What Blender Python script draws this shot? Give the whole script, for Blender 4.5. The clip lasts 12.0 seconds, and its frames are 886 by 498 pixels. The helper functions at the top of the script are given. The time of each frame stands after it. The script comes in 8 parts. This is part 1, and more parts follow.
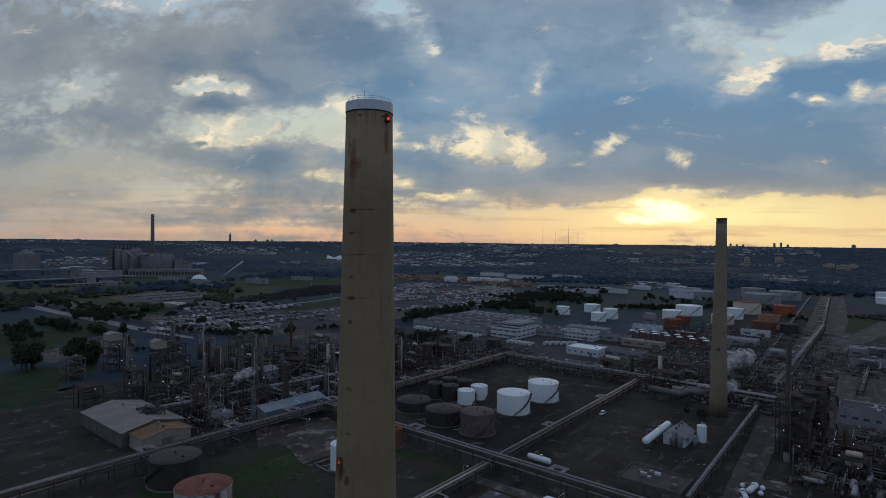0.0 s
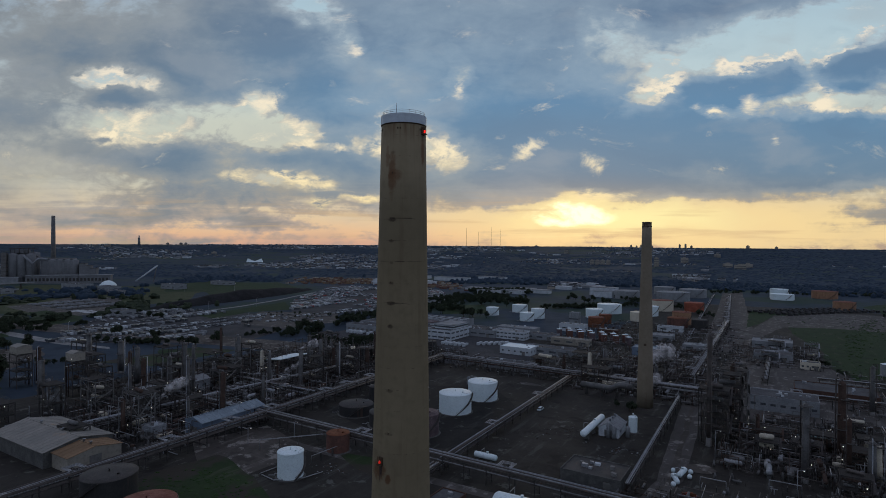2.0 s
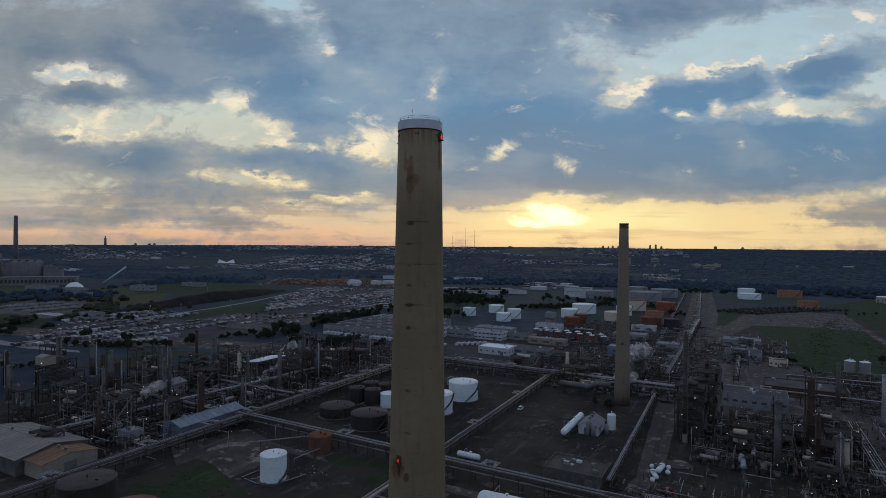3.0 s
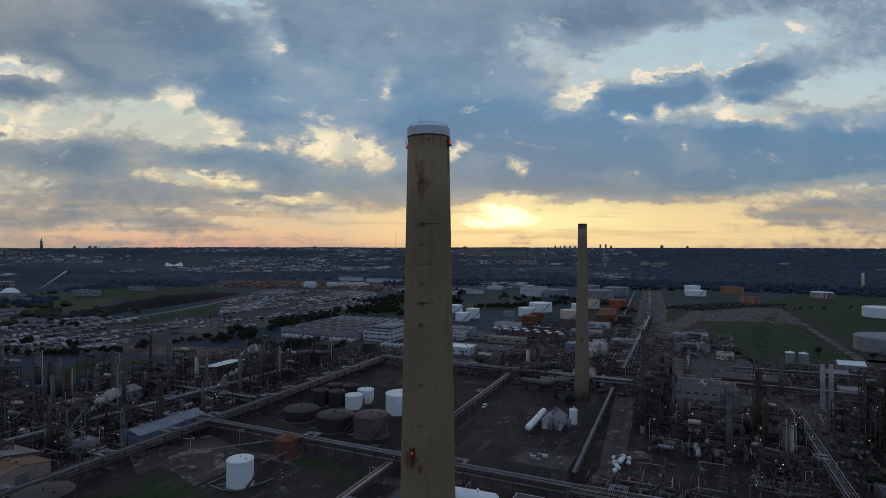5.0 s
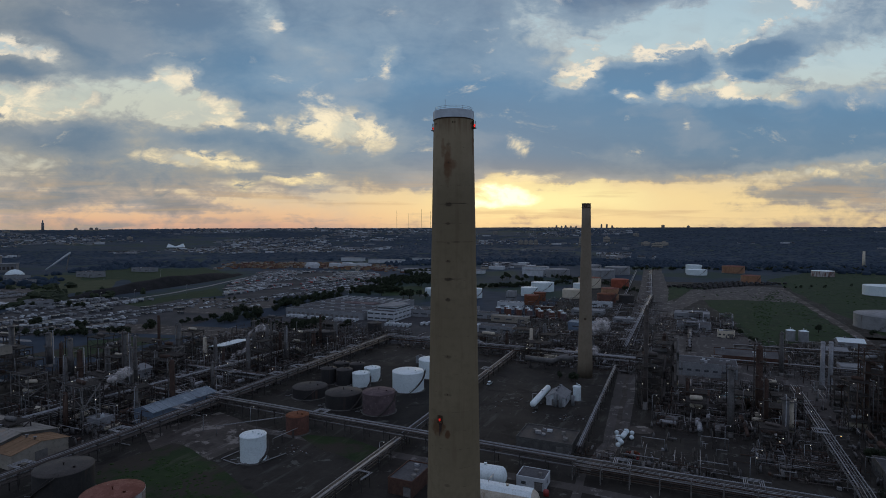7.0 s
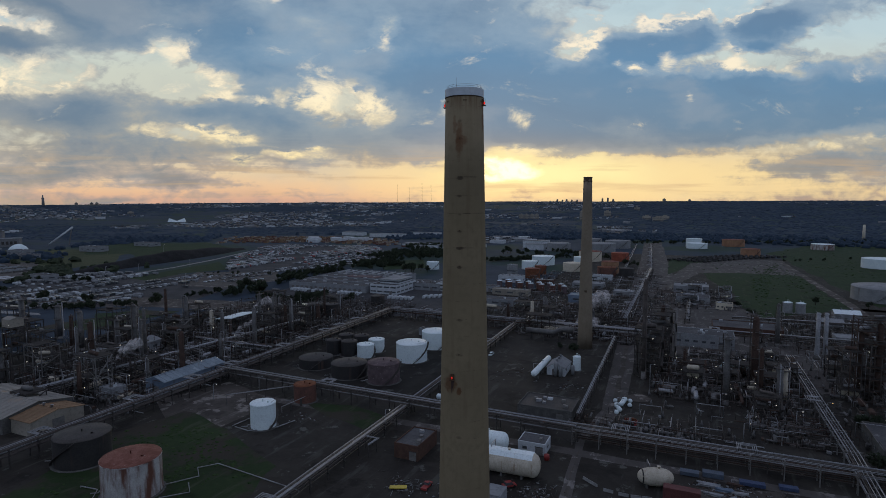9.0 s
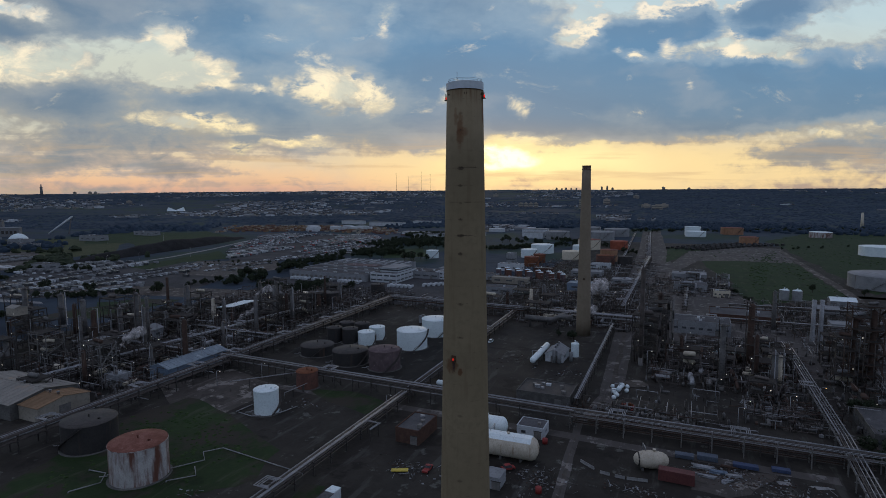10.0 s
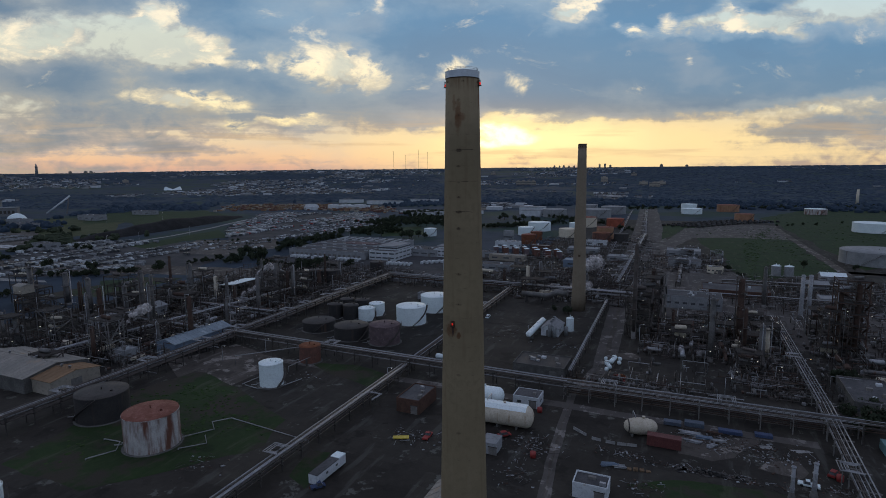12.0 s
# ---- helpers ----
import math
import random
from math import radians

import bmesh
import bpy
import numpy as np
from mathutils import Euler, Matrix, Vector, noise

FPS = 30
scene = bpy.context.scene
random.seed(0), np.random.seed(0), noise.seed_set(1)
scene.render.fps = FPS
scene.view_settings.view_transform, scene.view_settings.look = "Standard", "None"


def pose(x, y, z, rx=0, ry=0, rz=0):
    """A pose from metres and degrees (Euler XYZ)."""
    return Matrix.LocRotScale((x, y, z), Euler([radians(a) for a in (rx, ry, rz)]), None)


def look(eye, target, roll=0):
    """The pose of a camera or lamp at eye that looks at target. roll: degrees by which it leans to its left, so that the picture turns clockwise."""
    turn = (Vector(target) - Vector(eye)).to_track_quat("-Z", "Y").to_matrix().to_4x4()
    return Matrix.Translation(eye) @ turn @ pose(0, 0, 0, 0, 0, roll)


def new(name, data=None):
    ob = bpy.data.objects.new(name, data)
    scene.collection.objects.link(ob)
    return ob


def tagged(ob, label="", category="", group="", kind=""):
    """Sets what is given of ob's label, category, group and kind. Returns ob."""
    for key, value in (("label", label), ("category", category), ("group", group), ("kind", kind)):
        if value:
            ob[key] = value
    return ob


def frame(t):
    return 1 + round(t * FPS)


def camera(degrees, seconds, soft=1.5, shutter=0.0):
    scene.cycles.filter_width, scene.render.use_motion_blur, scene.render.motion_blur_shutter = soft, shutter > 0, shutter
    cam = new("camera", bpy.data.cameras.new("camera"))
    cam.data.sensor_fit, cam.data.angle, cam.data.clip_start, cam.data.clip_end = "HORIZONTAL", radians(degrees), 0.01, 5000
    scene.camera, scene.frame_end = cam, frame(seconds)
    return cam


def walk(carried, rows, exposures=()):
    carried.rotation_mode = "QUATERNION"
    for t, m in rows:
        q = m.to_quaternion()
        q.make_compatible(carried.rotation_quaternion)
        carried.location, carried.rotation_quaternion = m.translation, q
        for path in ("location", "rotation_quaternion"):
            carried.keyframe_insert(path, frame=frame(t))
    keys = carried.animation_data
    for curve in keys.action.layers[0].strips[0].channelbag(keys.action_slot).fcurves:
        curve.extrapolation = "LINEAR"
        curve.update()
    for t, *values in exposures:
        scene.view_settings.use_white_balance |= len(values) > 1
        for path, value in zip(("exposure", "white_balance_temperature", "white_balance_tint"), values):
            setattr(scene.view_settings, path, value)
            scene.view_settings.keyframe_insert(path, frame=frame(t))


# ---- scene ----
cam = camera(76.2, 12.0, soft=0.9)
PATH = [
    (0, (11.654, -47.304, 86.689), (11.435, -45.316, 86.661), 0.7),
    (0.5, (9.252, -48.269, 86.753), (9.116, -46.274, 86.728), 0.7),
    (1, (6.842, -49.102, 86.826), (6.771, -47.103, 86.804), 0.6),
    (1.5, (4.479, -49.802, 86.91), (4.469, -47.803, 86.89), 0.6),
    (2, (2.299, -50.411, 87.01), (2.35, -48.412, 86.993), 0.5),
    (2.5, (0.293, -50.966, 87.086), (0.396, -48.969, 87.07), 0.5),
    (3, (-1.501, -51.459, 87.19), (-1.358, -49.464, 87.176), 0.5),
    (3.5, (-3.104, -51.915, 87.208), (-2.919, -49.924, 87.196), 0.4),
    (5.5, (-7.637, -53.633, 87.119), (-7.322, -51.658, 87.106), 0.1),
    (6, (-8.391, -54.139, 87.079), (-8.084, -52.163, 87.046), 0.0),
    (6.5, (-8.973, -54.745, 87.031), (-8.67, -52.769, 86.974), -0.0),
    (7, (-9.497, -55.437, 86.997), (-9.197, -53.462, 86.917), -0.1),
    (9, (-11.211, -59.058, 86.815), (-10.914, -57.088, 86.644), -0.2),
    (9.5, (-11.546, -60.261, 86.854), (-11.248, -58.292, 86.662), -0.3),
    (10, (-11.851, -61.587, 86.902), (-11.552, -59.62, 86.691), -0.3),
    (10.5, (-12.173, -62.977, 86.955), (-11.872, -61.013, 86.724), -0.3),
    (11, (-12.475, -64.456, 87.003), (-12.173, -62.495, 86.754), -0.4),
    (11.5, (-12.786, -66.008, 87.095), (-12.482, -64.05, 86.827), -0.4),
    (12, (-13.025, -67.592, 87.175), (-12.72, -65.636, 86.888), -0.5),
]
walk(cam, [(t, look(e, g, r)) for t, e, g, r in PATH], exposures=[(0.0, 0.0), (6.5, 0.0), (9.0, 0.08), (12.0, 0.2)])

# ---- sky: sunset under broken cloud, the sun low behind it ----
SUN_AZ, SUN_EL = 13.7, 3.1
world = bpy.data.worlds.new("sunset_sky")
scene.world = world
world.use_nodes = True
wn, wl = world.node_tree.nodes, world.node_tree.links


def srgb(r, g, b):
    return tuple(((c / 255 + 0.055) / 1.055) ** 2.4 if c > 10 else c / 255 / 12.92 for c in (r, g, b)) + (1.0,)


def wnode(kind, **sets):
    n = wn.new("ShaderNode" + kind)
    for k, v in sets.items():
        if k == "op":
            n.operation = v
        elif k == "clamp":
            n.use_clamp = v
    return n


def feed(sock, v):
    if isinstance(v, bpy.types.NodeSocket):
        wl.new(v, sock)
    else:
        sock.default_value = v


def wmath(op, a, b=0.0, c=0.0, clamp=False):
    n = wnode("Math", op=op, clamp=clamp)
    for s, v in zip(n.inputs, (a, b, c)):
        feed(s, v)
    return n.outputs[0]


def wsmooth(v, lo, hi):
    n = wn.new("ShaderNodeMapRange")
    n.interpolation_type = "SMOOTHSTEP"
    for s, x in zip(n.inputs[:3], (v, lo, hi)):
        feed(s, x)
    return n.outputs[0]


def wramp(v, stops):
    n = wn.new("ShaderNodeValToRGB")
    feed(n.inputs[0], v)
    e = n.color_ramp.elements
    while len(e) < len(stops):
        e.new(0.5)
    for el, (p, c) in zip(e, stops):
        el.position, el.color = p, c
    return n.outputs[0]


def wmix(f, a, b, mode="MIX"):
    n = wn.new("ShaderNodeMix")
    n.data_type, n.blend_type = "RGBA", mode
    feed(n.inputs[0], f), feed(n.inputs[6], a), feed(n.inputs[7], b)
    return n.outputs[2]


def wnoise(v, scale, detail, rough=0.55, distortion=0.0):
    n = wn.new("ShaderNodeTexNoise")
    feed(n.inputs["Vector"], v)
    n.inputs["Scale"].default_value, n.inputs["Detail"].default_value = scale, detail
    n.inputs["Roughness"].default_value, n.inputs["Distortion"].default_value = rough, distortion
    return n


ways = wn.new("ShaderNodeTexCoord").outputs["Generated"]
sep = wn.new("ShaderNodeSeparateXYZ")
wl.new(ways, sep.inputs[0])
az = wmath("MULTIPLY", wmath("ARCTAN2", sep.outputs[0], sep.outputs[1]), 57.2958)
el = wmath("MULTIPLY", wmath("ARCSINE", sep.outputs[2]), 57.2958)


def along(axis):
    n = wn.new("ShaderNodeVectorMath")
    n.operation = "DOT_PRODUCT"
    wl.new(ways, n.inputs[0])
    n.inputs[1].default_value = axis
    return n.outputs["Value"]


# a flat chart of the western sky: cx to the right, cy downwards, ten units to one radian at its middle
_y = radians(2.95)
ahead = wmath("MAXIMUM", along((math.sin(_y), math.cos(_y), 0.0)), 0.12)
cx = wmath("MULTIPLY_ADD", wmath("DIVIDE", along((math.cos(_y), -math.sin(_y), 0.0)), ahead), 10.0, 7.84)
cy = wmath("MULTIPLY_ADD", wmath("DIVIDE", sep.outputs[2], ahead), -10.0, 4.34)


def chart(sx, sy, dx=0.0, dy=0.0, ox=0.0):
    n = wn.new("ShaderNodeCombineXYZ")
    feed(n.inputs[0], wmath("MULTIPLY_ADD", wmath("ADD", cx, dx), sx, ox))
    feed(n.inputs[1], wmath("MULTIPLY", wmath("ADD", cy, dy), sy))
    return n.outputs[0]


ragged = wnoise(chart(0.8, 1.5), 1.0, 9, 0.6)
warp = wn.new("ShaderNodeSeparateXYZ")
wl.new(ragged.outputs["Color"], warp.inputs[0])
wx_, wy_ = wmath("SUBTRACT", warp.outputs[0], 0.5), wmath("SUBTRACT", warp.outputs[1], 0.5)
here = chart(1.0, 1.0, wmath("MULTIPLY", wx_, 1.25), wmath("MULTIPLY", wy_, 0.6))
near = chart(1.0, 1.0, wmath("MULTIPLY", wx_, 0.55), wmath("MULTIPLY", wy_, 0.32))

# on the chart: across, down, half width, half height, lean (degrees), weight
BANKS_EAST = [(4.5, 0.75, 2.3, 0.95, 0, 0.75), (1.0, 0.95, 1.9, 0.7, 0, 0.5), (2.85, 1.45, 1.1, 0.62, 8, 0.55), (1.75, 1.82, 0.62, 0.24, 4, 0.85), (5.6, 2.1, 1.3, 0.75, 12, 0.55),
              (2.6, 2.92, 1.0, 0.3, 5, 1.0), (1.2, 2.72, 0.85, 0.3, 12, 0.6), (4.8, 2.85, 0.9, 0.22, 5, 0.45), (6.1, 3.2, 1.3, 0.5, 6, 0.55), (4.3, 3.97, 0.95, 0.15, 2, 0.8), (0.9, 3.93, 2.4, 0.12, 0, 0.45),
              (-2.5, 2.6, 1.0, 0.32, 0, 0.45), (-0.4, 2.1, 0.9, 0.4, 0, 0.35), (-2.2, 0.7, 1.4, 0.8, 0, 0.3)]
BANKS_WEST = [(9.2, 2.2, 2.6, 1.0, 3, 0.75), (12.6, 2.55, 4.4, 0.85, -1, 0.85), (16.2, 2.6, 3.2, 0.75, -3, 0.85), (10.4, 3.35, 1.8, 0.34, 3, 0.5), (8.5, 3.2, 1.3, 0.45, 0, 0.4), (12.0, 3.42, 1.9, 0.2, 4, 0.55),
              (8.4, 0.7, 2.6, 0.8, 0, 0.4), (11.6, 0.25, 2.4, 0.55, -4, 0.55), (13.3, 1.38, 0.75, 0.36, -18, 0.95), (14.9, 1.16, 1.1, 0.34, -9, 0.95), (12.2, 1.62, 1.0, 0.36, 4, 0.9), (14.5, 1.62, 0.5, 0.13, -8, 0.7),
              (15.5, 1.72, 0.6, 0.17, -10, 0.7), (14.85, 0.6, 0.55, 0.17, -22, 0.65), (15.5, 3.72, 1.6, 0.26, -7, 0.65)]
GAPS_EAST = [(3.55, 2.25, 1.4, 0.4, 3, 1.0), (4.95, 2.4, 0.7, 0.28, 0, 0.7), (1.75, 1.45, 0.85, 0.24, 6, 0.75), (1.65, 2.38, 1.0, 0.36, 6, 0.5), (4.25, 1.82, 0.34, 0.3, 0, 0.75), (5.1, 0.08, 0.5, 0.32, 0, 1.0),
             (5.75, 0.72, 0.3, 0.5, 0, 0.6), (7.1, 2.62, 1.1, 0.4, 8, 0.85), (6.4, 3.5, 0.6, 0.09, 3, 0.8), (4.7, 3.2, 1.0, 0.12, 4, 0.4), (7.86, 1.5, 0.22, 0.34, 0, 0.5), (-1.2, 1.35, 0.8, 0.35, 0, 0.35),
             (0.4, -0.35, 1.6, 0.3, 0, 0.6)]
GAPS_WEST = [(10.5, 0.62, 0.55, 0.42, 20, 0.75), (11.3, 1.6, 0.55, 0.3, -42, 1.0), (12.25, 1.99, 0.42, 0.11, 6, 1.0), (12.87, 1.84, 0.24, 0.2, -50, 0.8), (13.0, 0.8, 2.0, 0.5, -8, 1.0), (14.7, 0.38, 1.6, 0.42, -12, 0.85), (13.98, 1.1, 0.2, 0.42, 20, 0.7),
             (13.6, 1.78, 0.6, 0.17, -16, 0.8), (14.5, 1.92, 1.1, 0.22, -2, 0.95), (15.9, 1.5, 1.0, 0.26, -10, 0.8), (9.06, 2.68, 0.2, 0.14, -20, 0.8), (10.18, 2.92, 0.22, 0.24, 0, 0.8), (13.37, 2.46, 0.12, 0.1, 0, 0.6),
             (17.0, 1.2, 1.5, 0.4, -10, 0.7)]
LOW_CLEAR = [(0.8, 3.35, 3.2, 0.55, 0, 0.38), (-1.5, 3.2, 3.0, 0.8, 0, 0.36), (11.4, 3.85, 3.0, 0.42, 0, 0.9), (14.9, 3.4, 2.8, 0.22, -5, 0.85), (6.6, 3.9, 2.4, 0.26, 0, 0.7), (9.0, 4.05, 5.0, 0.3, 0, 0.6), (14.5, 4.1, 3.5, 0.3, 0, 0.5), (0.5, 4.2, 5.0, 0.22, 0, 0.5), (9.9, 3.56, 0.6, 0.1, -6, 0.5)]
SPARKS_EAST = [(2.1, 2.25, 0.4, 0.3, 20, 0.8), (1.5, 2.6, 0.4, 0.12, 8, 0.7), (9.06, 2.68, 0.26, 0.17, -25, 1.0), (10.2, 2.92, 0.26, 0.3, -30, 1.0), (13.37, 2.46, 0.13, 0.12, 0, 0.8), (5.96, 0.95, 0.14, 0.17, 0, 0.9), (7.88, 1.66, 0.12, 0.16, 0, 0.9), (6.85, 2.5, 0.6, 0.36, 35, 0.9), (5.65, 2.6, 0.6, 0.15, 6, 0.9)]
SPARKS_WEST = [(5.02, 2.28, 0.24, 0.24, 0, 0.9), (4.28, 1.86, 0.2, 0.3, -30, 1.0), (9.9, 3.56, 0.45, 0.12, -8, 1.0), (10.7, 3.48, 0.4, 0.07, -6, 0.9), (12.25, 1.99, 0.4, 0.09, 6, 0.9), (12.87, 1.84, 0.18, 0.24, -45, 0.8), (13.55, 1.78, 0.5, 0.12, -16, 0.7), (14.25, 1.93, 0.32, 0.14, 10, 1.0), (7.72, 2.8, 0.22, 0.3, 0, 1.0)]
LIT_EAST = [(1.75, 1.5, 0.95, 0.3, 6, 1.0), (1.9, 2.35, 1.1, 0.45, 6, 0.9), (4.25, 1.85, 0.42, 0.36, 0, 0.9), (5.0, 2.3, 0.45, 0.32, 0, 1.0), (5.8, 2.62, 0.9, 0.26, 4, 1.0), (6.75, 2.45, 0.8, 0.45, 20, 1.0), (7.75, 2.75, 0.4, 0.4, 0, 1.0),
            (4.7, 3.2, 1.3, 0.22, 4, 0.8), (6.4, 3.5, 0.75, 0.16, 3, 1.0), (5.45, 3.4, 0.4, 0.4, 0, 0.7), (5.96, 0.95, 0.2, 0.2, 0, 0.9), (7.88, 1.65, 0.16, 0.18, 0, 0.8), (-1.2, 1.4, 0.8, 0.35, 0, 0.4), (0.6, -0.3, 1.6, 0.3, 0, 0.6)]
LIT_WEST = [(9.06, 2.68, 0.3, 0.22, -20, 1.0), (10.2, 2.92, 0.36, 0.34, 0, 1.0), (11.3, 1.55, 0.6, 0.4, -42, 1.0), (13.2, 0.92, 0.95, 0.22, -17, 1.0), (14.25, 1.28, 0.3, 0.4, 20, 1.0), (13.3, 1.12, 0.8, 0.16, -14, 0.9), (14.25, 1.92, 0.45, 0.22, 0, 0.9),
            (12.3, 1.99, 0.5, 0.12, 6, 0.8), (15.2, 0.35, 0.9, 0.26, -18, 0.8), (9.95, 3.55, 0.7, 0.16, -6, 1.0), (12.6, 1.3, 0.26, 0.2, 0, 0.9), (14.8, 0.95, 0.9, 0.14, -6, 0.8), (16.5, 3.25, 2.0, 0.14, -6, 0.6), (15.0, 1.98, 0.6, 0.12, -8, 0.8), (12.9, 1.8, 0.25, 0.25, 0, 0.7)]


def bank(where, x, y, sx, sy, lean=0.0):
    """A soft-edged oval on the chart, 1 in its middle and 0 at its rim."""
    m = wn.new("ShaderNodeMapping")
    m.vector_type = "TEXTURE"
    wl.new(where, m.inputs["Vector"])
    m.inputs["Location"].default_value, m.inputs["Scale"].default_value = (x, y, 0), (sx, sy, 1)
    m.inputs["Rotation"].default_value = (0, 0, radians(lean))
    g = wn.new("ShaderNodeTexGradient")
    g.gradient_type = "SPHERICAL"
    wl.new(m.outputs[0], g.inputs[0])
    return g.outputs["Fac"]


def gathered(where, rows, grow, start=0.0, weight=1.0):
    total = start
    for x, y, sx, sy, lean, wt in rows:
        total = wmath("MULTIPLY_ADD", bank(where, x, y, sx * grow, sy * grow, lean), wt * weight, total)
    return total


swell = wnoise(chart(0.45, 0.9), 1.0, 4, 0.55, 0.3).outputs["Fac"]
frayed = wnoise(chart(1.6, 3.0, ox=7.0), 1.0, 8, 0.62, 0.4).outputs["Fac"]
torn = wnoise(chart(1.0, 1.9, ox=21.0), 1.0, 9, 0.66, 0.5).outputs["Fac"]
billow = wmath("ABSOLUTE", wmath("SUBTRACT", wnoise(chart(1.9, 3.2, ox=3.0), 1.0, 7, 0.55, 0.3).outputs["Fac"], 0.5))
streaks = wnoise(chart(0.35, 4.5, wmath("MULTIPLY", cy, 1.2)), 1.0, 6, 0.55, 0.3).outputs["Fac"]
depth = wmath("MULTIPLY_ADD", wmath("SUBTRACT", swell, 0.5), 0.8, 0.4)
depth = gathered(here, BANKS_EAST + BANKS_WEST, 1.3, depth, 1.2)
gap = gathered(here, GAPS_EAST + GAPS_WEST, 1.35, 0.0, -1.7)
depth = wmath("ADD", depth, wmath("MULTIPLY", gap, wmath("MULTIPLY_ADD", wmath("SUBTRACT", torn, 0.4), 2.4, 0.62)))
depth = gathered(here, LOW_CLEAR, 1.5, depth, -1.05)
thin = wmath("MULTIPLY_ADD", wsmooth(depth, 0.2, 0.7), -0.78, 1.0)
broken = wmath("MULTIPLY", wmath("SUBTRACT", frayed, 0.5), 1.7)
broken = wmath("MULTIPLY_ADD", wmath("SUBTRACT", 0.09, billow), 2.2, broken)
calm = wmath("MULTIPLY_ADD", wmath("MULTIPLY", wsmooth(cx, 2.6, 0.2), wsmooth(cy, 2.2, 2.9)), -0.75, 1.0)
depth = wmath("MULTIPLY_ADD", broken, wmath("MULTIPLY", thin, calm), depth)
low_down = wsmooth(cy, 2.9, 3.9)
depth = wmath("MULTIPLY_ADD", wmath("MULTIPLY", wmath("SUBTRACT", streaks, 0.5), low_down), 2.6, depth)
# tones by height over the horizon
height = wmath("DIVIDE", wmath("SUBTRACT", 4.34, cy), 6.0, clamp=True)
clear = wramp(height, [(0.0, srgb(214, 170, 146)), (0.03, srgb(232, 190, 152)), (0.08, srgb(228, 204, 168)), (0.18, srgb(200, 198, 182)), (0.36, srgb(204, 209, 196)), (0.52, srgb(188, 208, 214)), (0.75, srgb(168, 196, 212)), (1.0, srgb(120, 146, 176))])
veil = wramp(height, [(0.0, srgb(196, 164, 146)), (0.05, srgb(184, 168, 156)), (0.16, srgb(162, 159, 151)), (0.4, srgb(178, 184, 182)), (0.6, srgb(172, 188, 198)), (1.0, srgb(122, 140, 166))])
body = wramp(height, [(0.0, srgb(164, 146, 138)), (0.08, srgb(142, 142, 142)), (0.2, srgb(142, 156, 166)), (0.4, srgb(132, 160, 184)), (0.62, srgb(138, 160, 180)), (1.0, srgb(98, 116, 142))])
deep = wramp(height, [(0.0, srgb(134, 128, 128)), (0.1, srgb(124, 130, 136)), (0.22, srgb(108, 136, 160)), (0.42, srgb(98, 138, 172)), (0.62, srgb(104, 130, 158)), (1.0, srgb(82, 98, 126))])
lit = wramp(height, [(0.0, srgb(236, 190, 140)), (0.1, srgb(255, 232, 176)), (0.3, srgb(255, 240, 206)), (0.5, srgb(246, 234, 212)), (0.8, srgb(232, 228, 220)), (1.0, srgb(160, 166, 176))])
warm = wmath("MULTIPLY", wsmooth(cx, 7.0, 0.5), 0.8)
body = wmix(warm, body, srgb(142, 146, 148))
deep = wmix(warm, deep, srgb(112, 126, 140))
clear = wmix(wmath("MULTIPLY", wsmooth(cx, 1.5, -1.5), 0.75), clear, srgb(168, 164, 156))
sunward = wmath("MULTIPLY", wmath("MULTIPLY", wsmooth(cx, 6.5, 10.0), wsmooth(cy, 3.2, 3.9)), 0.8)
clear = wmix(sunward, clear, srgb(236, 210, 158))
veil = wmix(sunward, veil, srgb(212, 190, 150))
mottle = wmath("MULTIPLY_ADD", wmath("SUBTRACT", frayed, 0.5), 0.2, depth)
col = wmix(wsmooth(depth, -0.35, 0.2), clear, veil)
col = wmix(wsmooth(mottle, 0.05, 0.68), col, body)
col = wmix(wsmooth(mottle, 0.55, 1.25), col, deep)
# soft light and shade inside the banks
shade = wnoise(chart(0.5, 1.2, wmath("MULTIPLY", wx_, 1.0), wmath("MULTIPLY", wy_, 0.6), 11.0), 1.0, 6, 0.5, 0.2).outputs["Fac"]
col = wmix(wmath("MULTIPLY", wsmooth(shade, 0.5, 0.72), 0.32), col, srgb(166, 172, 178))
col = wmix(wmath("MULTIPLY", wsmooth(shade, 0.5, 0.3), 0.2), col, srgb(88, 118, 148))
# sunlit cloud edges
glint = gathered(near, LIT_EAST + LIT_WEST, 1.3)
edge = wmath("MULTIPLY", wsmooth(depth, -0.3, 0.12), wsmooth(depth, 0.6, 0.2))
crisp = wsmooth(wmath("MULTIPLY_ADD", wmath("SUBTRACT", frayed, 0.5), 1.4, glint), 0.1, 0.75)
lively = wmath("MULTIPLY_ADD", wsmooth(frayed, 0.36, 0.62), 0.75, 0.25)
col = wmix(wmath("MULTIPLY", wmath("MULTIPLY", crisp, edge), lively, clamp=True), col, lit)
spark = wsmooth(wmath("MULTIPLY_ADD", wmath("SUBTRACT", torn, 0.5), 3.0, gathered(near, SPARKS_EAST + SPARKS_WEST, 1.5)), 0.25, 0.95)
col = wmix(wmath("MULTIPLY", wmath("MULTIPLY", spark, lively), 0.95), col, lit)
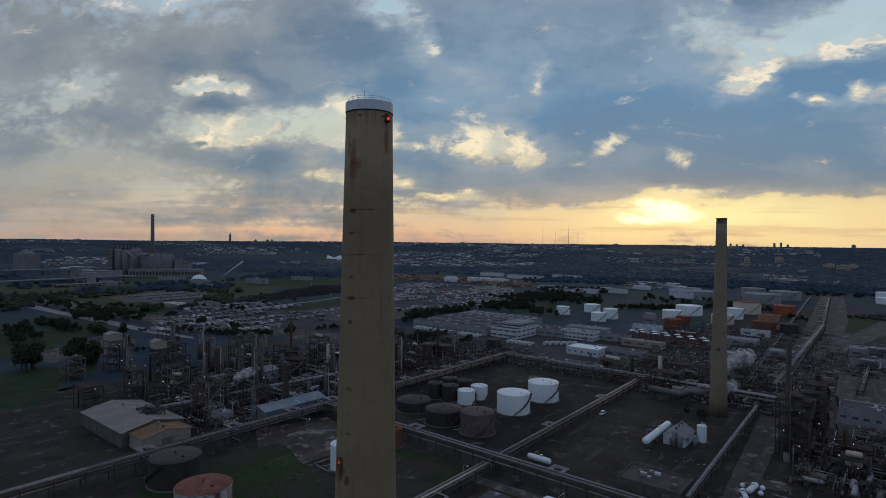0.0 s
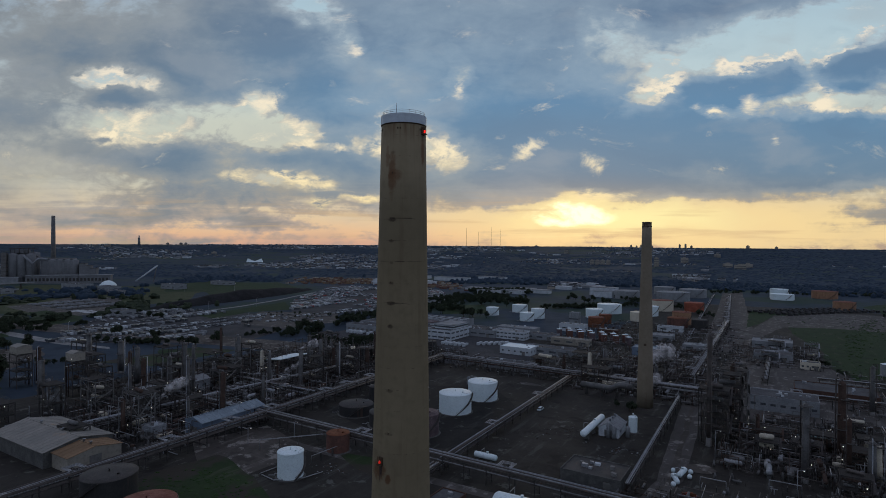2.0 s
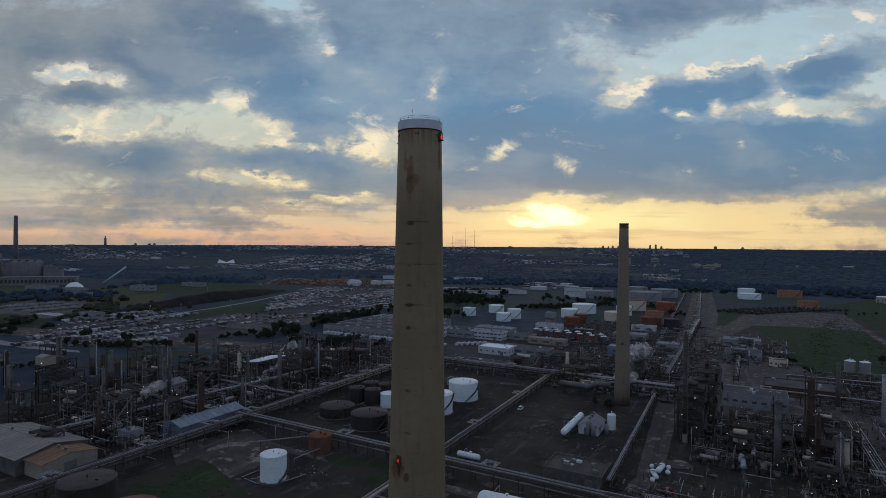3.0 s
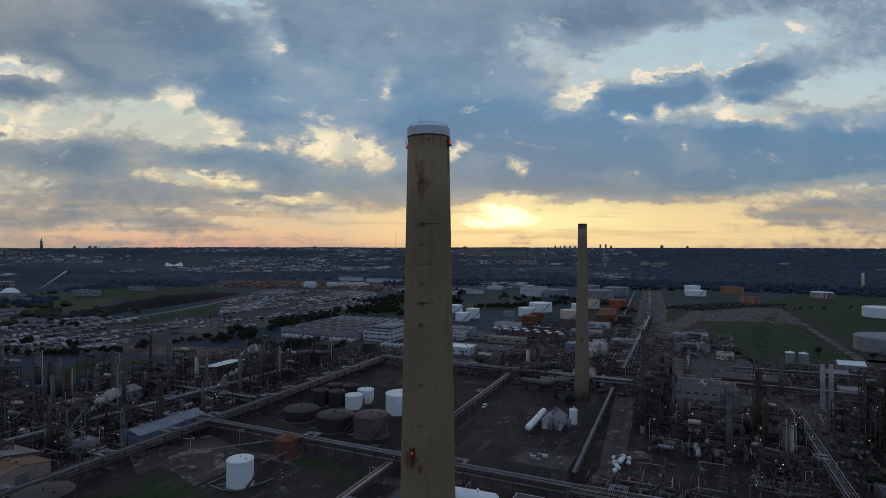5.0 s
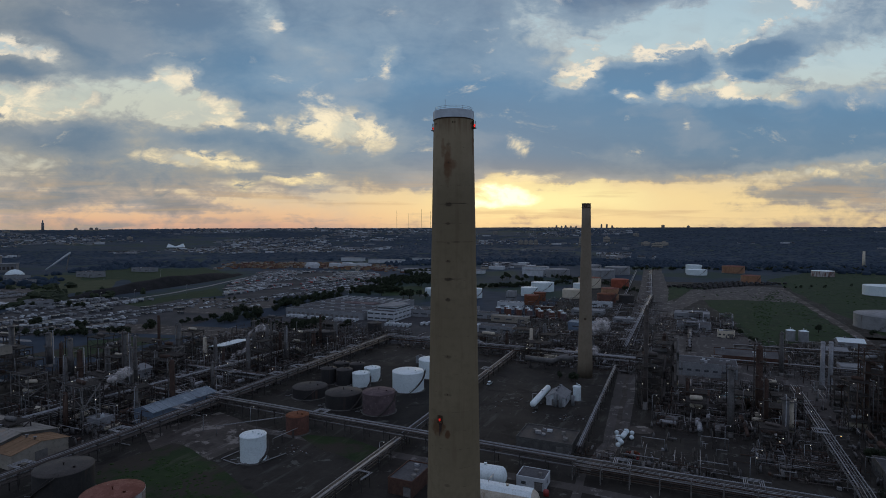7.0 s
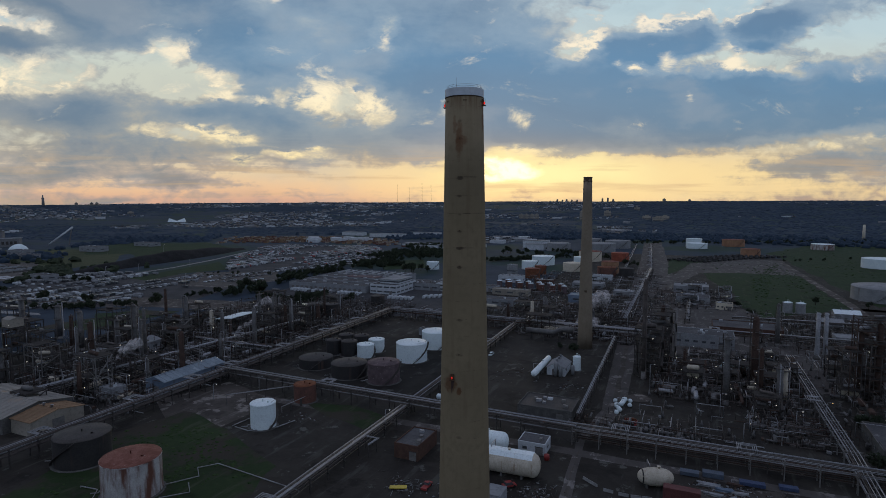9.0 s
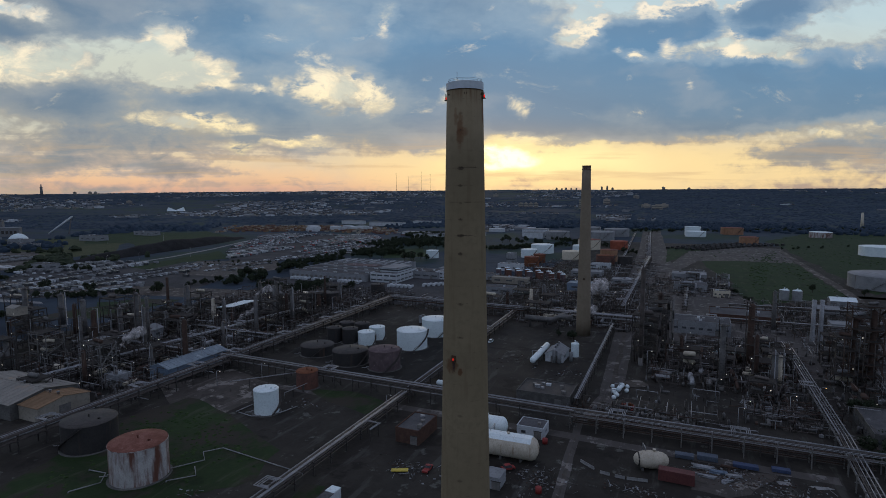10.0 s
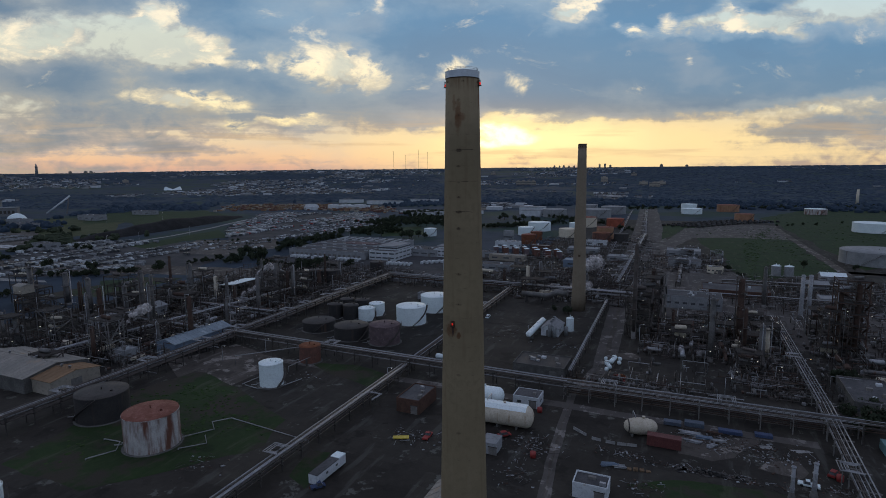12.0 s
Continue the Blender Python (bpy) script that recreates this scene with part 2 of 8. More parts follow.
# the glow round the hidden sun
open_sky = wmath("SUBTRACT", 1.0, wmath("MULTIPLY", wsmooth(depth, -0.05, 0.45), 0.8))
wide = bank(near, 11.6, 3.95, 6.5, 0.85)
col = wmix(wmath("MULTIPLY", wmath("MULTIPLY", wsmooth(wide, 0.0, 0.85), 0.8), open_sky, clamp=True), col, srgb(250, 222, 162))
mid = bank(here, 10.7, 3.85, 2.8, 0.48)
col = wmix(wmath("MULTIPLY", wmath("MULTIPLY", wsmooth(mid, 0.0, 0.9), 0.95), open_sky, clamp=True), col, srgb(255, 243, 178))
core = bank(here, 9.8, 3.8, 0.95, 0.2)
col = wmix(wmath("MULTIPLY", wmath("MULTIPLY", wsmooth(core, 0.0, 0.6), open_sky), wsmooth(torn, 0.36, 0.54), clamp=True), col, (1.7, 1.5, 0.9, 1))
bars = wmath("MULTIPLY", wmath("MULTIPLY", wsmooth(streaks, 0.5, 0.68), wsmooth(cy, 3.3, 3.8)), 0.55)
col = wmix(bars, col, srgb(206, 176, 138))
# away from the sunset the overcast turns blue-grey
aside = wmath("ABSOLUTE", wmath("SUBTRACT", az, SUN_AZ))
up = wmath("DIVIDE", el, 40.0, clamp=True)
dusk = wramp(up, [(0.0, srgb(142, 152, 170)), (0.4, srgb(146, 162, 186)), (1.0, srgb(120, 136, 162))])
col = wmix(wmath("MULTIPLY", wsmooth(aside, 55.0, 80.0), wsmooth(el, 60.0, 30.0)), col, dusk)
col = wmix(wsmooth(el, 28.0, 45.0), col, srgb(147, 154, 178))
cloudy = wn.new("ShaderNodeBackground")
feed(cloudy.inputs[0], col)
cloudy.inputs[1].default_value = 1.0
sky = wn.new("ShaderNodeTexSky")
sky.sky_type, sky.sun_disc = "NISHITA", False
sky.sun_elevation, sky.sun_rotation = radians(SUN_EL), radians(SUN_AZ)
clear_air = wn.new("ShaderNodeBackground")
wl.new(sky.outputs[0], clear_air.inputs[0])
clear_air.inputs[1].default_value = 0.05
both = wn.new("ShaderNodeMixShader")
both.inputs[0].default_value = 0.05
wl.new(cloudy.outputs[0], both.inputs[1]), wl.new(clear_air.outputs[0], both.inputs[2])
wl.new(both.outputs[0], wn["World Output"].inputs[0])

sun = new("sun", bpy.data.lights.new("sun", "SUN"))
sun.data.energy, sun.data.angle, sun.data.color = 0.15, radians(12), (1.0, 0.82, 0.6)
_a, _e = radians(SUN_AZ), radians(SUN_EL + 3)
sun.matrix_world = look((0, 0, 0), (-math.sin(_a) * math.cos(_e), -math.cos(_a) * math.cos(_e), -math.sin(_e)))

# ---- materials ----
def material(name, a, b, scale=0.5, rough=0.8, metal=0.0, bump=0.15, fine=6.0, stain=None, stain_at=0.55, stain_scale=0.25, runs=False, spread=0.12, speck=0.7, run=0.05):
    """Two-scale mottled surface from colour a to b; stain: a third colour in patches, or in vertical runs."""
    m = bpy.data.materials.new(name)
    m.use_nodes = True
    n, l = m.node_tree.nodes, m.node_tree.links
    p = n["Principled BSDF"]
    tc, info = n.new("ShaderNodeTexCoord"), n.new("ShaderNodeObjectInfo")

    def cloud(sc, detail, stretch=1.0):
        t = n.new("ShaderNodeTexNoise")
        t.noise_dimensions = "4D"
        v = tc.outputs["Object"]
        if stretch != 1.0:
            mp = n.new("ShaderNodeMapping")
            mp.inputs["Scale"].default_value = (1, 1, stretch)
            l.new(v, mp.inputs[0])
            v = mp.outputs[0]
        l.new(v, t.inputs["Vector"])
        w = n.new("ShaderNodeMath")
        w.operation = "MULTIPLY"
        l.new(info.outputs["Random"], w.inputs[0])
        w.inputs[1].default_value = 37.0
        l.new(w.outputs[0], t.inputs["W"])
        t.inputs["Scale"].default_value, t.inputs["Detail"].default_value, t.inputs["Roughness"].default_value = sc, detail, 0.62
        return t.outputs["Fac"]

    def mixed(f, x, y):
        k = n.new("ShaderNodeMix")
        k.data_type = "RGBA"
        for s, v in ((k.inputs[0], f), (k.inputs[6], x), (k.inputs[7], y)):
            if isinstance(v, bpy.types.NodeSocket):
                l.new(v, s)
            else:
                s.default_value = v
        return k.outputs[2]

    def band(v, lo, hi):
        r = n.new("ShaderNodeMapRange")
        r.interpolation_type = "SMOOTHSTEP"
        l.new(v, r.inputs[0])
        r.inputs[1].default_value, r.inputs[2].default_value = lo, hi
        return r.outputs[0]

    big, small = cloud(scale, 4), cloud(fine, 5)
    c = mixed(band(big, 0.35, 0.65), (*a, 1), (*b, 1))
    dark = tuple(v * speck for v in a)
    c = mixed(band(small, 0.42, 0.8), c, (*dark, 1))
    if stain:
        f = cloud(stain_scale, 6, run if runs else 1.0)
        c = mixed(band(f, stain_at, stain_at + spread), c, (*stain, 1))
    l.new(c, p.inputs["Base Color"])
    rr = n.new("ShaderNodeMapRange")
    l.new(small, rr.inputs[0])
    rr.inputs[3].default_value, rr.inputs[4].default_value = max(rough - 0.12, 0.05), min(rough + 0.1, 1)
    l.new(rr.outputs[0], p.inputs["Roughness"])
    p.inputs["Metallic"].default_value = metal
    if rough > 0.8:
        p.inputs["Specular IOR Level"].default_value = 0.12
    bp = n.new("ShaderNodeBump")
    bp.inputs["Strength"].default_value, bp.inputs["Distance"].default_value = bump, 0.1
    l.new(small, bp.inputs["Height"])
    l.new(bp.outputs[0], p.inputs["Normal"])
    return m


def glowing(name, colour, strength):
    m = bpy.data.materials.new(name)
    m.use_nodes = True
    p = m.node_tree.nodes["Principled BSDF"]
    p.inputs["Base Color"].default_value = (*colour, 1)
    p.inputs["Emission Color"].default_value = (*colour, 1)
    p.inputs["Emission Strength"].default_value = strength
    m.cycles.emission_sampling = "NONE"
    return m


RUST = (0.16, 0.06, 0.03)
M = {
    # land tones pushed towards blue, so the base colour holds the distance haze
    "land": material("haze_blue_land", (0.0276, 0.0424, 0.0627), (0.0399, 0.0572, 0.0806), 0.004, 0.95, fine=0.05, bump=0.1, stain=(0.0323, 0.0530, 0.0435), stain_at=0.48, stain_scale=0.006),
    "concrete_dark": material("stained_concrete", (0.09, 0.088, 0.085), (0.14, 0.137, 0.13), 0.3, 0.9, fine=2),
    "lot": material("dark_lot_asphalt", (0.045, 0.046, 0.05), (0.07, 0.07, 0.074), 0.04, 0.9, fine=0.8, bump=0.3, stain=(0.1, 0.1, 0.1), stain_at=0.6, stain_scale=0.05),
    "grating": material("dark_steel_grating", (0.034, 0.031, 0.03), (0.052, 0.047, 0.043), 0.5, 0.85, fine=5, stain=(0.07, 0.045, 0.03), stain_at=0.6, stain_scale=0.6),
    "rust_dark": material("dark_rusted_steel", (0.06, 0.041, 0.034), (0.092, 0.06, 0.048), 0.5, 0.85, fine=3, bump=0.3, stain=(0.16, 0.13, 0.11), stain_at=0.58, stain_scale=0.5, runs=True),
    "concrete": material("pale_concrete", (0.2, 0.2, 0.2), (0.28, 0.28, 0.275), 0.15, 0.9, fine=1.5, stain=(0.1, 0.1, 0.1), stain_at=0.55, stain_scale=0.2),
    "dry_grass": material("dry_field", (0.05, 0.062, 0.03), (0.075, 0.08, 0.045), 0.02, 0.95, fine=0.3, bump=0.5, stain=(0.035, 0.05, 0.02), stain_at=0.52, stain_scale=0.02),
    "leaf": material("dark_foliage", (0.03, 0.04, 0.026), (0.048, 0.06, 0.036), 0.08, 0.9, fine=0.5, bump=0.6),
    "weed": material("tall_weeds", (0.026, 0.05, 0.017), (0.042, 0.068, 0.025), 0.1, 0.95, fine=0.8, bump=0.5),
    # leaf colour shifted to blue: distance haze painted into the foliage
    "far_leaf": material("haze_blue_foliage", (0.0285, 0.0466, 0.0704), (0.0389, 0.0594, 0.0870), 0.004, 0.95, fine=0.05, bump=0.0),
    "bark": material("bark", (0.05, 0.04, 0.03), (0.08, 0.065, 0.05), 1.0, 0.95),
    "coal": material("coal_heap", (0.012, 0.012, 0.013), (0.025, 0.025, 0.027), 0.05, 0.9, fine=0.5, bump=0.6),
    "chimney_cap": material("pale_galvanized_cap", (0.5, 0.56, 0.61), (0.58, 0.64, 0.69), 0.8, 0.5, fine=4.0, speck=0.9, stain=(0.38, 0.38, 0.38), stain_at=0.64, runs=True),
    "chimney_far": material("grey_tan_concrete", (0.215, 0.176, 0.128), (0.252, 0.208, 0.155), 0.06, 0.85, fine=0.8, bump=0.06, stain=(0.16, 0.12, 0.085), stain_at=0.55, stain_scale=0.2, runs=True, run=0.2, spread=0.2, speck=0.88),
    "chimney_far_top": material("smoke_stained_concrete", (0.15, 0.115, 0.085), (0.2, 0.155, 0.11), 0.3, 0.9, fine=1.5),
    "soot": material("sooty_concrete", (0.07, 0.05, 0.035), (0.11, 0.075, 0.045), 0.4, 0.9),
    "rust": material("rusted_steel", (0.14, 0.055, 0.03), (0.22, 0.09, 0.05), 0.5, 0.85, fine=4, bump=0.3, stain=(0.07, 0.035, 0.025), stain_at=0.55, stain_scale=0.6),
    "white": material("white_tank_paint", (0.66, 0.76, 0.79), (0.74, 0.83, 0.85), 0.15, 0.55, fine=2, bump=0.05, stain=(0.5, 0.48, 0.44), stain_at=0.66, stain_scale=0.5, runs=True),
    "white_roof": material("white_roof_paint", (0.68, 0.78, 0.81), (0.76, 0.84, 0.86), 0.2, 0.6, fine=2, stain=(0.45, 0.42, 0.38), stain_at=0.62, stain_scale=0.4),
    "rusty_white": material("peeling_white_paint", (0.36, 0.35, 0.34), (0.48, 0.47, 0.46), 0.3, 0.75, fine=3, bump=0.2, stain=(0.13, 0.05, 0.032), stain_at=0.42, stain_scale=0.55, runs=True, run=0.16, spread=0.22),
    "rust_roof": material("red_rust_roof", (0.17, 0.07, 0.052), (0.25, 0.115, 0.09), 0.4, 0.85, fine=3, stain=(0.42, 0.36, 0.33), stain_at=0.63, stain_scale=0.8),
    "black_tank": material("black_tank_paint", (0.02, 0.019, 0.02), (0.034, 0.031, 0.03), 0.2, 0.7, fine=2, stain=(0.07, 0.045, 0.035), stain_at=0.57, stain_scale=0.4, runs=True),
    "black_roof": material("dull_black_roof", (0.035, 0.032, 0.03), (0.06, 0.052, 0.048), 0.2, 0.8, fine=2, stain=(0.1, 0.07, 0.055), stain_at=0.58, stain_scale=0.5),
    "brown_tank": material("rust_brown_tank", (0.1, 0.045, 0.035), (0.16, 0.07, 0.05), 0.3, 0.8, fine=2, stain=(0.05, 0.025, 0.02), stain_at=0.55, stain_scale=0.5, runs=True),
    "mottled": material("scabbed_grey_primer", (0.1, 0.075, 0.08), (0.16, 0.12, 0.125), 0.4, 0.85, fine=1.6, stain=(0.35, 0.3, 0.3), stain_at=0.6, stain_scale=1.1),
    "orange_tank": material("orange_primer_tank", (0.2760, 0.1418, 0.0792), (0.3496, 0.1943, 0.1100), 0.2, 0.8, fine=2, stain=(0.2024, 0.0945, 0.0550), stain_at=0.55, stain_scale=0.4, runs=True),
    "red_tank": material("red_oxide_tank", (0.25, 0.06, 0.03), (0.34, 0.09, 0.05), 0.2, 0.8, fine=2, stain=(0.12, 0.04, 0.03), stain_at=0.55, stain_scale=0.4, runs=True),
    "cream": material("cream_tank_paint", (0.55, 0.49, 0.38), (0.64, 0.58, 0.47), 0.2, 0.7, fine=2, stain=(0.38, 0.27, 0.18), stain_at=0.6, stain_scale=0.4, runs=True),
    "grey_tank": material("grey_tank_paint", (0.2, 0.21, 0.22), (0.27, 0.28, 0.29), 0.2, 0.7, fine=2, stain=(0.13, 0.12, 0.11), stain_at=0.6, stain_scale=0.4, runs=True),
    "works": material("dusty_works_concrete", (0.165, 0.168, 0.175), (0.22, 0.223, 0.23), 0.06, 0.9, fine=0.6, stain=(0.1, 0.1, 0.1), stain_at=0.56, stain_scale=0.1, runs=True),
    "roof_line": material("pale_roof_strip", (0.34, 0.36, 0.38), (0.44, 0.46, 0.48), 0.2, 0.8, fine=2),
    "steel": material("galvanized_steel", (0.25, 0.26, 0.28), (0.36, 0.37, 0.39), 0.6, 0.55, metal=0.35, fine=3, stain=(0.16, 0.1, 0.07), stain_at=0.63, stain_scale=0.9),
    "pipe": material("insulated_pipe_cladding", (0.235, 0.24, 0.253), (0.345, 0.35, 0.363), 0.3, 0.55, metal=0.2, fine=2, stain=(0.15, 0.12, 0.1), stain_at=0.6, stain_scale=0.5),
    "pipe_dark": material("dark_pipe", (0.07, 0.06, 0.055), (0.12, 0.1, 0.09), 0.3, 0.7, metal=0.2, fine=2, stain=(0.14, 0.07, 0.04), stain_at=0.6, stain_scale=0.5),
    "frame": material("weathered_structural_steel", (0.04, 0.036, 0.034), (0.07, 0.06, 0.055), 0.5, 0.8, metal=0.1, fine=3, stain=(0.14, 0.075, 0.045), stain_at=0.6, stain_scale=0.8),
    "frame_pale": material("grey_structural_steel", (0.14, 0.135, 0.13), (0.2, 0.19, 0.18), 0.5, 0.75, metal=0.1, fine=3, stain=(0.14, 0.08, 0.05), stain_at=0.6, stain_scale=0.8),
    "vessel": material("dull_vessel_cladding", (0.1, 0.097, 0.097), (0.16, 0.155, 0.153), 0.3, 0.6, metal=0.3, fine=2, stain=(0.1, 0.06, 0.04), stain_at=0.58, stain_scale=0.5, runs=True),
    "vessel_tan": material("tan_vessel_insulation", (0.44, 0.39, 0.31), (0.55, 0.5, 0.41), 0.5, 0.8, fine=3, bump=0.2, stain=(0.24, 0.17, 0.11), stain_at=0.58, stain_scale=0.6, runs=True),
    "metal_wall": material("grey_sheet_wall", (0.22, 0.23, 0.245), (0.29, 0.3, 0.315), 0.2, 0.85, fine=2, stain=(0.17, 0.15, 0.13), stain_at=0.6, stain_scale=0.4, runs=True),
    "blue_wall": material("blue_grey_sheet_wall", (0.12, 0.17, 0.24), (0.17, 0.22, 0.29), 0.2, 0.7, fine=2, stain=(0.1, 0.1, 0.11), stain_at=0.6, stain_scale=0.4, runs=True),
    "blue_roof": material("pale_blue_roof", (0.16, 0.2, 0.24), (0.22, 0.27, 0.31), 0.2, 0.7, fine=2, stain=(0.5, 0.55, 0.57), stain_at=0.6, stain_scale=0.12),
    "tan_roof": material("faded_tan_roof", (0.2, 0.19, 0.17), (0.27, 0.25, 0.22), 0.1, 0.8, fine=1.5, stain=(0.3, 0.2, 0.12), stain_at=0.58, stain_scale=0.08),
    "brown_roof": material("rust_tinted_roof", (0.2, 0.13, 0.08), (0.28, 0.18, 0.11), 0.1, 0.85, fine=1.5, stain=(0.22, 0.2, 0.17), stain_at=0.58, stain_scale=0.1),
    "flat_roof": material("gravel_felt_roof", (0.07, 0.07, 0.075), (0.11, 0.11, 0.115), 0.1, 0.95, fine=1.5, stain=(0.2, 0.2, 0.2), stain_at=0.63, stain_scale=0.15),
    "pale_roof": material("pale_membrane_roof", (0.22, 0.23, 0.24), (0.3, 0.31, 0.32), 0.05, 0.9, fine=0.8, stain=(0.14, 0.14, 0.14), stain_at=0.56, stain_scale=0.07),
    "white_wall": material("white_painted_wall", (0.46, 0.49, 0.52), (0.58, 0.61, 0.64), 0.2, 0.82, fine=2, stain=(0.42, 0.41, 0.39), stain_at=0.6, stain_scale=0.4, runs=True),
    "brick": material("red_brown_brick", (0.08, 0.048, 0.038), (0.115, 0.066, 0.05), 0.6, 0.9, fine=4, stain=(0.1, 0.06, 0.05), stain_at=0.58, stain_scale=0.5),
    "masonry": material("beige_masonry", (0.28, 0.25, 0.21), (0.36, 0.33, 0.28), 0.05, 0.9, fine=0.8, stain=(0.2, 0.18, 0.16), stain_at=0.58, stain_scale=0.1),
    "glass": material("dark_window_glass", (0.05, 0.056, 0.065), (0.075, 0.082, 0.09), 0.3, 0.3, fine=1, bump=0.0),
    "red": material("red_paint", (0.22, 0.022, 0.02), (0.3, 0.035, 0.03), 0.5, 0.6, fine=3, stain=(0.2, 0.05, 0.04), stain_at=0.6),
    "maroon": material("maroon_paint", (0.09, 0.025, 0.024), (0.13, 0.038, 0.035), 0.5, 0.75, fine=3, stain=(0.09, 0.04, 0.035), stain_at=0.58, runs=True),
    "tarp": material("faded_blue_tarpaulin", (0.06, 0.08, 0.115), (0.09, 0.115, 0.155), 0.5, 0.75, fine=3, stain=(0.12, 0.12, 0.125), stain_at=0.56, stain_scale=0.6),
    "blue": material("blue_tarpaulin", (0.03, 0.05, 0.11), (0.045, 0.07, 0.15), 0.5, 0.7, fine=3),
    "yellow": material("yellow_paint", (0.5, 0.38, 0.05), (0.6, 0.46, 0.08), 0.5, 0.7, fine=3, stain=(0.2, 0.15, 0.06), stain_at=0.58, stain_scale=0.8),
    "teal": material("turquoise_paint", (0.1, 0.2, 0.21), (0.14, 0.26, 0.27), 0.5, 0.7, fine=3),
    "tyre": material("rubber", (0.02, 0.02, 0.02), (0.03, 0.03, 0.03), 1.0, 0.9),
    "timber": material("stacked_timber", (0.1640, 0.1056, 0.0650), (0.2460, 0.1760, 0.1200), 0.08, 0.85, fine=0.8, stain=(0.1640, 0.0968, 0.0600), stain_at=0.55, stain_scale=0.1),
    "lamp": glowing("lamp_glow", (1.0, 0.93, 0.8), 1.3),
    "sodium": glowing("amber_lamp_glow", (1.0, 0.5, 0.12), 3.0),
    "beacon_dim": glowing("dim_red_beacon_glow", (0.9, 0.03, 0.015), 0.35),
    "beacon": glowing("red_beacon_glow", (1.0, 0.02, 0.012), 1.1),
}


def chimney_material():
    """Tan painted concrete: faint casting lifts, long weather streaks, stains at the tie holes and rust under the cap."""
    m = material("tan_painted_concrete", (0.222, 0.177, 0.11), (0.257, 0.206, 0.13), 0.12, 0.85, fine=1.3, bump=0.05, speck=0.88)
    n, l = m.node_tree.nodes, m.node_tree.links
    p = n["Principled BSDF"]
    base = p.inputs["Base Color"].links[0].from_socket
    tc, sp = n.new("ShaderNodeTexCoord"), n.new("ShaderNodeSeparateXYZ")
    l.new(tc.outputs["Object"], sp.inputs[0])

    def maths(op, a, b=0.0, c=0.0):
        k = n.new("ShaderNodeMath")
        k.operation = op
        for s_, v in zip(k.inputs, (a, b, c)):
            if isinstance(v, bpy.types.NodeSocket):
                l.new(v, s_)
            else:
                s_.default_value = v
        return k.outputs[0]

    def band(v, lo, hi):
        k = n.new("ShaderNodeMapRange")
        k.interpolation_type = "SMOOTHSTEP"
        l.new(v, k.inputs[0])
        k.inputs[1].default_value, k.inputs[2].default_value = lo, hi
        return k.outputs[0]

    def mixed(f, x, tone):
        k = n.new("ShaderNodeMix")
        k.data_type = "RGBA"
        l.new(f, k.inputs[0]), l.new(x, k.inputs[6])
        k.inputs[7].default_value = (*tone, 1)
        return k.outputs[2]

    def grain(stretch, scale, detail=6):
        k, t = n.new("ShaderNodeMapping"), n.new("ShaderNodeTexNoise")
        k.inputs["Scale"].default_value = (1, 1, stretch)
        l.new(tc.outputs["Object"], k.inputs[0]), l.new(k.outputs[0], t.inputs["Vector"])
        t.inputs["Scale"].default_value, t.inputs["Detail"].default_value, t.inputs["Roughness"].default_value = scale, detail, 0.62
        return t.outputs["Fac"]

    z = sp.outputs[2]
    turn = maths("ARCTAN2", sp.outputs[1], sp.outputs[0])
    rough, run = grain(1.0, 2.2, 8), grain(0.06, 1.6)
    c = mixed(maths("MULTIPLY", band(run, 0.52, 0.72), 0.4), base, (0.15, 0.108, 0.066))
    c = mixed(maths("MULTIPLY", band(grain(0.05, 0.7), 0.55, 0.75), 0.3), c, (0.3, 0.245, 0.17))
    # lifts of about 1.8 m, each cast a little lighter or darker
    lift = n.new("ShaderNodeTexWhiteNoise")
    lift.noise_dimensions = "1D"
    l.new(maths("FLOOR", maths("MULTIPLY", z, 0.55)), lift.inputs["W"])
    c = mixed(maths("MULTIPLY", lift.outputs["Value"], 0.16), c, (0.16, 0.125, 0.085))
    seam = maths("ABSOLUTE", maths("SUBTRACT", maths("FRACT", maths("MULTIPLY", z, 0.55)), 0.5))
    c = mixed(maths("MULTIPLY", maths("MULTIPLY", band(seam, 0.475, 0.495), band(rough, 0.5, 0.66)), 0.6), c, (0.09, 0.065, 0.045))

    def blot(ang, zz, wide, tall, most, tone, c, sag=0.0):
        """A ragged stain round a bearing and height; sag: how far it runs down."""
        da = maths("DIVIDE", maths("SUBTRACT", turn, radians(ang if ang <= 180 else ang - 360)), wide / 2.3)
        dz = maths("DIVIDE", maths("SUBTRACT", z, zz - sag / 2), tall + sag / 2)
        d = maths("ADD", maths("MULTIPLY", da, da), maths("MULTIPLY", dz, dz))
        d = maths("MULTIPLY_ADD", maths("SUBTRACT", rough, 0.5), 2.4, d)
        return mixed(maths("MULTIPLY", band(d, 1.15, 0.15), most), c, tone)

    dark, brown = (0.05, 0.036, 0.026), (0.13, 0.062, 0.03)
    for zz, wide, tall, most in ((94.9, 0.3, 0.12, 0.4), (93.1, 0.42, 0.12, 0.8), (89.15, 0.5, 0.16, 0.95), (87.3, 0.3, 0.12, 0.7), (85.45, 0.2, 0.1, 0.5), (83.7, 0.3, 0.12, 0.7), (81.95, 0.45, 0.14, 0.95), (80.0, 0.28, 0.16, 0.9), (74.5, 0.34, 0.12, 0.6), (70.8, 0.4, 0.1, 0.5), (62.0, 0.3, 0.12, 0.5), (54.5, 0.3, 0.12, 0.5)):
        c = blot(246, zz, wide, tall, most * 0.8, dark, c, 0.1)
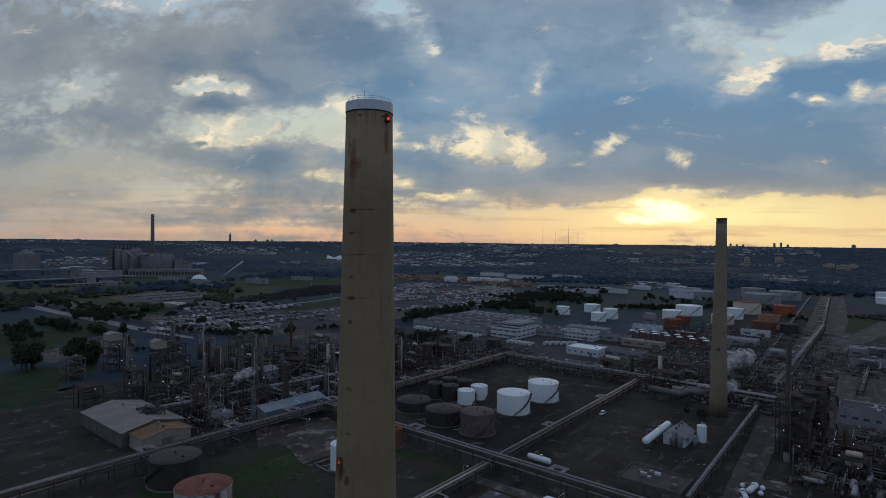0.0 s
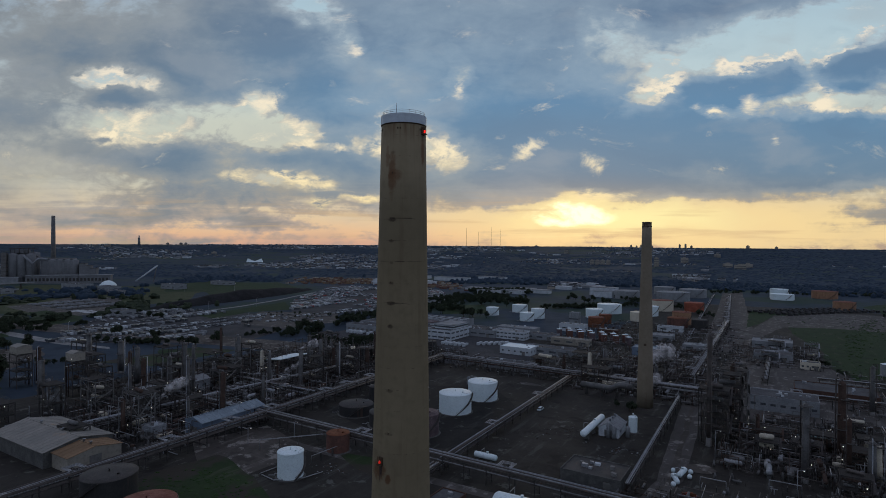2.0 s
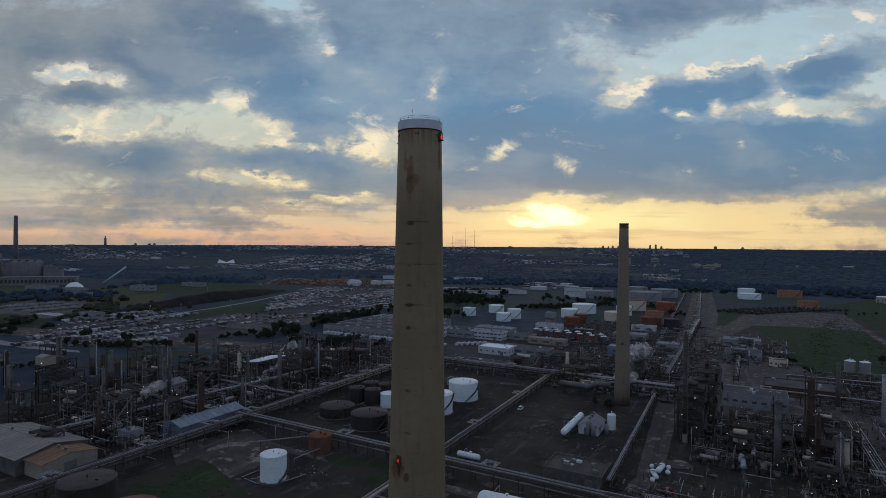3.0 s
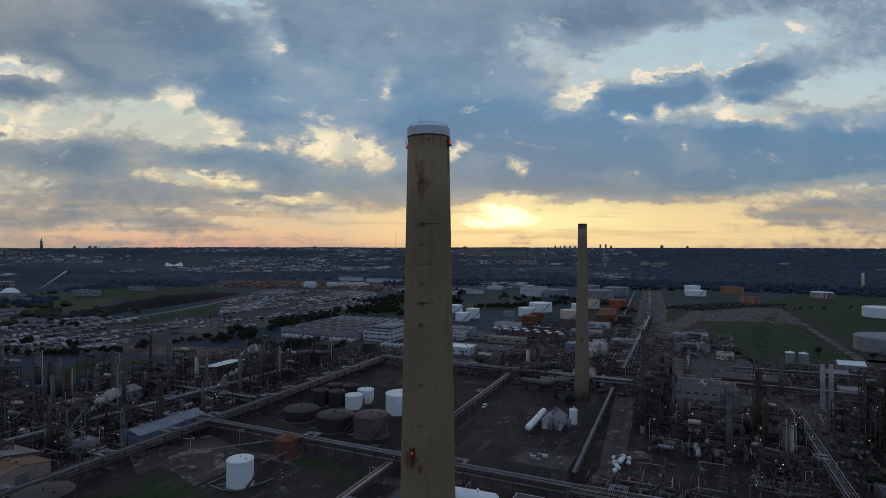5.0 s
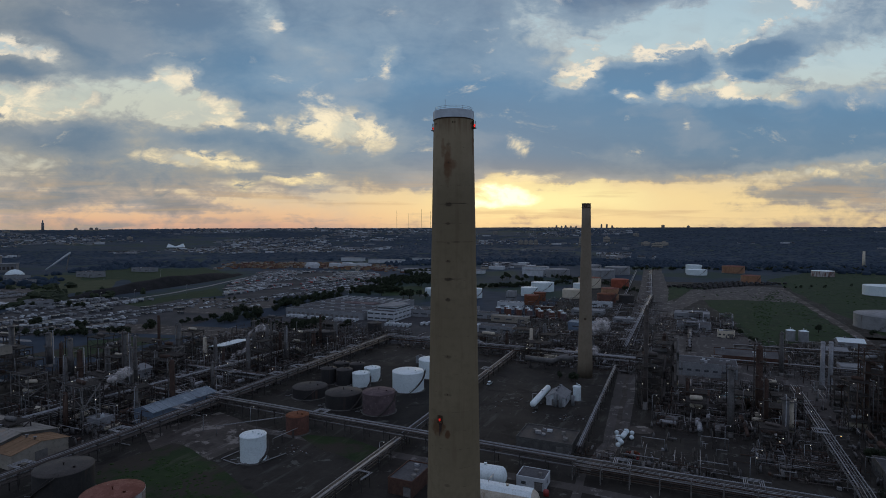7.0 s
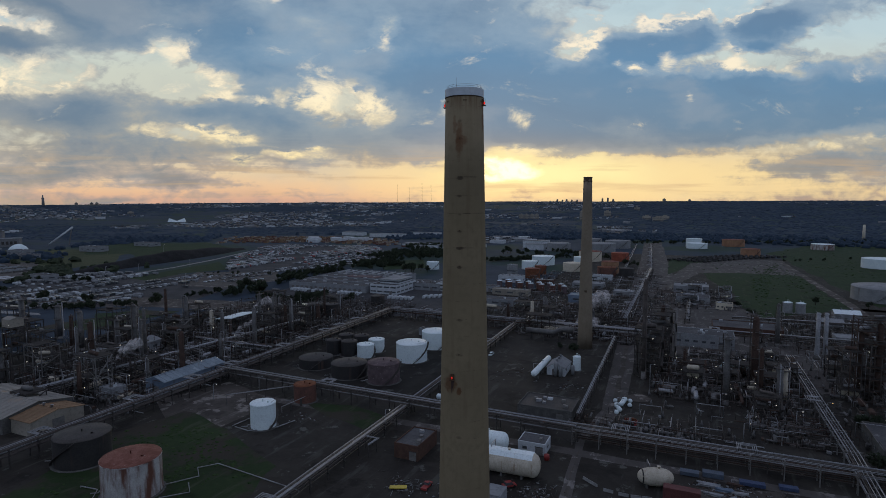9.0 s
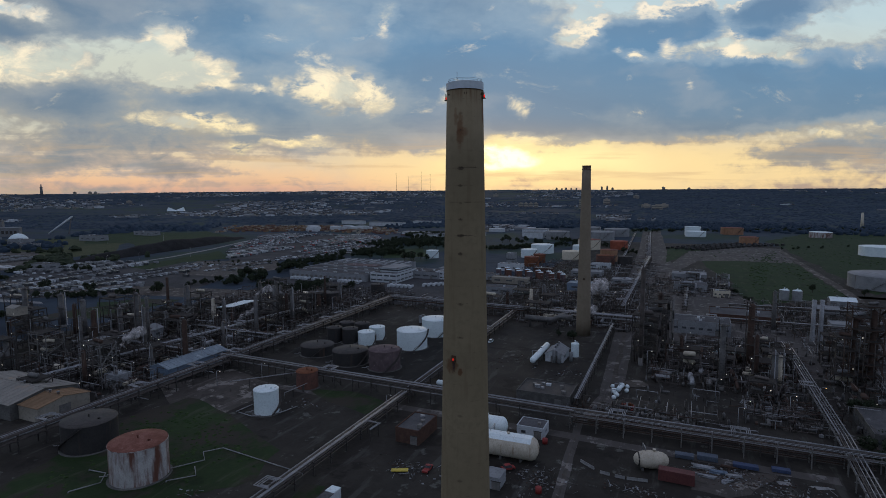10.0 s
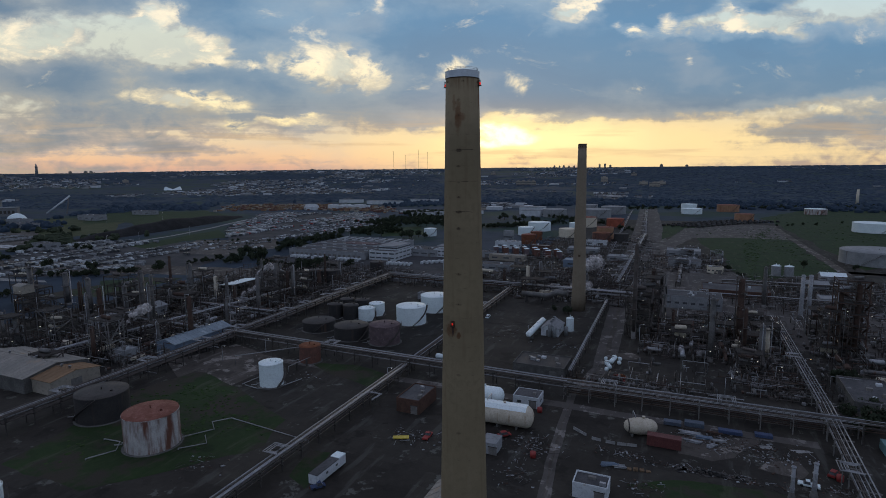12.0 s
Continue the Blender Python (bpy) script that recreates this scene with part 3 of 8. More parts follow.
    for ang, zz, wide, tall, most in ((262, 89.2, 1.6, 0.05, 0.7), (258, 81.95, 1.3, 0.05, 0.8), (266, 85.5, 0.5, 0.06, 0.7), (284, 89.2, 0.8, 0.04, 0.5), (250, 87.3, 0.9, 0.04, 0.35), (300, 85.5, 1.0, 0.05, 0.4), (222, 85.5, 0.8, 0.05, 0.4)):
        c = blot(ang, zz, wide, tall, most, dark, c)
    # rust weeping from under the cap, by the beacons and round the lower lamp
    for ang, zz, wide, tall, most, sag in ((244, 94.6, 0.5, 0.5, 0.7, 3.2), (252, 93.2, 0.8, 0.3, 0.6, 0.6), (230, 95.2, 0.3, 0.3, 0.5, 1.5), (329, 96.2, 0.35, 0.4, 0.8, 2.2), (149, 96.2, 0.35, 0.4, 0.8, 2.2), (222, 68.0, 0.9, 0.5, 0.75, 0.9), (246, 67.2, 0.25, 0.25, 0.9, 0.5)):
        c = blot(ang, zz, wide, tall, most, brown, c, sag)
    top = maths("MULTIPLY", band(z, 95.4, 97.3), maths("MULTIPLY", band(run, 0.4, 0.62), 0.85))
    c = mixed(top, c, (0.125, 0.075, 0.042))
    l.new(c, p.inputs["Base Color"])
    return m


M["chimney"] = chimney_material()


def steam_material():
    m = bpy.data.materials.new("thin_steam")
    m.use_nodes = True
    n, l = m.node_tree.nodes, m.node_tree.links
    p = n["Principled BSDF"]
    p.inputs["Base Color"].default_value, p.inputs["Roughness"].default_value = (0.62, 0.59, 0.58, 1), 1.0
    tc, t, r = n.new("ShaderNodeTexCoord"), n.new("ShaderNodeTexNoise"), n.new("ShaderNodeMapRange")
    l.new(tc.outputs["Object"], t.inputs["Vector"])
    t.inputs["Scale"].default_value, t.inputs["Detail"].default_value = 0.4, 6
    l.new(t.outputs["Fac"], r.inputs[0])
    r.inputs[1].default_value, r.inputs[2].default_value, r.inputs[3].default_value, r.inputs[4].default_value = 0.36, 0.7, 0.0, 0.6
    l.new(r.outputs[0], p.inputs["Alpha"])
    return m


M["steam"] = steam_material()


def yard_material(name, tones, strength, scab=0.6, scab_tone=(0.2, 0.185, 0.17), wet=0.6, weeds=None, weeds_at=0.5):
    """Packed yard: blocky pads and lanes in the plant's grid, under dirt, spills and fine grit."""
    m = bpy.data.materials.new(name)
    m.use_nodes = True
    n, l = m.node_tree.nodes, m.node_tree.links
    p = n["Principled BSDF"]
    tc, mp = n.new("ShaderNodeTexCoord"), n.new("ShaderNodeMapping")
    mp.inputs["Rotation"].default_value = (0, 0, radians(32.6))
    l.new(tc.outputs["Object"], mp.inputs[0])

    def noise_at(scale, detail, rough=0.6):
        t = n.new("ShaderNodeTexNoise")
        l.new(mp.outputs[0], t.inputs["Vector"])
        t.inputs["Scale"].default_value, t.inputs["Detail"].default_value, t.inputs["Roughness"].default_value = scale, detail, rough
        return t.outputs["Fac"]

    def cells(scale):
        t = n.new("ShaderNodeTexVoronoi")
        t.distance = "CHEBYCHEV"
        l.new(mp.outputs[0], t.inputs["Vector"])
        t.inputs["Scale"].default_value = scale
        s = n.new("ShaderNodeSeparateColor")
        l.new(t.outputs["Color"], s.inputs[0])
        return s.outputs[0]

    def maths(op, a, b, c=0.0):
        k = n.new("ShaderNodeMath")
        k.operation = op
        for s, v in zip(k.inputs, (a, b, c)):
            if isinstance(v, bpy.types.NodeSocket):
                l.new(v, s)
            else:
                s.default_value = v
        return k.outputs[0]

    f = maths("MULTIPLY", cells(0.035), 0.22 * strength)
    f = maths("MULTIPLY_ADD", cells(0.13), 0.18 * strength, f)
    f = maths("MULTIPLY_ADD", noise_at(0.045, 6), 0.75, f)
    f = maths("MULTIPLY_ADD", noise_at(0.4, 6, 0.7), 0.45, f)
    f = maths("SUBTRACT", f, 0.34 + 0.13 * strength)
    r = n.new("ShaderNodeValToRGB")
    l.new(f, r.inputs[0])
    e = r.color_ramp.elements
    while len(e) < len(tones):
        e.new(0.5)
    for el_, (at, c) in zip(e, tones):
        el_.position, el_.color = at, (*c, 1)

    def band(v, lo, hi):
        k = n.new("ShaderNodeMapRange")
        k.interpolation_type = "SMOOTHSTEP"
        l.new(v, k.inputs[0])
        k.inputs[1].default_value, k.inputs[2].default_value = lo, hi
        return k.outputs[0]

    def mixed(fac, x, tone):
        k = n.new("ShaderNodeMix")
        k.data_type = "RGBA"
        l.new(fac, k.inputs[0]), l.new(x, k.inputs[6])
        k.inputs[7].default_value = (*tone, 1)
        return k.outputs[2]

    c = r.outputs[0]
    # worn pale scabs, oily dark patches, grit
    c = mixed(maths("MULTIPLY", band(noise_at(0.12, 7, 0.66), scab, scab + 0.05), 0.75), c, scab_tone)
    mp2 = n.new("ShaderNodeMapping")
    mp2.inputs["Scale"].default_value = (0.22, 0.035, 1)
    l.new(mp.outputs[0], mp2.inputs[0])
    ruts = n.new("ShaderNodeTexNoise")
    l.new(mp2.outputs[0], ruts.inputs["Vector"])
    ruts.inputs["Scale"].default_value, ruts.inputs["Detail"].default_value, ruts.inputs["Roughness"].default_value = 1.0, 7, 0.62
    c = mixed(maths("MULTIPLY", band(ruts.outputs["Fac"], 0.55, 0.66), 0.32), c, scab_tone)
    c = mixed(maths("MULTIPLY", band(noise_at(0.075, 6, 0.6), wet, wet + 0.07), 0.6), c, tuple(v * 0.8 for v in tones[0][1]))
    if weeds:
        c = mixed(band(noise_at(0.05, 7, 0.65), weeds_at, weeds_at + 0.12), c, weeds)
    c = mixed(maths("MULTIPLY", band(noise_at(1.6, 5, 0.7), 0.55, 0.75), 0.5), c, tuple(v * 0.5 for v in tones[1][1]))
    l.new(c, p.inputs["Base Color"])
    rg = n.new("ShaderNodeMapRange")
    l.new(f, rg.inputs[0])
    rg.inputs[3].default_value, rg.inputs[4].default_value = 0.8, 0.97
    l.new(rg.outputs[0], p.inputs["Roughness"])
    p.inputs["Specular IOR Level"].default_value = 0.15
    b = n.new("ShaderNodeBump")
    b.inputs["Strength"].default_value, b.inputs["Distance"].default_value = 0.5, 0.15
    l.new(noise_at(0.8, 5), b.inputs["Height"])
    l.new(b.outputs[0], p.inputs["Normal"])
    return m


M["ground"] = yard_material("packed_dirt_and_asphalt", [(0.0, (0.0157, 0.0136, 0.0121)), (0.25, (0.0285, 0.0253, 0.0222)), (0.5, (0.0465, 0.0422, 0.0359)), (0.75, (0.0735, 0.0691, 0.0599)), (1.0, (0.1199, 0.1163, 0.1029))], 0.8, 0.595, (0.1124, 0.1138, 0.1029), 0.57)
M["gravel"] = yard_material("broken_pale_gravel", [(0.0, (0.0391, 0.0336, 0.0299)), (0.25, (0.0679, 0.0593, 0.0532)), (0.5, (0.1071, 0.0948, 0.0851)), (0.7, (0.1544, 0.1384, 0.1257)), (1.0, (0.2471, 0.2253, 0.2079))], 0.5, 0.55, (0.2471, 0.2274, 0.2079), 0.55)
M["asphalt"] = yard_material("worn_grey_asphalt", [(0.0, (0.0515, 0.0464, 0.0445)), (0.3, (0.0824, 0.0751, 0.0706)), (0.55, (0.1133, 0.1037, 0.0967)), (0.8, (0.1544, 0.1423, 0.1335)), (1.0, (0.2162, 0.1977, 0.1838))], 0.1, 0.56, (0.2059, 0.1927, 0.1838), 0.58)
M["dirt_dark"] = yard_material("dark_oily_dirt", [(0.0, (0.0105, 0.0099, 0.0100)), (0.3, (0.0200, 0.0187, 0.0171)), (0.6, (0.0366, 0.0342, 0.0298)), (0.85, (0.0653, 0.0628, 0.0548)), (1.0, (0.1045, 0.1028, 0.0895))], 0.5, 0.6, (0.0959, 0.0982, 0.0895), 0.58)
M["grass"] = yard_material("rough_grass_and_weeds", [(0.0, (0.012, 0.022, 0.008)), (0.3, (0.022, 0.04, 0.014)), (0.55, (0.033, 0.056, 0.02)), (0.8, (0.05, 0.072, 0.03)), (1.0, (0.075, 0.074, 0.045))], 0.15, 0.72, (0.1, 0.09, 0.07), 0.62, (0.04, 0.034, 0.027), 0.47)
M["meadow"] = yard_material("long_meadow_grass", [(0.0, (0.010, 0.023, 0.008)), (0.3, (0.018, 0.037, 0.012)), (0.55, (0.027, 0.049, 0.017)), (0.8, (0.038, 0.058, 0.024)), (1.0, (0.056, 0.066, 0.036))], 0.3, 0.68, (0.085, 0.08, 0.055), 0.53)


# ---- mesh tools ----
class Mesh:
    """Collects vertices and faces for one part."""

    def __init__(self):
        self.v, self.f, self.s = [], [], []

    def add(self, vs, fs, smooth=False, m=None):
        k = len(self.v)
        self.v.extend(vs if m is None else [tuple(m @ Vector(p)) for p in vs])
        self.f.extend(tuple(i + k for i in q) for q in fs)
        self.s.extend([smooth] * len(fs))
        return self

    def box(self, x, y, z, w, d, h, rz=0.0):
        """A box with its base centre at x, y, z."""
        c, s = math.cos(radians(rz)), math.sin(radians(rz))
        vs = []
        for dz in (0, h):
            for a, b in ((-w / 2, -d / 2), (w / 2, -d / 2), (w / 2, d / 2), (-w / 2, d / 2)):
                vs.append((x + a * c - b * s, y + a * s + b * c, z + dz))
        return self.add(vs, [(3, 2, 1, 0), (4, 5, 6, 7), (0, 1, 5, 4), (1, 2, 6, 5), (2, 3, 7, 6), (3, 0, 4, 7)])

    def rings(self, x, y, levels, n=24, cap=True):
        """A turned shape: levels are (z, radius)."""
        vs = [(x + r * math.cos(2 * math.pi * i / n), y + r * math.sin(2 * math.pi * i / n), z) for z, r in levels for i in range(n)]
        fs = [(j * n + i, j * n + (i + 1) % n, (j + 1) * n + (i + 1) % n, (j + 1) * n + i) for j in range(len(levels) - 1) for i in range(n)]
        self.add(vs, fs, True)
        if cap:
            k = len(self.v)
            self.f += [tuple(range(k - n, k)), tuple(reversed(range(k - len(vs), k - len(vs) + n)))]
            self.s += [False, False]
        return self

    def tube(self, pts, r, n=8, caps=True):
        """A pipe along a polyline."""
        pts = [Vector(p) for p in pts]
        k, rows = len(self.v), []
        for i, p in enumerate(pts):
            d = (pts[min(i + 1, len(pts) - 1)] - pts[max(i - 1, 0)]).normalized()
            side = d.cross(Vector((0, 0, 1))) if abs(d.z) < 0.95 else d.cross(Vector((0, 1, 0)))
            side.normalize()
            up = side.cross(d)
            rows.append([p + (side * math.cos(a) + up * math.sin(a)) * r for a in (2 * math.pi * j / n for j in range(n))])
        self.v.extend(tuple(q) for row in rows for q in row)
        for i in range(len(pts) - 1):
            for j in range(n):
                self.f.append((k + i * n + j, k + i * n + (j + 1) % n, k + (i + 1) * n + (j + 1) % n, k + (i + 1) * n + j))
                self.s.append(n > 4)
        if caps:
            self.f += [tuple(k + j for j in reversed(range(n))), tuple(k + (len(pts) - 1) * n + j for j in range(n))]
            self.s += [False, False]
        return self

    def bar(self, p, q, w=0.15):
        return self.tube([p, q], w * 0.7, 4)

    def capsule(self, p, q, r, n=14):
        """A lying vessel with dished ends from p to q."""
        p, q = Vector(p), Vector(q)
        d = (q - p).normalized()
        side = d.cross(Vector((0, 0, 1))).normalized()
        up = side.cross(d)
        prof = [(-0.55, 0.05), (-0.48, 0.45), (-0.3, 0.8), (0, 1.0)]
        L = (q - p).length
        spots = [(a * r, b * r) for a, b in prof] + [(L - a * r, b * r) for a, b in reversed(prof)]
        vs = [tuple(p + d * a + (side * math.cos(t) + up * math.sin(t)) * b) for a, b in spots for t in (2 * math.pi * j / n for j in range(n))]
        fs = [(i * n + j, i * n + (j + 1) % n, (i + 1) * n + (j + 1) % n, (i + 1) * n + j) for i in range(len(spots) - 1) for j in range(n)]
        fs += [tuple(reversed(range(n))), tuple(range(len(vs) - n, len(vs)))]
        return self.add(vs, fs, True)

    def ball(self, x, y, z, r, rz=None, n=8):
        rz = rz or r
        lev = [(z + rz * math.sin(a), max(r * math.cos(a), 0.02 * r)) for a in (-1.5, -0.9, -0.35, 0.2, 0.7, 1.15, 1.5)]
        return self.rings(x, y, lev, n)

    def sheet(self, outline, z=0.0):
        k = len(self.v)
        self.v.extend((x, y, z) for x, y in outline)
        self.f.append(tuple(range(k, k + len(outline))))
        self.s.append(False)
        return self

    def data(self, name, mat):
        me = bpy.data.meshes.new(name)
        me.from_pydata(self.v, [], self.f)
        me.polygons.foreach_set("use_smooth", self.s)
        me.materials.append(M[mat])
        me.update()
        return me


def thing(name, x, y, z=0.0, rz=0.0, label="", category="", group="", kind=""):
    ob = new(name)
    ob.empty_display_size = 1.0
    ob.location, ob.rotation_euler = (x, y, z), (0, 0, radians(rz))
    return tagged(ob, label, category, group, kind)


def part(name, mesh, mat, parent, label="", at=None, rz=0.0):
    """One mesh object under a thing or a part. mesh: a Mesh, or mesh data to share."""
    ob = new(name, mesh.data(name, mat) if isinstance(mesh, Mesh) else mesh)
    ob.parent = parent
    if at is not None:
        ob.location, ob.rotation_euler = at, (0, 0, radians(rz))
    return tagged(ob, label)


def solid(name, mesh, mat, label="", category="", group="", kind="", at=(0, 0, 0), rz=0.0):
    """A thing that is one mesh."""
    ob = new(name, mesh.data(name, mat) if isinstance(mesh, Mesh) else mesh)
    ob.location, ob.rotation_euler = at, (0, 0, radians(rz))
    return tagged(ob, label, category, group, kind)


PLANT = -32.6  # bearing of the plant's cross streets
_c, _s = math.cos(radians(PLANT)), math.sin(radians(PLANT))


def plant(a, b, x0=0.0, y0=0.0):
    """World place of plant coordinates a (across) and b (along the main road) from x0, y0."""
    return x0 + a * _c - b * _s, y0 + a * _s + b * _c




# ---- the land ----
rng = random.Random(7)


def land_height(x, y):
    """Flat plain that climbs to a low wooded ridge at the skyline."""
    r = math.hypot(x, y)
    k = min(max((r - 2300) / 2500, 0), 1)
    k = k * k * (3 - 2 * k)
    a = math.degrees(math.atan2(x, y))
    top = 73 + 0.02 * a + 3.5 * noise.noise((math.sin(radians(a)) * 9, math.cos(radians(a)) * 9, 0.3))
    if a < -14:
        top -= min((-14 - a) * 0.55, 9)
    return k * top + (3.0 * k * noise.noise((x * 0.002, y * 0.002, 1.7)))


land = Mesh()
RADII = [60, 120, 200, 320, 460, 640, 900, 1200, 1600, 2000, 2300, 2500, 2700, 2900, 3100, 3300, 3500, 3700, 3900, 4100, 4300, 4500, 4650, 4800, 4900]
SEG = 180
land.v.append((0, 0, 0))
for r in RADII:
    for i in range(SEG):
        x, y = r * math.sin(2 * math.pi * i / SEG), r * math.cos(2 * math.pi * i / SEG)
        land.v.append((x, y, land_height(x, y)))
for i in range(SEG):
    land.f.append((0, 1 + (i + 1) % SEG, 1 + i))
for j in range(len(RADII) - 1):
    for i in range(SEG):
        land.f.append((1 + j * SEG + i, 1 + j * SEG + (i + 1) % SEG, 1 + (j + 1) * SEG + (i + 1) % SEG, 1 + (j + 1) * SEG + i))
land.s = [True] * len(land.f)
solid("ground", land, "land", "dark plain with blue haze in its colour, rising to a wooded ridge", "ground", kind="structure")


def patch(name, outline, mat, z=0.03, label="", wobble=2.0, step=12.0, category="ground", seed=0.0):
    """A flat piece of ground with an uneven edge, laid on the plain."""
    pts = []
    for i, (x, y) in enumerate(outline):
        x2, y2 = outline[(i + 1) % len(outline)]
        n = max(1, int(math.hypot(x2 - x, y2 - y) / step))
        for k in range(n):
            px, py = x + (x2 - x) * k / n, y + (y2 - y) * k / n
            q = (px * 0.06, py * 0.06, seed + 3.1)
            pts.append((px + wobble * noise.noise(q), py + wobble * noise.noise((q[1], q[0], seed + 8.2))))
    m = Mesh()
    cx, cy = sum(p[0] for p in pts) / len(pts), sum(p[1] for p in pts) / len(pts)
    m.v = [(x, y, z) for x, y in pts]
    m.f, m.s = [tuple(range(len(pts)))], [False]
    bm = bmesh.new()
    vs = [bm.verts.new(p) for p in m.v]
    f = bm.faces.new(vs)
    if f.normal.z < 0:
        f.normal_flip()
    bmesh.ops.triangulate(bm, faces=[f])
    me = bpy.data.meshes.new(name)
    bm.normal_update()
    for q in bm.faces:
        if q.normal.z < 0:
            q.normal_flip()
    bm.to_mesh(me)
    bm.free()
    me.materials.append(M[mat])
    return tagged(new(name, me), label, category, kind="structure")


def quad(a0, b0, a1, b1):
    return [plant(a0, b0), plant(a1, b0), plant(a1, b1), plant(a0, b1)]


patch("plant_yard", quad(-330, -160, 330, 480), "ground", 0.03, "dark oil-stained refinery yard of dirt and asphalt", 8)
patch("far_yard", quad(-120, 470, 190, 900), "ground", 0.03, "dark dirt yard of the far tank farm", 8, 25)
patch("gravel_yard", [(-100, 198), (-73, 220), (-48, 186), (-66, 160), (-82, 160)], "gravel", 0.07, "pale grey gravel yard", 2)
patch("grass_plot", [(-100, 165), (-84, 182), (-62, 160), (-40, 128), (-44, 108), (-62, 100), (-90, 92), (-120, 110)], "grass", 0.08, "rough green grass round the tanks", 4, 6)
patch("grass_plot", [(-36, 186), (-14, 178), (0, 160), (-10, 152), (-24, 168)], "grass", 0.08, "rough green grass round the tanks", 2, 5, seed=2)
patch("grass_verge", [(-34, 88), (-28, 102), (-22, 100), (-28, 80)], "grass", 0.08, "patchy grass verge beside the pipe rack", 2, 4, seed=3)
patch("grass_field", [(278, 306), (376, 333), (560, 640), (449, 690), (395, 560)], "meadow", 0.09, "wide rough grass field", 9, 20, seed=4)
patch("grass_field", [(400, 330), (700, 420), (1100, 800), (1000, 1000), (640, 760), (585, 652)], "meadow", 0.09, "wide rough grass field", 9, 25, seed=5)
patch("gravel_lot", [(443, 653), (550, 682), (576, 660), (484, 512), (433, 545), (385, 551), (325, 487), (308, 490), (377, 577)], "asphalt", 0.1, "grey gravel apron at the end of the field", 4, 12, seed=6)
patch("grass_strip", [(439, 706), (476, 700), (388, 590), (344, 546)], "meadow", 0.095, "green strip beside the apron", 3, 12, seed=61)
patch("road_fan", [(222, 415), (260, 453), (410, 729), (588, 1016), (600, 1010), (446, 724), (350, 545), (270, 408)], "asphalt", 0.085, "wide worn road widening towards the plant", 2, 20, category="road", seed=62)
patch("empty_lot", [(-209, 563), (-207, 668), (-109, 652), (-98, 573), (-148, 528)], "asphalt", 0.105, "empty asphalt parking lot with small trees", 2, 15, category="parking lot", seed=63)
patch("grass_strip", [(-271, 622), (-208, 784), (-176, 689), (-222, 659), (-240, 597)], "meadow", 0.125, "green strip along the coal heap", 4, 15, seed=64)
patch("grass_field", [(-548, 1142), (-523, 1240), (-284, 1128), (-243, 951), (-295, 834), (-398, 954), (-454, 941)], "meadow", 0.13, "green field beyond the coal heap", 8, 25, seed=65)
patch("dirt_track", [(355, 299), (360, 296), (397, 353), (579, 653), (573, 656), (391, 358)], "gravel", 0.12, "pale dirt track across the field", 1.5, 10)
def strip(name, left, right, mat, z, label, step=6.0, wobble=0.4):
    """A road between two edge lines, as a band of short pieces with uneven edges."""
    m = Mesh()
    for k in range(len(left) - 1):
        n = max(1, int(math.hypot(left[k + 1][0] - left[k][0], left[k + 1][1] - left[k][1]) / step))
        for i in range(n if k < len(left) - 2 else n + 1):
            for e, side in ((0.0, left), (5.0, right)):
                x, y = side[k][0] + (side[k + 1][0] - side[k][0]) * i / n, side[k][1] + (side[k + 1][1] - side[k][1]) * i / n
                w = wobble * noise.noise((x * 0.11, y * 0.11, e))
                m.v.append((x + w, y - w, z))
    m.f = [(i, i + 1, i + 3, i + 2) for i in range(0, len(m.v) - 2, 2)]
    m.s = [False] * len(m.f)
    return solid(name, m, mat, label, "road", kind="structure")


LANE_L = [(10, 25), (32.6, 66.4), (40.6, 82.6), (55.5, 111), (65.7, 129.2), (87.5, 156.7), (108.4, 194.7), (160.9, 290), (250.7, 453), (391, 699), (556, 998)]
LANE_R = [(14, 23), (36.3, 65.7), (43.8, 82.1), (59, 110.4), (68.9, 128.7), (97, 155.1), (119, 192.7), (173.3, 287.6), (267, 449.6), (410.5, 694), (572, 990)]
strip("lane", LANE_L, LANE_R, "asphalt", 0.1, "worn grey asphalt road through the plant")
strip("lane_streak", [((a * 0.6 + c * 0.4), (b * 0.6 + d * 0.4)) for (a, b), (c, d) in zip(LANE_L[:9], LANE_R)], [((a * 0.38 + c * 0.62), (b * 0.38 + d * 0.62)) for (a, b), (c, d) in zip(LANE_L[:9], LANE_R)], "gravel", 0.115, "pale worn wheel track down the middle of the road", 4.0, 0.7)
patch("paved_lot", [(222, 339), (266, 383), (295, 355), (267, 269), (238, 215), (165, 229), (178, 290)], "asphalt", 0.094, "worn grey paved lot between the units", 2, 8, category="yard", seed=91)
patch("cross_lane", quad(-178, 132, 66, 137), "asphalt", 0.05, "worn asphalt service lane along the pipe rack", 1, 10, category="road")
patch("unit_ground", quad(-300, 88, -186, 340), "dirt_dark", 0.06, "dark oily ground under the process unit", 4, 12)
patch("worn_lot", quad(74, 238, 165, 335), "asphalt", 0.058, "worn grey lot between the units", 3, 10, category="yard", seed=81)
patch("unit_ground", quad(4, 168, 68, 300), "ground", 0.06, "dark oily ground under the process unit", 3, 12, seed=21)
patch("rail_yard", [plant(-40, 300), plant(75, 300), plant(60, 430), plant(20, 560), plant(10, 760), plant(-75, 760), plant(-70, 430)], "ground", 0.055, "dark cindery ground beside the road", 5, 20, seed=31)
patch("tank_bund", [(-50, 246), (-8, 190), (16, 190), (50, 250), (44, 290), (-10, 300)], "dirt_dark", 0.06, "dark bunded ground under the tanks", 2, 8)
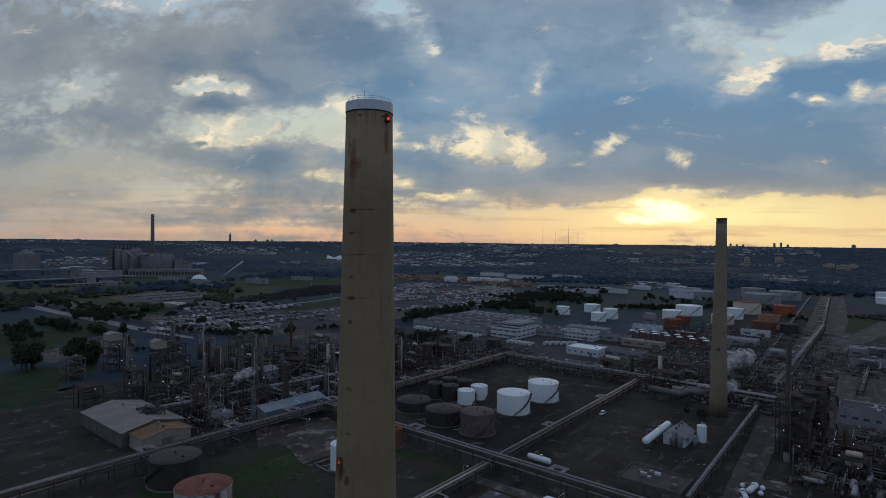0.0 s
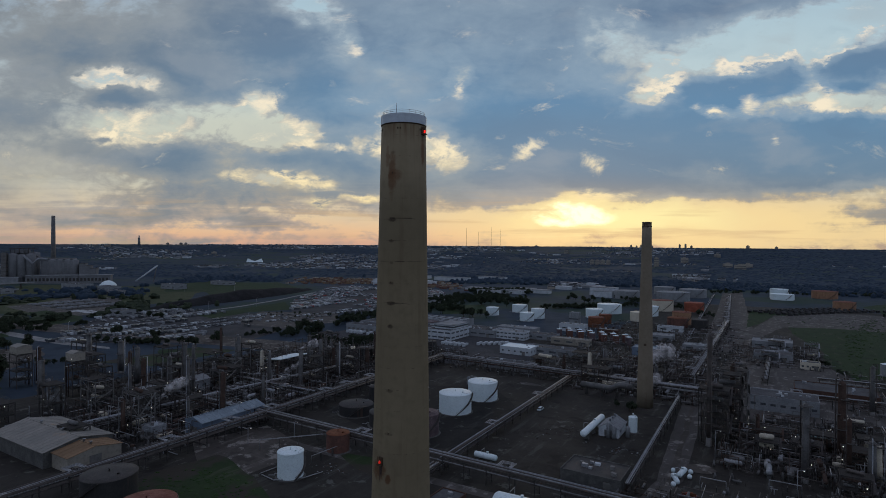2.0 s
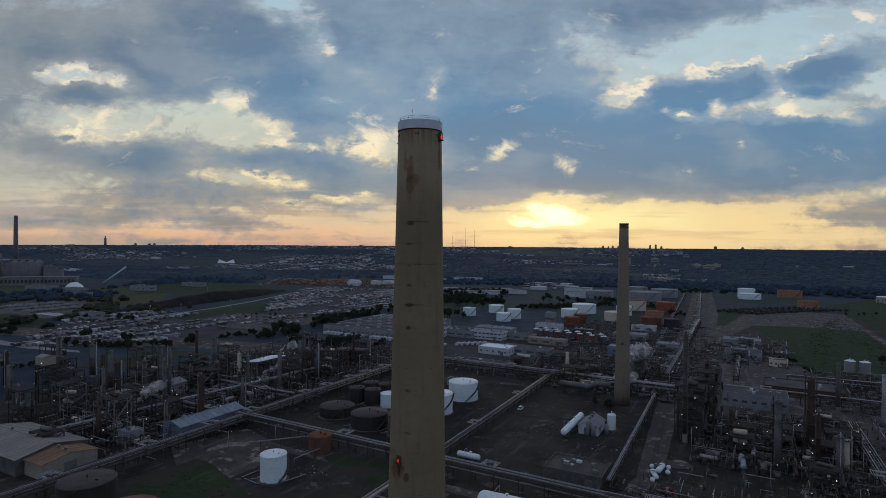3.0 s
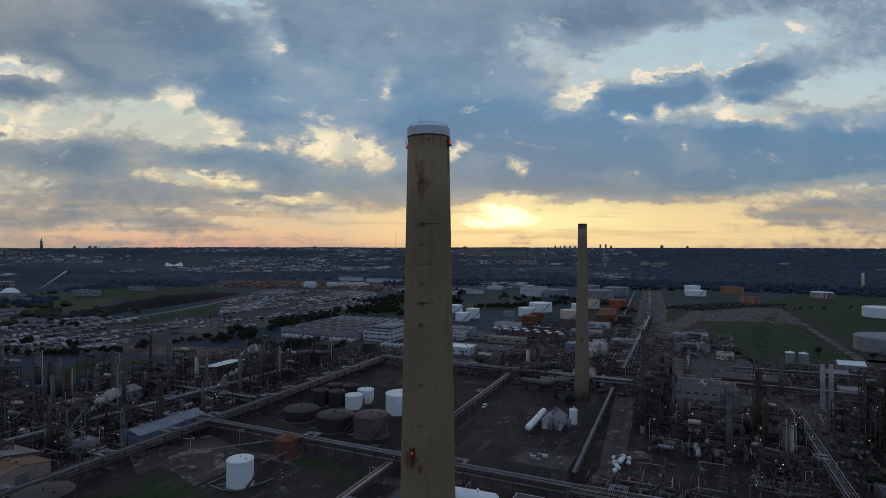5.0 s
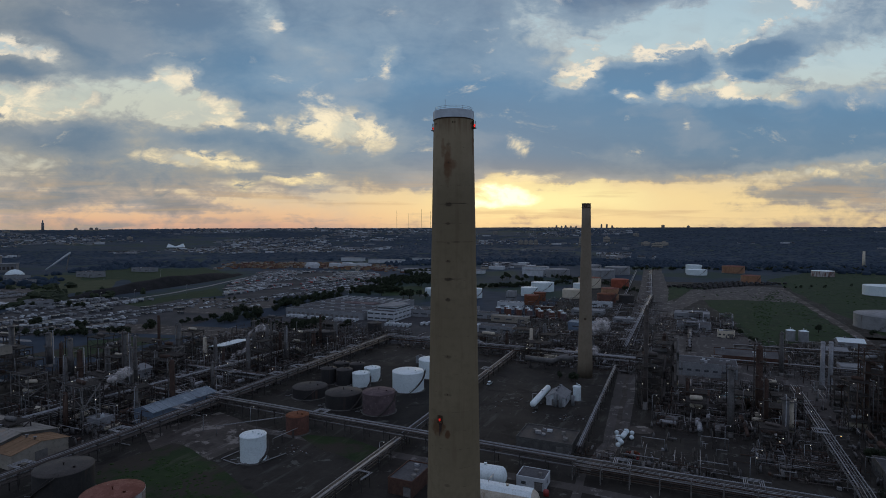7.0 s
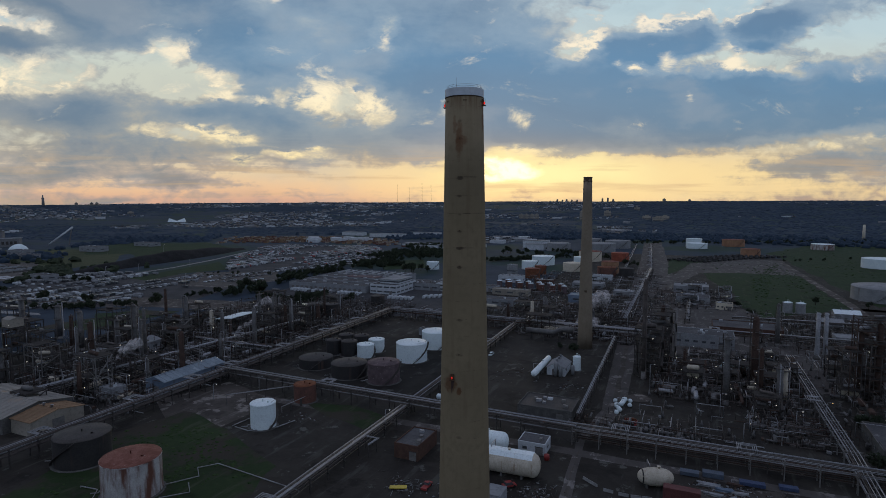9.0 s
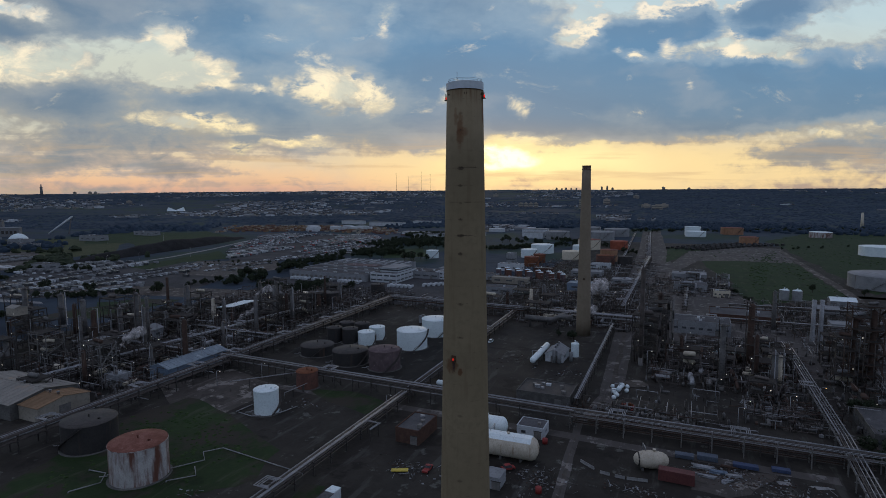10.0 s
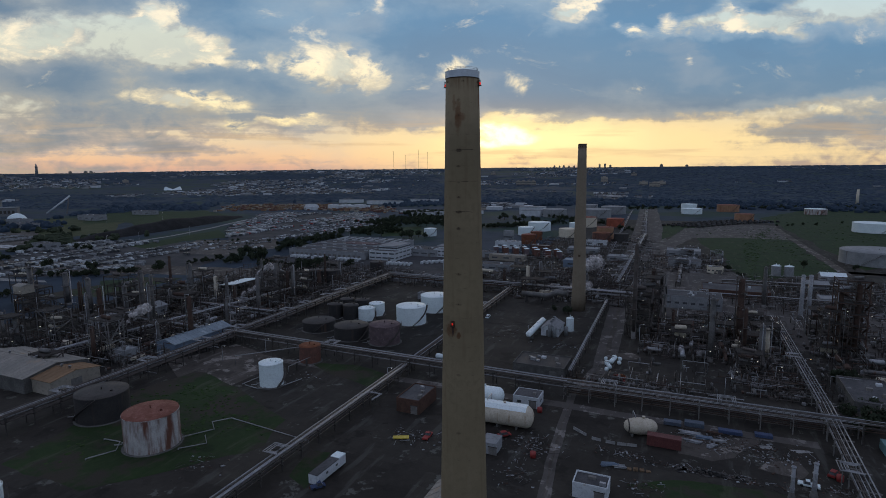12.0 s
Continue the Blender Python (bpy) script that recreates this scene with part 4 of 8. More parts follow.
patch("broken_slab", [(83, 81), (90, 92), (105, 89), (112, 84), (104, 79), (99, 74.5), (92, 73)], "gravel", 0.09, "broken pale concrete slab strewn with scrap", 4, 3, category="slab", seed=9)
patch("broken_slab", [(100, 69), (106, 74), (114, 71), (112, 66), (107.5, 63.5)], "gravel", 0.095, "broken pale concrete slab", 3, 2.5, category="slab", seed=12)
patch("broken_slab", [(116, 77.5), (121, 75.5), (122, 74), (117, 75)], "concrete", 0.095, "broken pale concrete slab", 2, 2, category="slab", seed=17)
patch("broken_slab", [(109, 82), (113, 81), (112, 79), (109, 79.5)], "concrete", 0.1, "broken pale concrete slab", 2, 1.5, category="slab", seed=18)
patch("grass_strip", [(60, 68), (68, 68), (81, 64.5), (95, 59), (104, 50), (92, 44), (64, 54)], "grass", 0.08, "dim weedy grass strip beside the huts", 2, 4, seed=23)
patch("brown_pad", [(106, 170), (118, 177), (141, 168), (146, 160), (126, 125), (104, 136), (96, 150)], "ground", 0.085, "bare brown pad in front of the unit", 2, 5, seed=25)
patch("gravel_pad", [(240, 330), (330, 440), (300, 470), (215, 350)], "gravel", 0.09, "pale gravel round the low plant", 3, 8, seed=11)
patch("parking_lot", [(-323, 440), (-372, 600), (-372, 700), (-190, 640), (-130, 560), (-160, 450), (-200, 440)], "lot", 0.1, "grey asphalt lot full of parked trailers", 4, 25, category="parking lot")
patch("parking_lot", [(-110, 650), (-165, 640), (-200, 800), (-193, 1130), (20, 1010), (45, 780), (-40, 700)], "lot", 0.1, "wide grey asphalt lot with rows of vehicles", 4, 25, category="parking lot")
patch("loading_yard", [(-105, 470), (-60, 400), (60, 340), (110, 420), (60, 500), (-60, 560)], "lot", 0.1, "grey asphalt yard round the warehouse", 3, 20, category="yard")
patch("highway", [(-620, 640), (-420, 520), (-95, 400), (-60, 420), (-95, 440), (-410, 560), (-620, 700)], "gravel", 0.12, "pale rail yard and road behind the units", 4, 20, category="road")
patch("grass_plot", [(-300, 330), (-420, 420), (-700, 470), (-900, 300), (-500, 240)], "meadow", 0.1, "dark green meadow", 9, 25, seed=12)
patch("grass_plot", [(-235, 360), (-190, 420), (-150, 410), (-190, 350)], "grass", 0.11, "green verge behind the units", 3, 10, seed=13)
patch("dry_field", [(-420, 620), (-360, 820), (-420, 1040), (-760, 1080), (-860, 800), (-640, 660)], "dry_grass", 0.11, "dry brown and green works field", 12, 40, seed=14)
patch("grass_field", [(-330, 800), (-230, 1010), (-330, 1200), (-420, 1050)], "meadow", 0.12, "green field by the coal heap", 8, 30, seed=15)

# the land behind the units: curved road, paved yard, meadows, works yard
patch("curved_road", [(-575, 600), (-487, 547), (-393, 496), (-347, 467), (-306, 441), (-259, 420), (-254, 411), (-303, 429), (-345, 453), (-388, 478), (-477, 527), (-560, 575)], "concrete", 0.135, "pale concrete road curving behind the units", 1.0, 12, category="road", seed=71)
patch("paved_yard", [(-338, 337), (-330, 363), (-339, 408), (-305, 408), (-290, 386), (-278, 334), (-298, 328), (-295, 305), (-315, 312)], "gravel", 0.13, "broken pale paved yard behind the units", 3, 6, category="yard", seed=72)
patch("grass_strip", [(-391, 396), (-377, 425), (-363, 451), (-349, 429), (-341, 370), (-351, 352)], "meadow", 0.14, "green grass strip beside the paved yard", 3, 8, seed=73)
patch("grass_plot", [(-215, 410), (-201, 412), (-185, 377), (-197, 376)], "meadow", 0.15, "green lawn behind the units", 2, 6, seed=74)
patch("works_yard", [(-551, 705), (-539, 770), (-549, 862), (-465, 821), (-368, 659), (-413, 605), (-474, 640)], "asphalt", 0.145, "grey yard of the works with stored rows", 5, 20, category="yard", seed=75)
patch("grass_field", [(-481, 638), (-474, 665), (-394, 609), (-376, 571), (-386, 543)], "meadow", 0.16, "green field before the works yard", 3, 10, seed=76)
for k, (x, y) in enumerate(((-434, 664), (-421, 659), (-408, 651), (-393, 640))):
    patch("pale_heap_pad", [plant(-6, -9, x, y), plant(6, -9, x, y), plant(6, 9, x, y), plant(-6, 9, x, y)], "roof_line", 0.2 + 0.01 * k, "pale sheeted bed in the works yard", 1, 4, category="bed", seed=77 + k)

patch("grass_plot", [(-238, 205), (-222, 215), (-250, 262), (-247, 285), (-270, 317), (-300, 275), (-330, 240), (-300, 190)], "meadow", 0.078, "dark green grass beside the process unit", 3, 8, seed=92)
patch("grass_strip", [(-440, 350), (-383, 352), (-372, 400), (-377, 470), (-400, 490), (-398, 431), (-440, 402)], "meadow", 0.142, "bright green grass strip beside the paved yard", 3, 8, seed=93)
patch("grass_field", [(20, 650), (75, 662), (84, 765), (20, 750)], "meadow", 0.13, "green field behind the warehouse", 3, 10, seed=94)
strip("service_road", [(-323, 597), (-292, 651), (-256, 722), (-228, 816), (-203, 940), (-169, 1038)], [(-317, 595), (-286, 649), (-250, 720), (-222, 814), (-197, 938), (-163, 1036)], "concrete", 0.17, "pale service road along the coal mound", 15.0, 1.0)
# long low sheeted rows in the works yard
for k in range(9):
    a0 = plant(-58 + k * 13, -46, -468, 735)
    a1 = plant(-58 + k * 13, 38 - 3 * (k % 3), -468, 735)
    row = thing("stored_row", a0[0], a0[1], 0.14, label="long low row of stored blocks in the works yard", category="stored blocks", group="stored rows")
    for j in range(6):
        t = (j + 0.5) / 6
        part("block", Mesh().box((a1[0] - a0[0]) * t, (a1[1] - a0[1]) * t, 0, 3.2, 10.5, 1.2 + 0.5 * ((j * 7 + k * 3) % 4) / 3, PLANT), ("metal_wall", "pale_roof", "concrete_dark")[k % 3], row)
# worn tracks, pale spills and bare spots over the yard
q = random.Random(51)
for i in range(78, 81):
    a, b = q.uniform(-180, 110), q.uniform(15, 330)
    w, d = q.uniform(2, 11), q.uniform(1.2, 5)
    if q.random() < 0.4:
        w, d = d * 0.6, w * 1.6
    x, y = plant(a, b)
    ring = [plant(w * math.cos(k * 0.7) * (1 + 0.5 * noise.noise((k * 1.3, i, 0.2))), d * math.sin(k * 0.7) * (1 + 0.5 * noise.noise((k * 1.1, i, 4.2))), x, y) for k in range(9)]
    patch("bare_spot", ring, q.choice(("gravel", "gravel", "dirt_dark", "concrete_dark", "asphalt")), 0.14 + 0.0016 * i, "bare patch of paler worn ground", 0.5, 1.5, seed=i * 0.37)

# the long dark coal heap
heap = Mesh()
h0, h1 = Vector((-352, 676, 0)), Vector((-222, 1005, 0))
N = 26
for i in range(N + 1):
    t = i / N
    c = h0.lerp(h1, t)
    wdt = 26 * math.sin(math.pi * min(max(t, 0.04), 0.96)) ** 0.4
    tall = 12 * math.sin(math.pi * min(max(t, 0.03), 0.97)) ** 0.6 * (1 + 0.25 * noise.noise((t * 7, 0, 0)))
    nx, ny = 0.93, -0.37
    for k, hh in ((-1, 0), (-0.55, 0.6), (-0.1, 1), (0.2, 0.95), (0.6, 0.5), (1, 0)):
        heap.v.append((c.x + nx * wdt * k, c.y + ny * wdt * k, hh * tall + 0.1))
heap.f = [(i * 6 + k, i * 6 + k + 1, i * 6 + 7 + k, i * 6 + 6 + k) for i in range(N) for k in range(5)]
heap.s = [True] * len(heap.f)
solid("coal_mound", heap, "coal", "long black coal mound on a field", "coal mound")

# ---- the two chimneys ----
def chimney(x, y, height, r0, r1, cap, label, marks):
    ob = thing("chimney", x, y, label=label, category="chimney", group="chimneys")
    top = height - (0.78 if cap else 2.6)
    rad = lambda z: r0 + (r1 - r0) * z / height
    part("shaft", Mesh().rings(0, 0, [(z, rad(z)) for z in (0, 10, 25, 40, 55, 70, 80, 90, top)], 64), "chimney" if cap else "chimney_far", ob)
    if cap:
        ro = r1 + 0.07
        band = Mesh().rings(0, 0, [(top, ro), (height, ro)], 64, False)
        band.rings(0, 0, [(height, ro), (height + 0.02, ro - 0.05)], 64, False).rings(0, 0, [(height + 0.02, ro - 0.05), (height + 0.02, r1 - 0.55), (height - 0.6, r1 - 0.6)], 64, False).rings(0, 0, [(top, r1 - 0.05), (top, ro)], 64, False)
        part("cap_band", band, "chimney_cap", ob, "pale galvanized band")
        part("drip_edge", Mesh().rings(0, 0, [(top - 0.1, r1 + 0.012), (top - 0.08, r1 + 0.05), (top - 0.004, r1 + 0.05)], 64, False), "soot", ob)
        part("flue_lid", Mesh().rings(0, 0, [(height - 0.05, r1 - 0.5), (height + 0.2, r1 - 0.9), (height + 0.3, 0.5), (height + 0.32, 0.1)], 48), "grey_tank", ob)
        rail = Mesh()
        for zz, rr in ((height + 0.34, r1 - 0.12), (height + 0.18, r1 - 0.12)):
            rail.tube([(rr * math.cos(a), rr * math.sin(a), zz) for a in (2 * math.pi * i / 48 for i in range(49))], 0.013, 5, False)
        part("guard_rail", rail, "steel", ob)
        post = Mesh().tube([(0, 0, 0), (0, 0, 0.34)], 0.011, 5).data("rail_post", "steel")
        for i in range(20):
            a = 2 * math.pi * i / 20
            part("rail_post", post, "steel", ob, at=((r1 - 0.12) * math.cos(a), (r1 - 0.12) * math.sin(a), height))
        part("lightning_rod", Mesh().tube([(-0.7, 0.9, height), (-0.7, 0.9, height + 1.5)], 0.02, 5), "steel", ob)
    else:
        part("sooty_top", Mesh().rings(0, 0, [(top, r1 + 0.02), (top + 0.05, r1 + 0.22), (top + 0.5, r1 + 0.24), (top + 0.55, r1 + 0.05), (height - 0.5, r1 + 0.04), (height - 0.45, r1 + 0.18), (height, r1 + 0.18), (height, r1 - 0.4), (height - 3, r1 - 0.5)], 48, False), "chimney_far_top", ob, "smoke-stained brown top ring")
    # warning lamps on stained brackets, just under the top and two thirds up
    for ang, z in marks:
        a, rr = radians(ang), rad(z)
        base = part("lamp_bracket", Mesh().box(0.16, 0, -0.38, 0.32, 0.5, 0.08).box(0.05, 0, -0.4, 0.1, 0.42, 0.7).tube([(0.22, 0.2, -0.3), (0.22, 0.2, 0.35)], 0.03, 4).tube([(0.22, -0.2, -0.3), (0.22, -0.2, 0.35)], 0.03, 4), "soot", ob, at=(rr * math.cos(a), rr * math.sin(a), z), rz=ang)
        part("beacon", Mesh().rings(0.2, 0, [(-0.22, 0.06), (-0.19, 0.088), (-0.04, 0.088), (0.02, 0.05)], 12), "beacon" if z > 90 else "beacon_dim", base, "lit red warning lamp" if z > 90 else "dim red warning lamp")
        streak = Mesh().add([((rr + 0.01 - 0.0195 * v) * math.cos(u) - rr, (rr + 0.01 - 0.0195 * v) * math.sin(u), v) for u, v in ((-0.09, -0.4), (0.07, -0.4), (0.05, -0.9), (0.02, -1.6), (-0.01, -1.2), (-0.05, -1.9), (-0.07, -1.0))], [(6, 5, 4, 3, 2, 1, 0)])
        if z < 90:
            part("rust_streak", streak, "rust_dark", base, "brown rust run below the bracket")
    # small paired holes under the top and stained holes at the lift joints
    hole = Mesh().box(0.0, 0, -0.08, 0.05, 0.1, 0.16).data("vent_opening", "soot")
    for z, ang in [(top - 0.5, k) for k in (196, 202, 258, 264, 318, 324)] + [(z, 246) for z in (93.1, 89.1, 87.3, 83.7, 81.9, 80.0, 74.5, 70.8)]:
        if cap or z > 96:
            a = radians(ang)
            part("vent_opening", hole, "soot", ob, at=(rad(z) * math.cos(a), rad(z) * math.sin(a), z), rz=ang)
    lad = Mesh()
    a = radians(75)
    ca, sa = math.cos(a), math.sin(a)
    for sgn in (-0.2, 0.2):
        lad.tube([((rad(zz) + 0.22) * ca - sgn * sa, (rad(zz) + 0.22) * sa + sgn * ca, zz) for zz in (0, 50, height)], 0.03, 4)
    for i in range(int(height / 0.6)):
        zz = 0.4 + i * 0.6
        q = rad(zz) + 0.22
        lad.tube([(q * ca + 0.2 * sa, q * sa - 0.2 * ca, zz), (q * ca - 0.2 * sa, q * sa + 0.2 * ca, zz)], 0.02, 4, False)
    part("ladder", lad, "rust", ob)
    return ob


chimney(0, 0, 98.22, 3.84, 1.95, True, "tall tan concrete chimney, rust-streaked, with a pale steel cap", [(-31, 96.9), (149, 96.9), (230, 68.4), (50, 68.4)])
far_stack = chimney(120.3, 252.5, 100.0, 4.3, 2.4, False, "tall tan concrete chimney with a sooty top", [])
port = Mesh().box(0, 0, -0.6, 0.2, 0.7, 1.2).data("port", "soot")
for ang, z in ((248, 98.2), (222, 98.2), (250, 34), (240, 34)):
    a = radians(ang)
    part("port", port, "soot", far_stack, at=((4.3 - 0.019 * z) * math.cos(a), (4.3 - 0.019 * z) * math.sin(a), z), rz=ang)

# ---- storage tanks ----
def tank(x, y, r, h, shell, roof, label, stair=None, name="storage_tank", group="storage tanks", rise=0.06, rings=0, pad=True):
    ob = thing(name, x, y, label=label, category="tank", group=group)
    n = 40 if r > 3 else 24
    part("shell", Mesh().rings(0, 0, [(0, r), (h, r)], n, False), shell, ob)
    part("roof", Mesh().rings(0, 0, [(h - 0.02, r + 0.05), (h + 0.05, r + 0.02), (h + r * rise * 0.6, r * 0.5), (h + r * rise, 0.3)], n), roof, ob)
    part("top_angle", Mesh().rings(0, 0, [(h - 0.28, r + 0.01), (h - 0.25, r + 0.12), (h - 0.06, r + 0.12), (h - 0.03, r + 0.01)], n, False), shell, ob)
    for i in range(rings):
        z = h * (i + 1) / (rings + 1)
        part("weld_seam", Mesh().rings(0, 0, [(z - 0.05, r), (z, r + 0.035), (z + 0.05, r)], n, False), shell, ob)
    part("hatch", Mesh().rings(r * 0.45, -r * 0.2, [(h + r * rise * 0.5, 0.4), (h + r * rise * 0.5 + 0.55, 0.4), (h + r * rise * 0.5 + 0.6, 0.5)], 12), roof, ob)
    part("vent", Mesh().rings(0, 0, [(h + r * rise, 0.18), (h + r * rise + 0.8, 0.18), (h + r * rise + 0.85, 0.35), (h + r * rise + 1.0, 0.3)], 10), roof, ob)
    if pad:
        part("footing", Mesh().rings(0, 0, [(0.02, r + 0.9), (0.25, r + 0.6), (0.25, r - 0.1)], n, False), "concrete_dark", ob)
    if stair is not None:
        rl, strip = [], []
        a0, sweep, k = radians(stair), radians(min(h * 1.25 / r * 57.3, 170)), 18
        for i in range(k):
            a, z = a0 + sweep * i / (k - 1), 0.3 + (h - 0.3) * i / (k - 1)
            c, s = math.cos(a), math.sin(a)
            for ro, dz in ((r + 0.08, -0.16), (r + 0.95, -0.16), (r + 0.95, 0.06), (r + 0.08, 0.06)):
                strip.append((ro * c, ro * s, z + dz))
            rl.append(((r + 0.9) * c, (r + 0.9) * s, z + 1.0))
        fs = [(i * 4 + j, i * 4 + (j + 1) % 4, i * 4 + 4 + (j + 1) % 4, i * 4 + 4 + j) for i in range(k - 1) for j in range(4)]
        part("stair", Mesh().add(strip, fs + [(3, 2, 1, 0), (k * 4 - 4, k * 4 - 3, k * 4 - 2, k * 4 - 1)]), "frame", ob)
        part("handrail", Mesh().tube(rl, 0.06, 5), "frame", ob)
    if r > 4:
        rr = r - 0.15
        ring = [(rr * math.cos(a), rr * math.sin(a), h + 1.0) for a in (radians((stair or 0) + 20 + i * 6) for i in range(12))]
        part("roof_rail", Mesh().tube([(ring[0][0], ring[0][1], h), *ring, (ring[-1][0], ring[-1][1], h)], 0.045, 4), "frame", ob)
    part("outlet_pipe", Mesh().tube([(-r + 0.1, 0.3, 0.8), (-r - 1.2, 0.3, 0.8), (-r - 1.2, 0.3, 0.3), (-r - 3.5, 0.3, 0.3)], 0.18, 7), "pipe", ob)
    return ob


W = "white steel storage tank with a shallow cone roof"
B = "black steel storage tank with a dull flat roof"
tank(-79.3, 115.9, 8.3, 11.2, "rusty_white", "rust_roof", "rust-streaked white tank with a red rusted roof", None, rings=0, rise=0.09)
tank(-104, 141, 8.6, 9.5, "black_tank", "black_roof", B, 200)
tank(-107.3, 79.5, 4.4, 9.0, "white", "white_roof", W, 300, rise=0.25)
tank(-48.5, 161.0, 4.75, 9.6, "white", "white_roof", W, 300, rings=5)
tank(-35.1, 187.4, 4.8, 7.6, "brown_tank", "rust", "rust-brown steel tank standing alone", None)
for x, y, r, h in ((-25.7, 262.0, 4.3, 8.4), (-17.0, 258.0, 4.5, 8.4), (-19.0, 274.0, 4.4, 8.4), (-10.0, 270.0, 4.4, 8.4)):
    tank(x, y, r, h, "black_tank", "black_roof", B, 320, rise=0.2)
tank(-8.0, 253.6, 4.7, 7.3, "white", "white_roof", W, 310, rings=3)
tank(-1.6, 264.0, 4.6, 7.3, "white", "white_roof", W, 310, rings=3)
tank(-34.1, 240.0, 8.8, 5.0, "black_tank", "black_roof", "low wide black tank with a dull brown roof", 250, rise=0.12)
tank(-16.6, 221.4, 8.9, 6.6, "black_tank", "black_roof", "low wide black tank with a dull brown roof", 290, rise=0.12)
tank(0.1, 209.5, 7.7, 9.5, "mottled", "mottled", "scabbed grey-pink tank with a flaking roof", 265, rise=0.08)
tank(16.9, 243.0, 8.4, 10.0, "white", "white_roof", W, 268, rings=4)
tank(33.6, 267.5, 8.3, 10.0, "white", "white_roof", W, 268, rings=4)
for x, y, r, h in ((-44.1, 372.0, 5.4, 9.6), (-32.1, 368.5, 5.9, 9.6), (3.7, 403.0, 5.5, 9.2)):
    tank(x, y, r, h, "black_tank", "black_roof", B, 300, rise=0.05)
# tank farm beyond the warehouse
FT = "tanks of the far farm"
for x, y, r, h in ((82.2, 646, 7.9, 9.7), (121.3, 678, 9.9, 9.6), (115.8, 595, 8.2, 9.4), (132.8, 617, 8.1, 11.5), (203.8, 628, 10.4, 10.3), (236.5, 673, 15.2, 11.6), (279.5, 647, 9.6, 12.2)):
    tank(x, y, r, h, "white", "white_roof", W, 250, group=FT, rise=0.04)
tank(587.2, 868, 17.3, 9.5, "white", "white_roof", W, 250, group=FT, rise=0.03)
tank(605, 905, 14, 15, "white", "white_roof", W, 250, group=FT, rise=0.03)
for x, y, r, h in ((181.9, 548, 8.3, 10.8), (200.6, 577, 6.9, 10.0)):
    tank(x, y, r, h, "rust", "rust_roof", "rusted orange-brown storage tank", 250, group=FT)
tank(248.4, 598, 11.4, 10.3, "cream", "cream", "cream storage tank with rust runs", 250, group=FT)
tank(317.4, 706, 15.8, 14.0, "cream", "rust_roof", "faded cream and orange tank", 250, group=FT)
tank(357.1, 694, 12.3, 12.0, "red_tank", "red_tank", "red oxide storage tank", 250, group=FT)
tank(285, 572, 10.0, 14.0, "orange_tank", "rust_roof", "orange primed storage tank", 250, group=FT)
tank(269.7, 548, 10.5, 10.5, "brown_tank", "rust", "dark rust-brown storage tank", 250, group=FT)
tank(288, 536, 8.0, 10.0, "black_tank", "black_roof", B, 250, group=FT)
tank(679.3, 897, 19.1, 12.5, "orange_tank", "rust_roof", "orange primed storage tank", 250, group=FT)
tank(584.6, 725, 13.6, 11.3, "orange_tank", "rust_roof", "orange primed storage tank", 250, group=FT)
tank(780.1, 803, 17.2, 9.7, "rusty_white", "white_roof", "white tank with rust runs", 250, group=FT)
tank(641.2, 558, 21.7, 12.0, "white", "white_roof", W, 250, group=FT, rise=0.02)
tank(441, 357.6, 29.0, 11.5, "grey_tank", "pale_roof", "huge grey tank with a pale flat roof", 200, group=FT, rise=0.01)
tank(452, 300, 13, 12, "white", "white_roof", W, 250, group=FT, rise=0.03)
for x, y, r in ((396, 848, 25), (455, 905, 22), (430, 960, 18), (330, 870, 20)):
    tank(x, y, r, 13.5, "grey_tank", "pale_roof", "large grey tank with a pale roof", 250, group=FT, rise=0.03)
for i in range(13):
    t = i / 12
    tank(128 + 50 * t + (i % 2) * 6, 486 - 46 * t + (i % 2) * 9, 2.7, 7.0, "brown_tank" if i % 3 else "mottled", "white_roof", "small rusty vertical tank with a pale top", None, group="row of small tanks", rise=0.2, pad=False)
for x, y in ((98.5, 210.6), (314, 325), (321, 320)):
    tank(x, y, 2.0 if x < 200 else 3.4, 7.1 if x < 200 else 8, "white" if x < 200 else "grey_tank", "white_roof", "slim upright tank with a domed top", None, group="slim tanks", rise=0.3)


